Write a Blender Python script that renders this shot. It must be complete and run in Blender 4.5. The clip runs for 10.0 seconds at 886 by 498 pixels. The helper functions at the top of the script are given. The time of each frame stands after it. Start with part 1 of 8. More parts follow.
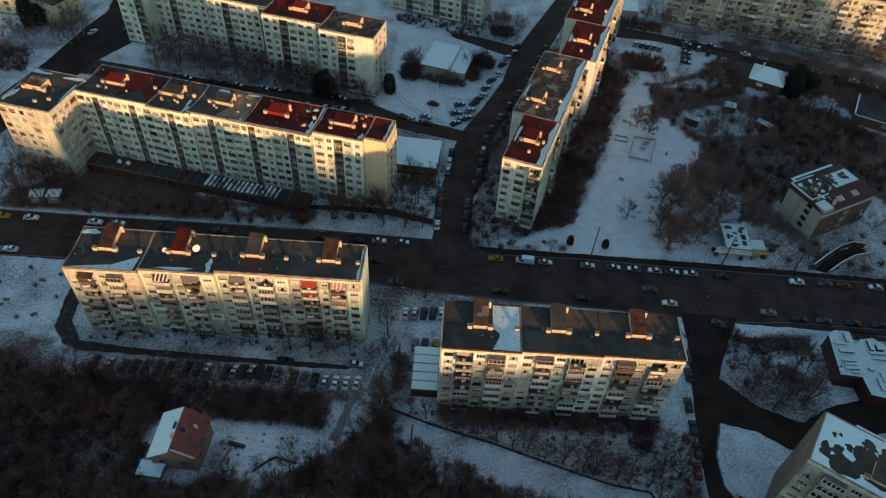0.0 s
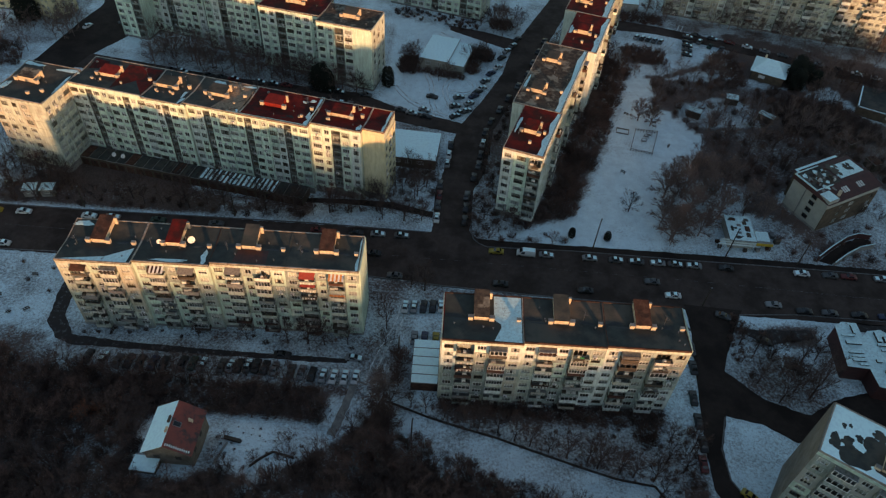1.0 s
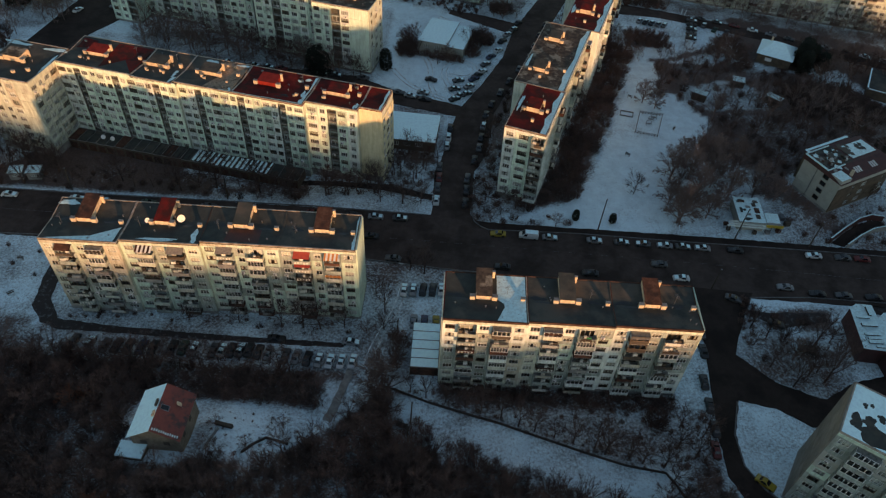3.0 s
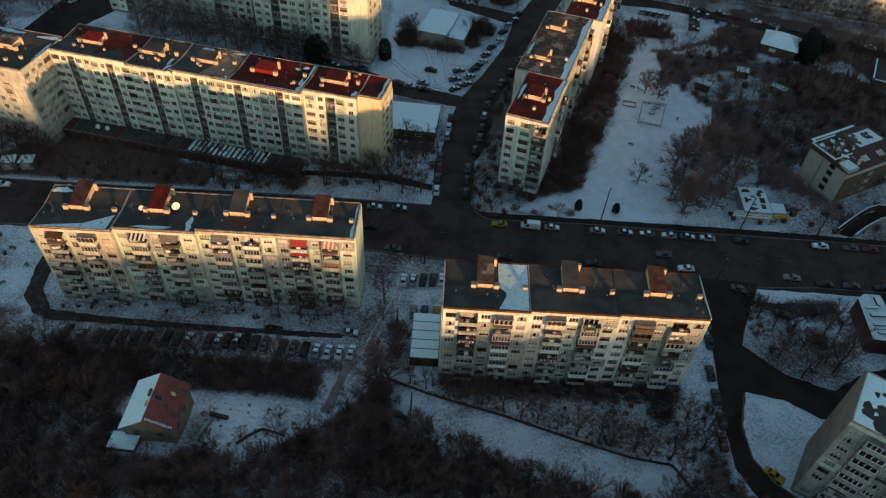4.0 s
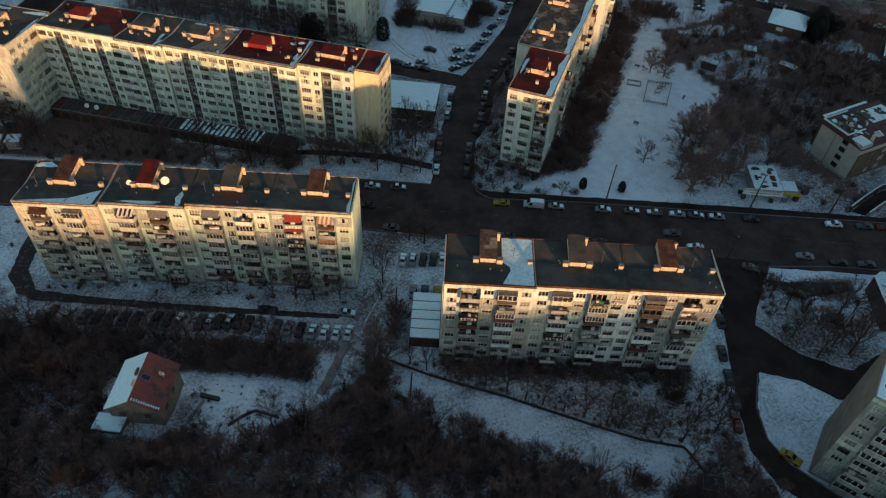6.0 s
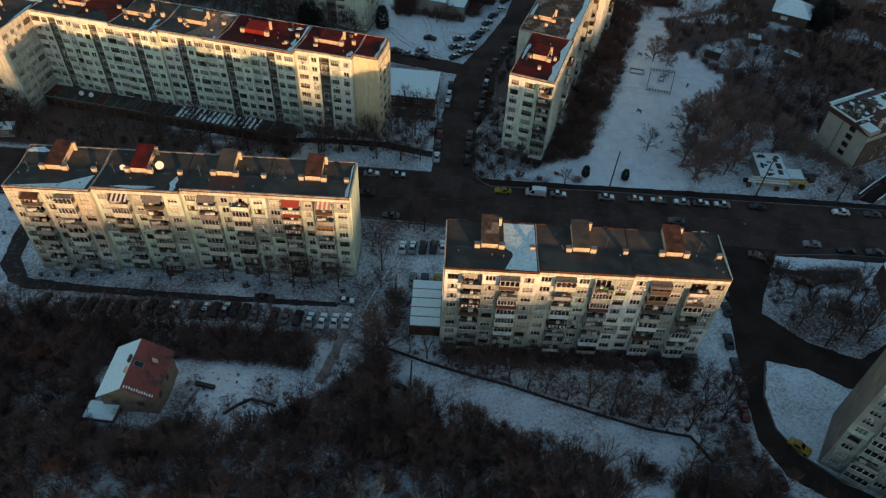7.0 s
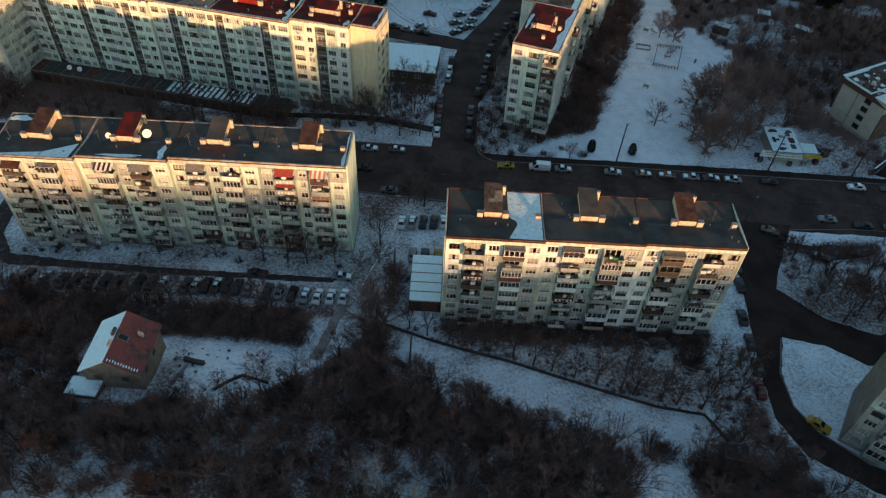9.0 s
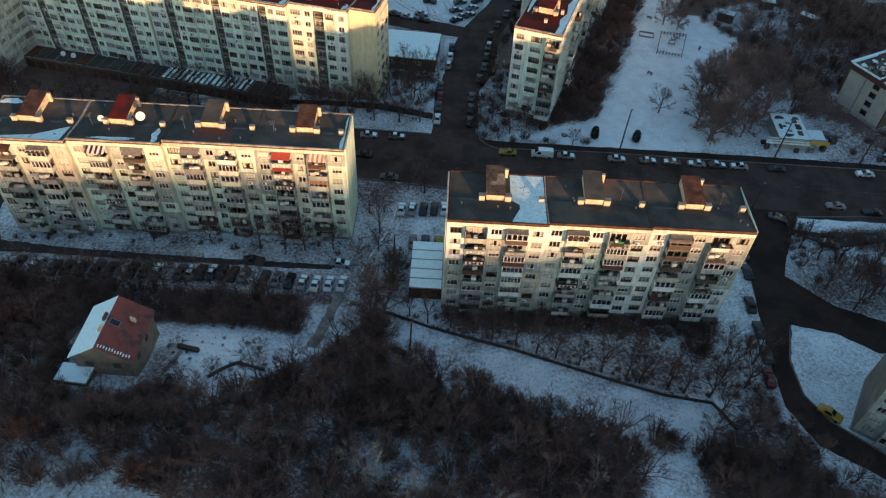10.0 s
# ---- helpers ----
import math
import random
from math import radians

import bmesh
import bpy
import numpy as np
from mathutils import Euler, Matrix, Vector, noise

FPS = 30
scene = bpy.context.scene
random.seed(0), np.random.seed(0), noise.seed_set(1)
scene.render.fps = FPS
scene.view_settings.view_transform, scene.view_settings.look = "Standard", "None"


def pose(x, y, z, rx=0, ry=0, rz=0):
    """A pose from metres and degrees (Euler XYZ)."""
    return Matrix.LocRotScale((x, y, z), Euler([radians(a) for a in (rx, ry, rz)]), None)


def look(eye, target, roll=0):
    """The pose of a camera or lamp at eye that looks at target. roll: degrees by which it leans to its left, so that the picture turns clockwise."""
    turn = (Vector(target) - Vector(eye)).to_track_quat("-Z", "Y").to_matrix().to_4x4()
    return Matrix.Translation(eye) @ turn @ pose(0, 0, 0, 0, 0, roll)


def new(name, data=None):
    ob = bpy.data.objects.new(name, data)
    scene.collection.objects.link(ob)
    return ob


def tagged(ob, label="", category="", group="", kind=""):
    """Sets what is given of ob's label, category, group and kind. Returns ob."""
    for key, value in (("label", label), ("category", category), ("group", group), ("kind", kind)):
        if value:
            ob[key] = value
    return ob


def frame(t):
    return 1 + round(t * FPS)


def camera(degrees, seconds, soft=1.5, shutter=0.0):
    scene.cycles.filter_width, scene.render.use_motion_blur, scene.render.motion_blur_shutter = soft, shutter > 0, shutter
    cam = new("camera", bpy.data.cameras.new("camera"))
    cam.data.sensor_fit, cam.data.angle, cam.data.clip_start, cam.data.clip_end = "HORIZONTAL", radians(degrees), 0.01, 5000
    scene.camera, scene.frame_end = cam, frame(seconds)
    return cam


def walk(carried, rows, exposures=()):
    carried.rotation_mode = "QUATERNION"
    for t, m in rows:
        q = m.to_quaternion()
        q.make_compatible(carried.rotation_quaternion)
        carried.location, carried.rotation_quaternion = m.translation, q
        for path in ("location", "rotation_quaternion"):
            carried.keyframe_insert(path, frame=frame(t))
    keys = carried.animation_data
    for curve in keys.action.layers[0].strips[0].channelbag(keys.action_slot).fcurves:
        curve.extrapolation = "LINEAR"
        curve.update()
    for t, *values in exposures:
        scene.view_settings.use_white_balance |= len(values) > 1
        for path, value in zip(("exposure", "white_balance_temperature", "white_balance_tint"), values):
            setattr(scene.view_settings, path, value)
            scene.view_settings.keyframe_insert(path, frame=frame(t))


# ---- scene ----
cam = camera(63.9, 10.0, 1.25)
# seconds, stops, kelvin, tint
EXPOSURES = [(0.0, 0.73, 7700, 15.5), (2.5, 0.63, 7700, 15.5), (8.0, 0.71, 7650, 15.5), (8.5, 0.77, 7550, 15.5), (9.0, 0.92, 7400, 15.5), (9.5, 1.11, 7300, 15.5), (10.0, 1.19, 7250, 15.5)]
PATH = [
    (0, (-0.756, 0.385, 142.273), (-0.765, 1.773, 140.832), 3.6),
    (0.5, (-0.851, 0.423, 140.284), (-0.859, 1.814, 138.847), 3.6),
    (1, (-0.856, 0.62, 138.303), (-0.862, 2.012, 136.867), 3.5),
    (1.5, (-0.915, 0.767, 136.248), (-0.92, 2.162, 134.814), 3.5),
    (2, (-0.788, 0.855, 134.201), (-0.794, 2.251, 132.768), 3.4),
    (2.5, (-0.888, 1.041, 132.262), (-0.892, 2.437, 130.83), 3.4),
    (4, (-0.888, 1.562, 125.985), (-0.89, 2.961, 124.556), 3.4),
    (4.5, (-0.792, 1.729, 124.078), (-0.795, 3.127, 122.648), 3.3),
    (5, (-0.846, 1.948, 122.094), (-0.848, 3.346, 120.664), 3.3),
    (6.5, (-0.867, 2.374, 116.3), (-0.867, 3.772, 114.87), 3.2),
    (7, (-0.848, 2.465, 114.235), (-0.848, 3.863, 112.804), 3.2),
    (7.5, (-0.732, 2.691, 112.252), (-0.732, 4.089, 110.821), 3.1),
    (8, (-0.779, 2.76, 110.153), (-0.779, 4.157, 108.722), 3.2),
    (8.5, (-0.75, 3.016, 108.171), (-0.749, 4.411, 106.739), 3.2),
    (9, (-0.723, 3.143, 106.222), (-0.723, 4.538, 104.789), 3.1),
    (9.5, (-0.667, 3.304, 104.133), (-0.668, 4.699, 102.7), 3.1),
    (10, (-0.798, 3.457, 102.051), (-0.797, 4.852, 100.618), 3.1),
]
walk(cam, [(t, look(eye, target, roll)) for t, eye, target, roll in PATH], EXPOSURES)
SUN, SKY = 4.1, 0.25

# ---------- world, sun ----------
SUN_AZ, SUN_EL = 26.6, 3.6            # light travels 26.6 degrees left of +y, 3.6 degrees downwards
world = bpy.data.worlds.new("winter_sky")
world.use_nodes = True
scene.world = world
wn = world.node_tree.nodes
sky = wn.new("ShaderNodeTexSky")
sky.sky_type, sky.sun_disc = "NISHITA", False
sky.air_density, sky.dust_density, sky.ozone_density = 1.0, 0.3, 2.0
sky.sun_elevation, sky.sun_rotation = radians(SUN_EL), radians(180 - SUN_AZ)
world.node_tree.links.new(sky.outputs[0], wn["Background"].inputs[0])
wn["Background"].inputs[1].default_value = SKY
sun_data = bpy.data.lights.new("sun", "SUN")
sun_data.energy, sun_data.angle, sun_data.color = SUN, radians(1.3), (1.0, 0.58, 0.31)
sun = new("sun", sun_data)
a, e = radians(SUN_AZ), radians(SUN_EL)
toward_sun = Vector((math.sin(a) * math.cos(e), -math.cos(a) * math.cos(e), math.sin(e)))
sun.matrix_world = look(toward_sun * 400, (0, 0, 0))

# ---------- mesh and material helpers ----------


class MB:
    """Collects vertices and faces with material slots."""

    def __init__(self):
        self.v, self.f, self.m = [], [], []

    def face(self, pts, m=0):
        n = len(self.v)
        self.v += [tuple(p) for p in pts]
        self.f.append(tuple(range(n, n + len(pts))))
        self.m.append(m)

    def box(self, x0, y0, z0, x1, y1, z1, m=0):
        n = len(self.v)
        self.v += [(x, y, z) for z in (z0, z1) for y in (y0, y1) for x in (x0, x1)]
        for q in ((0, 2, 3, 1), (4, 5, 7, 6), (0, 1, 5, 4), (2, 6, 7, 3), (0, 4, 6, 2), (1, 3, 7, 5)):
            self.f.append(tuple(n + i for i in q))
            self.m.append(m)

    def prism(self, poly, z0, z1, m=0, mside=None):
        """A polygon (counter-clockwise) pulled up from z0 to z1; z0 and z1 may be functions of x, y."""
        a = [(x, y, z0(x, y) if callable(z0) else z0) for x, y in poly]
        b = [(x, y, z1(x, y) if callable(z1) else z1) for x, y in poly]
        n, k = len(self.v), len(poly)
        self.v += a + b
        self.f.append(tuple(range(n + k - 1, n - 1, -1)))
        self.f.append(tuple(range(n + k, n + 2 * k)))
        self.m += [m, m]
        for i in range(k):
            j = (i + 1) % k
            self.f.append((n + i, n + j, n + k + j, n + k + i))
            self.m.append(m if mside is None else mside)

    def hexa(self, b, t, m=0):
        """A box of eight corners: four below and four above, both counter-clockwise."""
        n = len(self.v)
        self.v += [tuple(p) for p in b] + [tuple(p) for p in t]
        for q in ((3, 2, 1, 0), (4, 5, 6, 7), (0, 1, 5, 4), (1, 2, 6, 5), (2, 3, 7, 6), (3, 0, 4, 7)):
            self.f.append(tuple(n + i for i in q))
            self.m.append(m)

    def grid(self, xs, zs, solid, y0, y1, m=0):
        """A flat plate made of the solid cells of a grid, y0 in front and y1 behind, in one piece."""
        seen = {}

        def at_corner(i, k, y):
            if (i, k, y) not in seen:
                seen[i, k, y] = len(self.v)
                self.v.append((xs[i], y, zs[k]))
            return seen[i, k, y]
        nx, nz = len(xs) - 1, len(zs) - 1
        on = lambda i, k: 0 <= i < nx and 0 <= k < nz and solid(i, k)
        for i in range(nx):
            for k in range(nz):
                if not solid(i, k):
                    continue
                c = [(i, k), (i + 1, k), (i + 1, k + 1), (i, k + 1)]
                self.f += [tuple(at_corner(*q, y0) for q in c), tuple(at_corner(*q, y1) for q in c[::-1])]
                self.m += [m, m]
                for (di, dk), (p, q) in (((0, -1), (0, 1)), ((1, 0), (1, 2)), ((0, 1), (2, 3)), ((-1, 0), (3, 0))):
                    if not on(i + di, k + dk):
                        self.f.append((at_corner(*c[q], y0), at_corner(*c[p], y0), at_corner(*c[p], y1), at_corner(*c[q], y1)))
                        self.m.append(m)

    def tube(self, p, q, r0, r1, k=4, m=0, cap=False):
        p, q = Vector(p), Vector(q)
        d = (q - p).normalized()
        u = d.orthogonal().normalized()
        w = d.cross(u)
        n = len(self.v)
        for c, r in ((p, r0), (q, r1)):
            for i in range(k):
                s = 2 * math.pi * i / k
                self.v.append(tuple(c + (u * math.cos(s) + w * math.sin(s)) * r))
        for i in range(k):
            j = (i + 1) % k
            self.f.append((n + i, n + j, n + k + j, n + k + i))
            self.m.append(m)
        if cap:
            self.f.append(tuple(range(n + 2 * k - 1, n + k - 1, -1))[::-1])
            self.f.append(tuple(range(n, n + k))[::-1])
            self.m += [m, m]

    def mesh(self, name, mats, smooth=False):
        me = bpy.data.meshes.new(name)
        me.from_pydata(self.v, [], self.f)
        for mt in mats:
            me.materials.append(mt)
        me.polygons.foreach_set("material_index", self.m)
        if smooth:
            me.polygons.foreach_set("use_smooth", [True] * len(self.f))
        me.update()
        return me


def put(name, me, parent=None, m=None, label=""):
    """A mesh as one object, under a thing or a part."""
    ob = new(name, me)
    if parent is not None:
        ob.parent = parent
    if m is not None:
        ob.matrix_basis = m
    return tagged(ob, label)


def thing(name, m, label, category, group="", kind=""):
    return tagged(at(new(name), m), label, category, group, kind)


def at(ob, m):
    ob.matrix_basis = m
    return ob


def material(name, color, rough=0.8, second=None, scale=1.0, contrast=(0.4, 0.65), third=None, scale3=0.15, contrast3=(0.5, 0.62),
             bump=0.0, metal=0.0, vary=0.0, island=False):
    """Two colours mixed by noise, a third by a coarser noise, a brightness that varies from object to object, and relief."""
    mt = bpy.data.materials.new(name)
    mt.use_nodes = True
    nt = mt.node_tree
    nd, ln = nt.nodes, nt.links
    bsdf = nd["Principled BSDF"]
    bsdf.inputs["Roughness"].default_value, bsdf.inputs["Metallic"].default_value = rough, metal
    if rough >= 0.85:
        bsdf.inputs["Specular IOR Level"].default_value = 0.15
    geo = nd.new("ShaderNodeNewGeometry")

    def mix(fac, a, b, blend="MIX"):
        mx = nd.new("ShaderNodeMix")
        mx.data_type, mx.blend_type = "RGBA", blend
        for sock, val in ((mx.inputs[0], fac), (mx.inputs[6], a), (mx.inputs[7], b)):
            if isinstance(val, (int, float)):
                sock.default_value = val
            elif isinstance(val, tuple):
                sock.default_value = (*val, 1)
            else:
                ln.new(val, sock)
        return mx.outputs[2]

    def noisy(sc, lo, hi, detail=6.0):
        tx, rp = nd.new("ShaderNodeTexNoise"), nd.new("ShaderNodeValToRGB")
        tx.inputs["Scale"].default_value, tx.inputs["Detail"].default_value = sc, detail
        tx.inputs["Roughness"].default_value = 0.62
        rp.color_ramp.elements[0].position, rp.color_ramp.elements[1].position = lo, hi
        ln.new(geo.outputs["Position"], tx.inputs["Vector"])
        ln.new(tx.outputs[0], rp.inputs[0])
        return rp.outputs[0], tx.outputs[0]

    out = color
    second = second or tuple(c * 0.72 for c in color)
    fac, raw = noisy(scale, *contrast)
    out = mix(fac, out, second)
    if third:
        fac3, _ = noisy(scale3, *contrast3)
        out = mix(fac3, out, third)
    if vary:
        if island:
            val = geo.outputs["Random Per Island"]
        else:
            val = nd.new("ShaderNodeObjectInfo").outputs["Random"]
        mp = nd.new("ShaderNodeMapRange")
        mp.inputs[3].default_value, mp.inputs[4].default_value = 1 - vary, 1 + vary * 0.5
        ln.new(val, mp.inputs[0])
        cb = nd.new("ShaderNodeCombineColor")
        for i in range(3):
            ln.new(mp.outputs[0], cb.inputs[i])
        out = mix(1.0, out, cb.outputs[0], "MULTIPLY")
    ln.new(out, bsdf.inputs["Base Color"])
    if bump:
        bp = nd.new("ShaderNodeBump")
        bp.inputs["Strength"].default_value, bp.inputs["Distance"].default_value = 0.6, bump
        ln.new(raw, bp.inputs["Height"])
        ln.new(bp.outputs[0], bsdf.inputs["Normal"])
    return mt


def glass(name):
    mt = bpy.data.materials.new(name)
    mt.use_nodes = True
    nd, ln = mt.node_tree.nodes, mt.node_tree.links
    nd.remove(nd["Principled BSDF"])
    tr, gl, fr, mx = (nd.new("ShaderNode" + n) for n in ("BsdfTransparent", "BsdfGlossy", "Fresnel", "MixShader"))
    tr.inputs[0].default_value = (0.75, 0.8, 0.8, 1)
    gl.inputs["Roughness"].default_value = 0.04
    fr.inputs[0].default_value = 1.5
    ln.new(fr.outputs[0], mx.inputs[0])
    ln.new(tr.outputs[0], mx.inputs[1])
    ln.new(gl.outputs[0], mx.inputs[2])
    ln.new(mx.outputs[0], nd["Material Output"].inputs[0])
    return mt


SNOW = material("snow", (0.66, 0.82, 0.87), 0.7, (0.52, 0.65, 0.70), 0.35, (0.35, 0.7), bump=0.08)


def thaw(mt):
    """Lets earth and dead grass show through the snow in ragged patches, the more the higher the ground's own value "bare"."""
    nd, ln = mt.node_tree.nodes, mt.node_tree.links
    bsdf = nd["Principled BSDF"]
    snow = bsdf.inputs["Base Color"].links[0].from_socket
    geo, att, tx, tx2, tx3 = (nd.new("ShaderNode" + n) for n in ("NewGeometry", "Attribute", "TexNoise", "TexNoise", "TexNoise"))
    att.attribute_name = "bare"
    tx.inputs["Scale"].default_value, tx.inputs["Detail"].default_value, tx.inputs["Roughness"].default_value = 1.7, 10.0, 0.78
    tx3.inputs["Scale"].default_value, tx3.inputs["Detail"].default_value = 0.10, 2.0
    drift, sag = nd.new("ShaderNodeMath"), nd.new("ShaderNodeMath")
    drift.operation, sag.operation = "MULTIPLY_ADD", "ADD"
    drift.inputs[1].default_value, drift.inputs[2].default_value = 0.45, -0.225
    tx2.inputs["Scale"].default_value, tx2.inputs["Detail"].default_value = 3.0, 4.0
    mul, add, mp, ramp, mix = nd.new("ShaderNodeMath"), nd.new("ShaderNodeMath"), nd.new("ShaderNodeMapRange"), nd.new("ShaderNodeValToRGB"), nd.new("ShaderNodeMix")
    mul.operation, add.operation, mix.data_type = "MULTIPLY", "ADD", "RGBA"
    mul.inputs[1].default_value = 0.55
    mp.inputs[1].default_value, mp.inputs[2].default_value = 0.60, 0.88
    ramp.color_ramp.elements[0].color, ramp.color_ramp.elements[1].color = (0.052, 0.031, 0.026, 1), (0.135, 0.088, 0.075, 1)
    ramp.color_ramp.elements[0].position, ramp.color_ramp.elements[1].position = 0.35, 0.7
    for t in (tx, tx2, tx3):
        ln.new(geo.outputs["Position"], t.inputs["Vector"])
    ln.new(att.outputs["Fac"], mul.inputs[0])
    ln.new(mul.outputs[0], add.inputs[0])
    ln.new(tx.outputs[0], add.inputs[1])
    ln.new(tx3.outputs[0], drift.inputs[0])
    ln.new(add.outputs[0], sag.inputs[0])
    ln.new(drift.outputs[0], sag.inputs[1])
    ln.new(sag.outputs[0], mp.inputs[0])
    ln.new(mp.outputs[0], mix.inputs[0])
    ln.new(tx2.outputs[0], ramp.inputs[0])
    # single tufts of grass, clods and prints all over the snow
    tuft, speck, fleck = nd.new("ShaderNodeTexNoise"), nd.new("ShaderNodeMapRange"), nd.new("ShaderNodeMix")
    tuft.inputs["Scale"].default_value, tuft.inputs["Detail"].default_value, tuft.inputs["Roughness"].default_value = 2.6, 5.0, 0.72
    speck.inputs[1].default_value, speck.inputs[2].default_value, speck.inputs[4].default_value = 0.56, 0.66, 0.75
    fleck.data_type = "RGBA"
    fleck.inputs[7].default_value = (0.20, 0.19, 0.19, 1)
    ln.new(geo.outputs["Position"], tuft.inputs["Vector"])
    ln.new(tuft.outputs[0], speck.inputs[0])
    share = nd.new("ShaderNodeMath")
    share.operation, share.use_clamp = "MULTIPLY_ADD", True
    share.inputs[1].default_value, share.inputs[2].default_value = 4.8, 0.20
    both = nd.new("ShaderNodeMath")
    both.operation = "MULTIPLY"
    ln.new(att.outputs["Fac"], share.inputs[0])
    ln.new(share.outputs[0], both.inputs[0])
    ln.new(speck.outputs[0], both.inputs[1])
    ln.new(both.outputs[0], fleck.inputs[0])
    ln.new(snow, fleck.inputs[6])
    ln.new(fleck.outputs[2], mix.inputs[6])
    ln.new(ramp.outputs[0], mix.inputs[7])
    ln.new(mix.outputs[2], bsdf.inputs["Base Color"])


thaw(SNOW)
SNOW_CLEAN = material("snow_clean", (0.70, 0.95, 0.97), 0.7, (0.60, 0.82, 0.86), 1.4, (0.45, 0.7), bump=0.04)
ROOF_SNOW = material("thawing_roof_snow", (0.58, 0.80, 0.82), 0.7, (0.45, 0.61, 0.62), 1.8, (0.42, 0.64), (0.20, 0.21, 0.20), 1.1, (0.62, 0.70), 0.03)
TRACK = material("tyre_rut", (0.50, 0.55, 0.56), 0.86, (0.24, 0.23, 0.225), 0.9, (0.42, 0.66), (0.72, 0.79, 0.80), 0.35, (0.46, 0.56), 0.02)
ASPHALT = material("asphalt", (0.030, 0.020, 0.017), 0.9, (0.042, 0.029, 0.024), 0.7, (0.35, 0.7), (0.021, 0.014, 0.012), 0.12, (0.45, 0.6), 0.01)
# Paler copy of the asphalt: brighter light on these streets is put into its colour.
ASPHALT_LIT = material("lit_asphalt", (0.058, 0.040, 0.034), 0.9, (0.078, 0.055, 0.048), 0.7, (0.35, 0.7), (0.036, 0.025, 0.021), 0.12, (0.45, 0.6), 0.01)
SLUSH = material("trodden_snow", (0.16, 0.16, 0.165), 0.86, (0.042, 0.034, 0.032), 0.8, (0.30, 0.46), (0.036, 0.029, 0.028), 0.25, (0.5, 0.62), 0.03)
KERB = material("kerb_stone", (0.16, 0.15, 0.15), 0.85, (0.10, 0.095, 0.09), 1.1, (0.4, 0.6), (0.50, 0.54, 0.57), 0.2, (0.66, 0.72))
PAINT = material("road_paint", (0.13, 0.12, 0.12), 0.86, (0.045, 0.035, 0.032), 1.5, (0.40, 0.56))
CREAM = material("cream_panel", (0.60, 0.63, 0.52), 0.9, (0.52, 0.55, 0.455), 0.55, (0.35, 0.7), (0.46, 0.43, 0.36), 0.16, (0.55, 0.7), 0.01, vary=0.10)
WHITE_WALL = material("white_insulated_wall", (0.74, 0.79, 0.73), 0.9, (0.65, 0.70, 0.645), 0.6, (0.35, 0.7), bump=0.008, vary=0.08)
GREY_WALL = material("grey_panel", (0.385, 0.43, 0.385), 0.92, (0.30, 0.34, 0.305), 0.6, (0.35, 0.7), (0.28, 0.275, 0.24), 0.2, (0.55, 0.7), 0.012, vary=0.14)
BEIGE = material("beige_panel", (0.53, 0.49, 0.395), 0.9, (0.45, 0.42, 0.34), 0.5, (0.35, 0.7), bump=0.01, vary=0.12)
MINT = material("pale_green_wall", (0.56, 0.70, 0.58), 0.9, (0.49, 0.61, 0.51), 0.6, (0.35, 0.7), bump=0.008, vary=0.1)
PALE_MINT = material("pale_mint_wall", (0.73, 0.87, 0.72), 0.9, (0.65, 0.77, 0.64), 0.6, (0.35, 0.7), bump=0.008, vary=0.1)
YELLOW_WALL = material("pale_yellow_wall", (0.74, 0.67, 0.45), 0.9, (0.66, 0.59, 0.40), 0.5, (0.35, 0.7), vary=0.05)


def weather(mt, low):
    """Rain streaks and grime that run down a wall."""
    nd, ln = mt.node_tree.nodes, mt.node_tree.links
    base = nd["Principled BSDF"].inputs["Base Color"]
    paint = base.links[0].from_socket
    geo, squeeze, tx, mp, mx = (nd.new("ShaderNode" + n) for n in ("NewGeometry", "VectorMath", "TexNoise", "MapRange", "Mix"))
    squeeze.operation, mx.data_type, mx.blend_type = "MULTIPLY", "RGBA", "MULTIPLY"
    squeeze.inputs[1].default_value = (1.0, 1.0, 0.16)
    tx.inputs["Scale"].default_value, tx.inputs["Detail"].default_value, tx.inputs["Roughness"].default_value = 1.6, 7.0, 0.7
    mp.inputs[1].default_value, mp.inputs[2].default_value, mp.inputs[3].default_value, mp.inputs[4].default_value = 0.36, 0.60, 0.0, 1.0
    ln.new(geo.outputs["Position"], squeeze.inputs[0])
    ln.new(squeeze.outputs[0], tx.inputs["Vector"])
    ln.new(tx.outputs[0], mp.inputs[0])
    tone = nd.new("ShaderNodeMix")
    tone.data_type = "RGBA"
    tone.inputs[6].default_value, tone.inputs[7].default_value = (low, low * 0.97, low * 0.92, 1), (1, 1, 1, 1)
    ln.new(mp.outputs[0], tone.inputs[0])
    mx.inputs[0].default_value = 1.0
    ln.new(paint, mx.inputs[6])
    ln.new(tone.outputs[2], mx.inputs[7])
    ln.new(mx.outputs[2], base)


for mt, low in ((CREAM, 0.66), (WHITE_WALL, 0.74), (GREY_WALL, 0.62), (BEIGE, 0.64), (MINT, 0.68), (PALE_MINT, 0.76), (YELLOW_WALL, 0.8)):
    weather(mt, low)
CORE = material("room_interior", (0.30, 0.27, 0.23), 0.95, (0.20, 0.18, 0.155), 0.5)
FRAME = material("white_window_frame", (0.64, 0.64, 0.61), 0.5, (0.48, 0.48, 0.455), 2.0, vary=0.25)
FRAME_DARK = material("dark_window_frame", (0.14, 0.10, 0.07), 0.6, (0.09, 0.07, 0.05), 2.0, vary=0.3)
CURTAIN = material("curtain", (0.66, 0.64, 0.57), 0.9, (0.50, 0.48, 0.42), 3.0, vary=0.35)
GLASS = glass("window_glass")
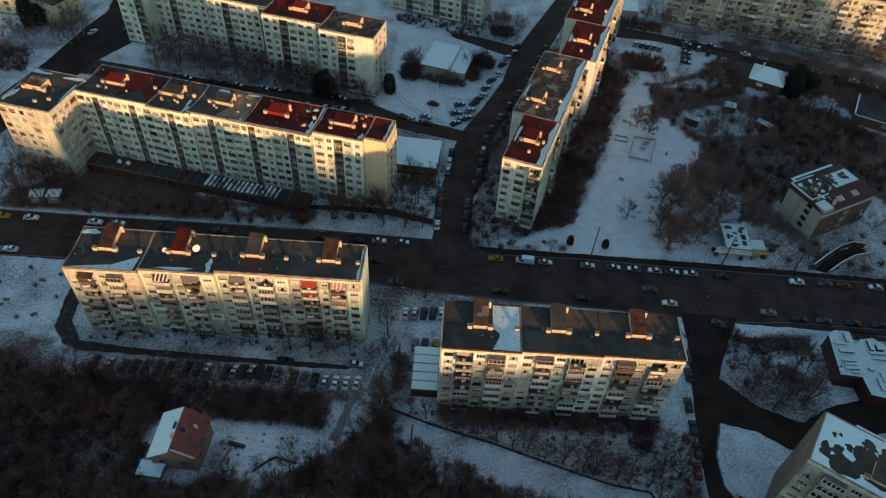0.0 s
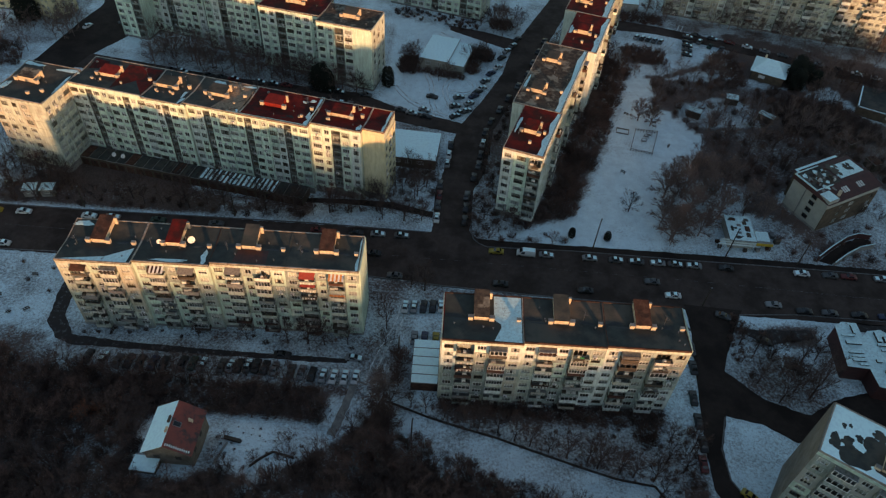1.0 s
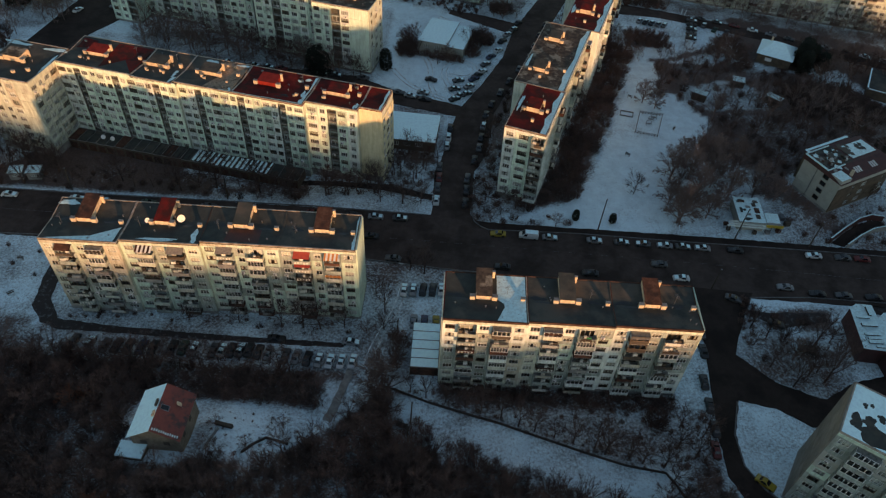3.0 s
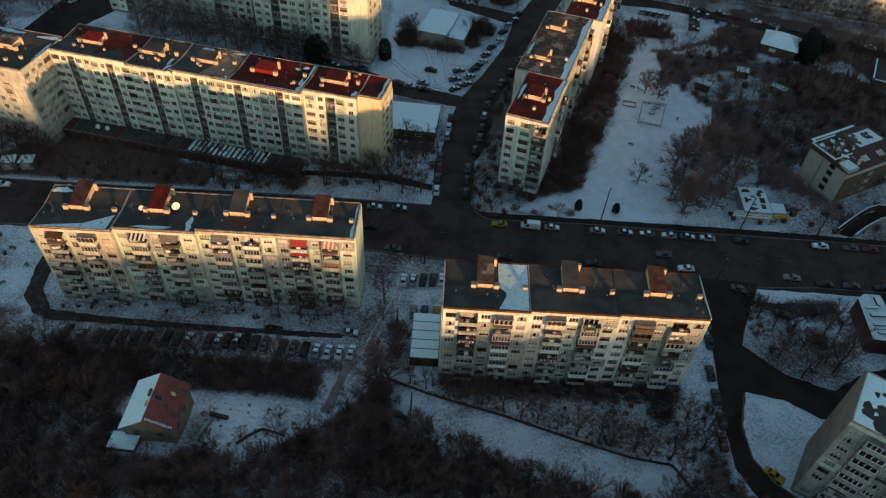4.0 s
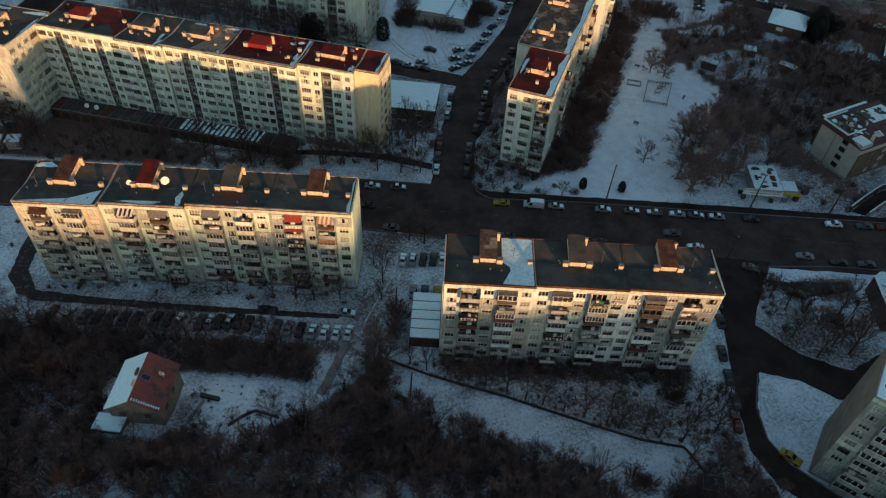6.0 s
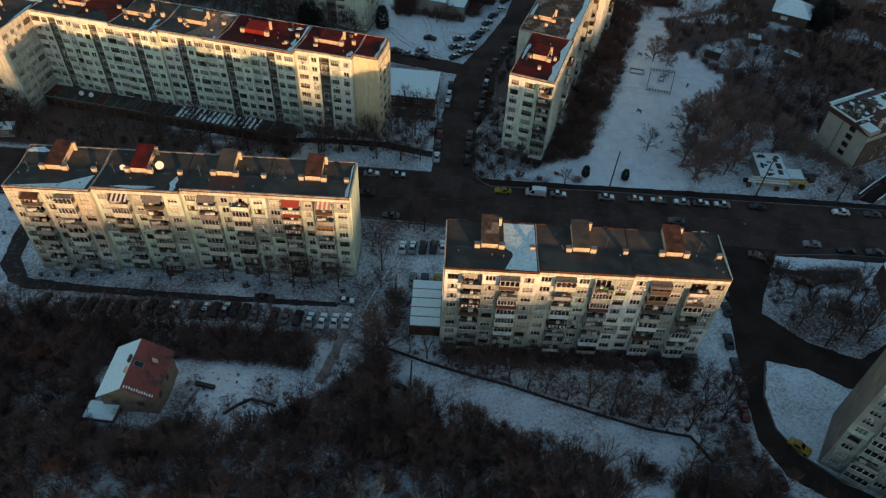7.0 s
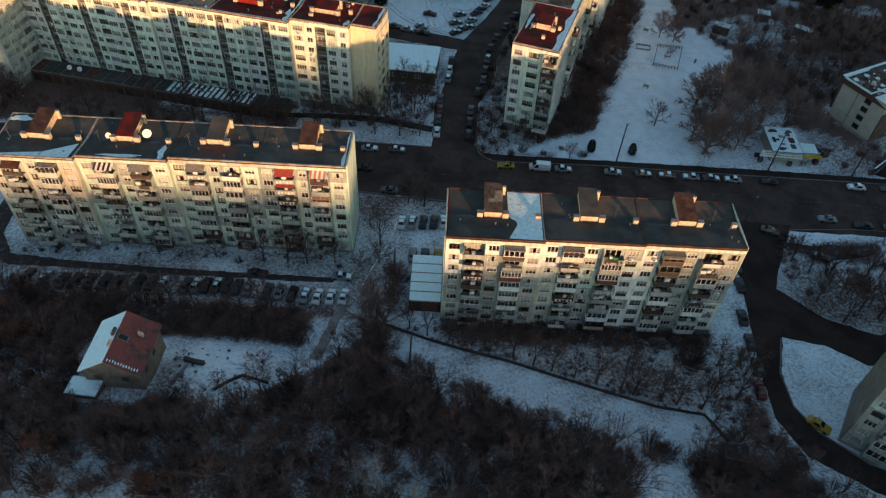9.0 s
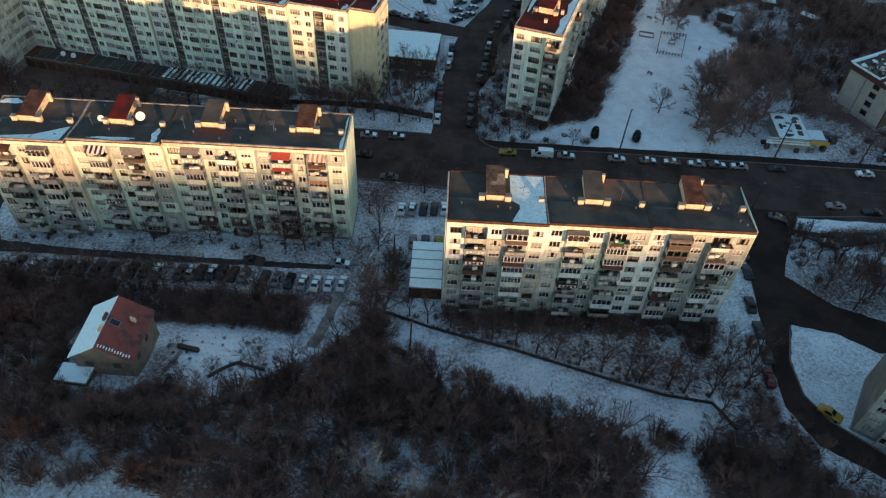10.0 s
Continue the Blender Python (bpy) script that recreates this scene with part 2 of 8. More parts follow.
BITUMEN = material("bitumen_roof", (0.058, 0.062, 0.056), 0.85, (0.036, 0.039, 0.037), 0.35, (0.35, 0.65), (0.095, 0.082, 0.068), 0.11, (0.5, 0.62), 0.01)
BITUMEN_OLD = material("old_bitumen_roof", (0.10, 0.074, 0.056), 0.88, (0.048, 0.037, 0.031), 0.8, (0.4, 0.6), (0.26, 0.22, 0.17), 0.3, (0.52, 0.62), 0.02)
RED_ROOF = material("red_painted_roof", (0.17, 0.014, 0.011), 0.88, (0.09, 0.009, 0.008), 0.5, (0.35, 0.65), (0.045, 0.014, 0.012), 0.2, (0.45, 0.60), 0.02)
RED_BRIGHT = material("bright_red_sheet", (0.25, 0.022, 0.016), 0.86, (0.15, 0.015, 0.012), 0.7, (0.4, 0.65), bump=0.01)
RUST = material("rusty_roof_sheet", (0.075, 0.034, 0.024), 0.88, (0.11, 0.056, 0.038), 0.9, (0.45, 0.6), (0.04, 0.024, 0.02), 0.3, (0.5, 0.6))
FLASHING = material("zinc_flashing", (0.42, 0.36, 0.30), 0.5, (0.25, 0.18, 0.13), 0.8, (0.4, 0.6), metal=0.3)
CHIMNEY = material("chimney_render", (0.62, 0.50, 0.36), 0.9, (0.45, 0.35, 0.25), 1.5, (0.4, 0.6), bump=0.02)
BARK = material("bark", (0.122, 0.080, 0.071), 0.95, (0.068, 0.045, 0.040), 2.0, (0.4, 0.6), vary=0.35)
BARK_WARM = material("reddish_twigs", (0.185, 0.112, 0.094), 0.95, (0.103, 0.062, 0.053), 2.0, (0.4, 0.6), vary=0.35)
BARK_RUSSET = material("russet_twigs", (0.22, 0.095, 0.062), 0.95, (0.15, 0.068, 0.048), 2.0, (0.4, 0.6), vary=0.3)
BARK_GREY = material("grey_twigs", (0.29, 0.20, 0.175), 0.95, (0.17, 0.118, 0.104), 2.0, (0.4, 0.6), vary=0.3)
BIRCH = material("pale_bark", (0.34, 0.29, 0.25), 0.9, (0.20, 0.165, 0.14), 2.0, (0.5, 0.6))
WET = material("standing_water", (0.016, 0.015, 0.015), 0.35, (0.024, 0.022, 0.020), 0.8)
GRAVEL = material("tan_gravel", (0.34, 0.245, 0.17), 0.9, (0.24, 0.17, 0.12), 1.6, (0.4, 0.6), (0.12, 0.085, 0.065), 0.5, (0.52, 0.62), 0.02)
NEEDLES = material("conifer_needles", (0.024, 0.027, 0.020), 0.9, (0.014, 0.016, 0.012), 1.0, vary=0.3, island=True)
CONCRETE = material("concrete", (0.28, 0.27, 0.25), 0.9, (0.19, 0.18, 0.17), 0.8, (0.4, 0.6), bump=0.02, vary=0.1)
METAL = material("grey_metal", (0.22, 0.22, 0.23), 0.45, (0.12, 0.12, 0.12), 2.0, metal=0.7)
WHITE_DISH = material("white_dish", (0.75, 0.73, 0.70), 0.5, (0.6, 0.58, 0.55), 2.0)
RUBBER = material("rubber", (0.02, 0.02, 0.02), 0.8)
CAR_GLASS = material("car_glass", (0.012, 0.014, 0.016), 0.08, (0.01, 0.012, 0.013), 1.0)
# Darker grey for the end wall of the tall block.
TOWER_END = material("dark_grey_panel", (0.20, 0.185, 0.16), 0.92, (0.15, 0.14, 0.12), 0.6, (0.35, 0.7), (0.13, 0.12, 0.10), 0.2, (0.55, 0.7), 0.012, vary=0.14)
VILLA_WALL = material("pale_grey_render", (0.37, 0.365, 0.32), 0.9, (0.31, 0.305, 0.27), 0.6, (0.35, 0.7), bump=0.008)
HOUSE_WALL = material("tan_render", (0.24, 0.19, 0.145), 0.9, (0.15, 0.115, 0.085), 0.7, (0.4, 0.65), bump=0.01)
OLD_WALL = material("brown_render", (0.125, 0.092, 0.066), 0.9, (0.080, 0.060, 0.045), 0.7, (0.4, 0.65), bump=0.01)
DARK_RED = material("dark_red_sheet", (0.068, 0.019, 0.017), 0.7, (0.044, 0.014, 0.013), 0.8, (0.4, 0.65), bump=0.01)
TILE_RED = material("red_clay_roof", (0.20, 0.040, 0.026), 0.45, (0.14, 0.030, 0.022), 0.9, (0.4, 0.65), (0.055, 0.026, 0.021), 0.45, (0.52, 0.62), 0.02, vary=0.15)
DARK_STONE = material("dark_wet_stone", (0.045, 0.033, 0.028), 0.9, (0.085, 0.065, 0.055), 1.2, (0.4, 0.65), bump=0.02)
DARK_WOOD = material("dark_wood", (0.07, 0.05, 0.035), 0.8, (0.04, 0.03, 0.02), 2.0)
GREEN_CLOTH = material("green_cloth", (0.015, 0.16, 0.06), 0.8)
STRIPE_RED = material("red_awning", (0.42, 0.06, 0.035), 0.8, (0.30, 0.04, 0.03), 2.0)
STRIPE_GREY = material("grey_awning", (0.24, 0.21, 0.18), 0.8, (0.15, 0.13, 0.11), 2.0)
ORANGE_CLOTH = material("orange_cloth", (0.60, 0.24, 0.07), 0.8, (0.48, 0.17, 0.05), 2.0)
YELLOW = material("yellow_panel", (0.55, 0.36, 0.03), 0.5, (0.42, 0.27, 0.03), 2.0)


# ---------- ground ----------
def smooth(lo, hi, x):
    t = min(1.0, max(0.0, (x - lo) / (hi - lo)))
    return t * t * (3 - 2 * t)


def hz(x, y):
    """Height of the ground: level town, a rise under the house and the woods, a bank by the villa, unseen hills added
    to the south to shade the town.
    """
    knoll = 8.4 * smooth(91, 58, y) * smooth(-14, -40, x) * (0.4 + 0.6 * smooth(-82, -58, x))
    woods = 2.0 * smooth(72, 52, y) * smooth(-40, -10, x) * smooth(75, 45, x)
    bank = 2.8 * smooth(86, 98, x) * smooth(138, 150, y) * smooth(225, 190, y) * smooth(150, 125, x)
    d = x * 0.447 - y * 0.894
    side = x * 0.894 + y * 0.447
    # Unseen ridges, their heights cut to set how far shade climbs each wall.
    dip = smooth(-50, -43, side) * smooth(-23, -30, side)
    far = (38.0 + 2.3 * smooth(-44, -34, side) * smooth(32, 18, side) + 1.4 * smooth(-34, -24, side) * smooth(4, -6, side) + 5.0 * smooth(-40, -52, side) - 0.8 * dip - 24.0 * smooth(246, 253, side) + 0.5 * math.sin(side * 0.11)) * smooth(20, 280, d)
    shade_crest = float(np.interp(side, (82, 88, 106, 109, 117, 121, 139, 144, 178, 190, 238, 251), (0, 31, 31, 14, 14, 20.5, 20.5, 27, 27, 45, 45, 0)))
    near = shade_crest * smooth(4, 26, d)
    return max(knoll + woods + bank, far, near)


def inside(x, y, poly):
    hit = False
    for (x0, y0), (x1, y1) in zip(poly, poly[1:] + poly[:1]):
        if (y0 > y) != (y1 > y) and x < (x1 - x0) * (y - y0) / (y1 - y0) + x0:
            hit = not hit
    return hit


WOODS_W = [(-112, 46), (-112, 96), (-100, 92), (-88, 90), (-60, 88.5), (-60, 76), (-60.5, 58), (-36, 58), (-30, 66), (-24, 72), (-14, 84), (-10.5, 81), (-8.2, 74.5), (-4, 71.5), (4, 69.5), (11, 68.5), (14, 66), (20, 62.8), (29, 61.5), (31, 58.5), (32, 46)]
HEDGE = [(-88, 78), (-88, 89), (-26, 88), (-24, 80), (-48, 79)]
GARDENS = [(73, 174), (82, 192), (72, 207), (66, 204), (70, 226), (102, 229), (108, 224), (122, 225), (128, 214), (133, 202), (150, 200), (150, 165), (118, 170), (106, 168), (95, 163), (84, 171)]
LAWN_W = [(-128, 143), (-128, 150), (-62, 148), (-40, 146), (-7, 150), (-4, 166), (-16, 167), (-17, 149.5), (-45, 143), (-100, 142.5)]
BRUSH_D = [(22, 146), (35, 150.5), (38.5, 161), (44, 178), (50.5, 195), (55, 212), (62, 231), (52, 246), (44, 210), (34, 178)]
# The gardens' high share also puts the shade under dense trees into the ground.
BARE = [(WOODS_W, 0.70), (HEDGE, 0.74), (GARDENS, 0.78), (LAWN_W, 0.68), (BRUSH_D, 0.74)]


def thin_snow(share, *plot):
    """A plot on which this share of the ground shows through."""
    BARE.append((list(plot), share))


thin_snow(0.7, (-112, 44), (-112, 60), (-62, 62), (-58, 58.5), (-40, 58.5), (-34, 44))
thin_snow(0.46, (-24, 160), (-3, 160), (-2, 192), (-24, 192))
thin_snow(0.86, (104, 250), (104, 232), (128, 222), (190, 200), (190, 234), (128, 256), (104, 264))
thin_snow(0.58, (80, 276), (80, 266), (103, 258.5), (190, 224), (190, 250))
# Brown garden earth, laid on thicker to darken in the shade among the trees.
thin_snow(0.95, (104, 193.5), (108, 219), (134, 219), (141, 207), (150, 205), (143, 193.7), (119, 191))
# Brown ground at the block's foot; the shade there is darkened in with it.
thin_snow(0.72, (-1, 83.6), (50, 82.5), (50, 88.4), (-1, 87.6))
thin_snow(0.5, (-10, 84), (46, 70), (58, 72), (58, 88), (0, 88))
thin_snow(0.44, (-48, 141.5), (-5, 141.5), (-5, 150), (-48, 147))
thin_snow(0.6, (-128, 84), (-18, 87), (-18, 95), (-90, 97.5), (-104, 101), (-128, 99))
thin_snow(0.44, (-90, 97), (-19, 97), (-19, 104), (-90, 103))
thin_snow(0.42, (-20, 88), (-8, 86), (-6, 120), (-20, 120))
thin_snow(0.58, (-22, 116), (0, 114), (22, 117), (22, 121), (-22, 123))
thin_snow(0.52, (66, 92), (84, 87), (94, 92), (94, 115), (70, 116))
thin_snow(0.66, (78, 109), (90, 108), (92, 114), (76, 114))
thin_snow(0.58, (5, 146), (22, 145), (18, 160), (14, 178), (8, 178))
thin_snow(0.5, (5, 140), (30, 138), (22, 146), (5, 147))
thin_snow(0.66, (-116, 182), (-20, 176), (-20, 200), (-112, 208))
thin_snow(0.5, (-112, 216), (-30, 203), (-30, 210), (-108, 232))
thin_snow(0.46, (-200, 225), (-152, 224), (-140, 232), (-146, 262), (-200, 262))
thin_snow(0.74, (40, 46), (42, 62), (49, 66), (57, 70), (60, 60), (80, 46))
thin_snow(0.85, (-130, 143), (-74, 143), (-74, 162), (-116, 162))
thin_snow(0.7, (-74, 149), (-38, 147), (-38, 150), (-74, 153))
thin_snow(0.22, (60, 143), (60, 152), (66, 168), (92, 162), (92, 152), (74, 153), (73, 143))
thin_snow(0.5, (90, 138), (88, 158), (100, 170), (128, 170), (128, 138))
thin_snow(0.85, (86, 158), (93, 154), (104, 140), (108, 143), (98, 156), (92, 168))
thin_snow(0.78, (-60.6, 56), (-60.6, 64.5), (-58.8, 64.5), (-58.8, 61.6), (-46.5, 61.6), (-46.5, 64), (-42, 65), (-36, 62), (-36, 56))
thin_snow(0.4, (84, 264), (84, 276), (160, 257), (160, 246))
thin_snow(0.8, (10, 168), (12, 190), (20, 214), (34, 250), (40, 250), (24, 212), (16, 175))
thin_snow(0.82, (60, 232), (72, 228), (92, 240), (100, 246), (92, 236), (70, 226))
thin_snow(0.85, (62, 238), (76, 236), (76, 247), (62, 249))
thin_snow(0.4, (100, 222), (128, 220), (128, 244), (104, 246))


CLEAN = [[(16, 142), (36, 150), (41, 162), (53, 195), (63, 231), (70, 226), (66, 204), (72, 207), (82, 192), (73, 174), (64, 166), (60, 152), (60, 139), (30, 139)],
         [(-12, 196), (-26, 204), (-24, 260), (4, 250), (8, 215)]]


# snowy plots inside darker ground: share that shows through, outline
GLADES = [(0.9, [(81.5, 116), (92, 115), (92.6, 112.7), (90.4, 109), (85, 109.4), (83, 111.5), (79, 107.5), (78, 110)]), (0.1, [(82.6, 112), (86, 110.5), (84, 103.5), (80.6, 103.5)]),
          (0.06, [(74, 120.5), (84, 121), (110, 120), (110, 117.4), (85, 117.9), (75, 117.8)]), (0.12, [(94.5, 115.7), (98, 115.2), (97.4, 102), (104.5, 94), (104, 92.7), (99.5, 96), (93.5, 109)]),
          (0.23, [(-43, 63), (-44, 76.5), (-26, 76), (-24, 79), (-20, 79), (-25, 72), (-36, 64)]), (0.45, [(-47.5, 64), (-47.5, 72), (-43.5, 73), (-43, 64)]),
          (0.20, [(122, 232), (136, 228), (139, 216.5), (134, 213), (126, 220)]),
          (0.40, [(76, 202), (76, 212), (84, 214), (92, 218), (98, 216), (104, 205), (104, 199), (98, 196), (84, 199)]),
          (0.08, [(-126.6, 233), (-122.6, 241), (-112, 230), (-119, 224)]),
          (0.36, [(-39, 142), (-37.3, 149.6), (-32.4, 150.4), (-33, 142)]), (0.36, [(-30.6, 142), (-30.6, 149.8), (-5, 146.2), (-5, 141.5)]),
          (0.26, [(-17, 153), (-16.4, 164), (-5.4, 163), (-6.6, 149.6)]), (0.32, [(-65, 142.6), (-65, 146.2), (-53.6, 144.5), (-52.4, 142.4)]),
          (0.36, [(-64, 44), (-60, 54), (-40, 52), (-36, 44)]), (0.46, [(-48, 54), (-30, 61.5), (-16, 64), (-16, 59), (-34, 54)]), (0.40, [(-14, 52), (-10, 60), (6, 62), (10, 56), (0, 50)]),
          (0.44, [(-88, 90), (-88, 95.5), (-19, 95.4), (-19, 89.5)]), (0.25, [(-8, 77), (-9, 83), (20, 75.5), (46, 69.2), (45, 62), (38, 55), (32, 54), (20, 62), (4, 69)]), (0.24, [(62, 72), (62, 80), (65.5, 88), (73, 86.5), (80, 82), (72, 68), (66, 68)]),
          (0.62, [(50, 62.5), (50.5, 70), (57, 73), (56, 63)]), (0.26, [(51, 86), (50.8, 100), (58, 100), (58, 86)])]


def bareness(x, y):
    for share, plot in GLADES:
        if inside(x, y, plot):
            return share + 0.07 * noise.noise((x * 0.06, y * 0.06, 3.0))
    if any(inside(x, y, q) for q in CLEAN):
        return 0.035 + 0.04 * noise.noise((x * 0.08, y * 0.08, 9.0))
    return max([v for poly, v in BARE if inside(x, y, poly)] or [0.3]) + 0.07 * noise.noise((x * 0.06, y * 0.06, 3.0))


def axis(lo, hi, step, far):
    pts = [lo + i * step for i in range(int((hi - lo) / step) + 1)]
    a, b, s = [lo], [pts[-1]], step
    while b[-1] < far:
        s *= 1.35
        a.insert(0, a[0] - s)
        b.append(b[-1] + s)
    return a[:-1] + pts + b[1:]


def ground():
    xs, ys = axis(-170, 190, 2.0, 3500), axis(-60, 330, 2.0, 3500)
    v = [(x, y, hz(x, y) + (0.10 * noise.noise((x * 0.12, y * 0.12, 0)) - 0.12 if -170 < x < 190 and -60 < y < 330 else -0.12)) for y in ys for x in xs]
    w = len(xs)
    f = [(j * w + i, j * w + i + 1, (j + 1) * w + i + 1, (j + 1) * w + i) for j in range(len(ys) - 1) for i in range(w - 1)]
    me = bpy.data.meshes.new("ground")
    me.from_pydata(v, [], f)
    me.materials.append(SNOW)
    att = me.attributes.new("bare", "FLOAT", "POINT")
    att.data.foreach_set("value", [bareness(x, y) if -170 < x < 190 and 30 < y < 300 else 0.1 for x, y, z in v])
    me.polygons.foreach_set("use_smooth", [True] * len(f))
    tagged(put("ground", me), "snow-covered ground with frozen dirt showing through", "ground", kind="structure")


ground()


def densify(line, step=3.0):
    out = []
    for (x0, y0), (x1, y1) in zip(line, line[1:]):
        n = max(1, int(math.hypot(x1 - x0, y1 - y0) / step))
        out += [(x0 + (x1 - x0) * i / n, y0 + (y1 - y0) * i / n) for i in range(n)]
    return out + [line[-1]]


def resample(line, n):
    ds = [0.0]
    for (x0, y0), (x1, y1) in zip(line, line[1:]):
        ds.append(ds[-1] + math.hypot(x1 - x0, y1 - y0))
    t = np.linspace(0, ds[-1], n)
    return list(zip(np.interp(t, ds, [p[0] for p in line]), np.interp(t, ds, [p[1] for p in line])))


def ribbon(name, left, right, z, mt, label, category, n=40, thick=0.2, rough=0.3):
    """A slab between two lines."""
    n = n * 4
    a, b = resample(left, n), resample(right, n)
    if rough:
        a, b = ([(x + rough * noise.noise((x * 0.6, y * 0.6, k)), y + rough * noise.noise((x * 0.6, y * 0.6, k + 5.0))) for x, y in line] for line, k in ((a, 1.0), (b, 20.0)))
    mb = MB()
    for i in range(n - 1):
        quad = [b[i], b[i + 1], a[i + 1], a[i]]
        bottom = [(x, y, hz(x, y) - thick) for x, y in quad]
        top = [(x, y, hz(x, y) + z) for x, y in quad]
        mb.face(top)
        if i == 0:
            mb.face([bottom[3], bottom[0], top[0], top[3]])
        if i == n - 2:
            mb.face([bottom[1], bottom[2], top[2], top[1]])
        mb.face([bottom[0], bottom[1], top[1], top[0]])
        mb.face([bottom[2], bottom[3], top[3], top[2]])
    return tagged(put(name, mb.mesh(name, [mt])), label, category, kind="structure")


def kerb(line, width=0.28, high=0.16):
    """A raised kerb along a line, with its inner edge on it (left of the way)."""
    line = densify(line, 4.0)
    mb = MB()
    for (x0, y0), (x1, y1) in zip(line, line[1:]):
        d = math.hypot(x1 - x0, y1 - y0)
        nx, ny = -(y1 - y0) / d * width, (x1 - x0) / d * width
        quad = [(x0, y0), (x1, y1), (x1 + nx, y1 + ny), (x0 + nx, y0 + ny)]
        mb.hexa([(x, y, hz(x, y) - 0.15) for x, y in quad], [(x, y, hz(x, y) + high) for x, y in quad])
    tagged(put("kerb", mb.mesh("kerb", [KERB])), "snow-dusted concrete kerb along the asphalt road", "kerb", kind="structure")


NORTH_KERB_W = [(-175, 141.5), (-127, 141.0), (-98, 140.8), (-71, 141.1), (-37, 141.4), (-6, 140.6)]
NORTH_KERB_E = [(6.0, 150), (5.9, 142.4), (6.6, 139.2), (8.2, 137.5), (10.5, 136.3), (34, 136.9), (64, 136.2), (95, 135.8), (121, 135.1), (190, 133)]
SOUTH_KERB_W = [(-175, 125.3), (-119, 124.5), (-104, 124.9), (-21, 123.3), (-1, 121.6), (21, 120.4), (58, 119.2), (61.4, 112)]
SOUTH_KERB_E = [(72.5, 112.7), (75, 118.2), (90, 119.4), (115, 119), (190, 116)]
ribbon("road", [(-175, 141.5), (-6, 141), (3, 140), (34, 137.4), (95, 136), (190, 133.2)],
       [(-175, 125.1), (-21, 123.2), (21, 120.2), (58, 119), (75, 118), (190, 115.8)], 0.03, ASPHALT_LIT, "dark wet asphalt main street with a worn centre line", "road", 60)
ribbon("road", [(-7, 138), (-4.8, 141), (-4.8, 160), (-3.2, 165), (-1.5, 176), (0.8, 190), (8, 205), (15.4, 223.5), (19.9, 244), (32, 273), (39, 290), (60, 340)],
       [(9.5, 137), (5.6, 142), (6.4, 160), (9.6, 168), (10.8, 177), (12.4, 190), (18.0, 205.6), (26.6, 224.5), (32.4, 245), (42.6, 273.5), (48.4, 290), (69, 340)], 0.034, ASPHALT_LIT, "dark asphalt side street between parked cars", "road", 50)
ribbon("road", [(61.3, 120.4), (61.4, 112), (59.8, 95), (58.4, 80), (58.3, 70), (61.6, 63), (70.3, 57.7), (95, 46)],
       [(76, 119.5), (72.3, 112.7), (67.6, 102), (64.6, 87.4), (62.1, 79.6), (62.4, 72.6), (65.1, 67.8), (72.1, 62.1), (97, 51)], 0.038, ASPHALT, "dark asphalt lane curving round a snowy corner", "road", 40)
ribbon("road", [(66.5, 101), (74.5, 93.3), (84, 89.5), (92, 94.5), (107, 99), (140, 103)], [(64.5, 88.2), (72.7, 86.6), (79, 82.5), (95, 86), (110, 91), (140, 96)], 0.042, ASPHALT, "dark asphalt side lane behind the corner", "road", 24)
ribbon("road", [(-96.4, 122), (-96.2, 112.7), (-95, 102.5), (-91, 97.6), (-86.5, 96.1), (-75.5, 96.0), (-64, 95.8), (-44.3, 95.6), (-22, 95.7)],
       [(-92.5, 122), (-92.6, 112.7), (-91.7, 104.6), (-87.4, 98.9), (-76.2, 97.9), (-64.6, 97.4), (-44.7, 97.0), (-22, 96.9)], 0.03, SLUSH, "slushy asphalt driveway along the apartment block", "road", 40)
ribbon("road", [(-135, 221), (-81, 211), (-33, 206), (-20, 199), (2, 192.5)], [(-139, 212), (-81, 204), (-36, 199.5), (-22, 192), (4, 186)], 0.036, ASPHALT_LIT, "dark asphalt back street lined with parked cars", "road", 40)
ribbon("road", [(-152, 330), (-140, 255), (-143.5, 241), (-148, 215), (-158, 180), (-170, 141)], [(-136, 330), (-127.5, 247), (-121, 236), (-131, 219), (-142, 180), (-154, 141)], 0.04, ASPHALT, "dark asphalt street between the blocks", "road", 40)
ribbon("road", [(42, 279), (62, 269), (79, 265.2), (103, 257.6), (136, 244.4), (190, 223)], [(42, 268), (61, 261), (77, 259.6), (100.5, 251.6), (134, 238.6), (188, 217)], 0.04, ASPHALT_LIT, "dark asphalt street before the long block", "road", 24)
ribbon("pavement", [(8, 139.2), (45, 139.0), (76, 138.7), (116, 137.4), (190, 135)], [(8, 136.9), (34, 137.2), (64, 136.5), (95, 136.1), (121, 135.4), (190, 133.3)], 0.06, ASPHALT, "dark trodden asphalt pavement beside the snowy park", "pavement", 40)
ribbon("road", [(20.5, 248.4), (8.8, 252.9), (-4, 256)], [(18.4, 240.6), (5.6, 247.6), (-4.4, 252.8)], 0.031, ASPHALT_LIT, "short asphalt lane behind the grey hall", "road", 10)
kerb(NORTH_KERB_W)
kerb(NORTH_KERB_E)
kerb(SOUTH_KERB_W[::-1])
kerb(SOUTH_KERB_E[::-1])
kerb([(64.5, 87.6), (62.0, 79.6), (62.3, 72.6), (65.0, 67.8), (72.1, 62.1)][::-1])
# worn centre line of the main street
dash = MB()
for i in range(60):
    x = -120 + i * 4.2
    y = float(np.interp(x, [-124, 5, 67, 117], [133.6, 130.6, 128.7, 126.2]))
    dash.box(x, y - 0.08, 0.030, x + (4.0 if x > 78 or x < -60 else 1.8), y + 0.08, 0.036)
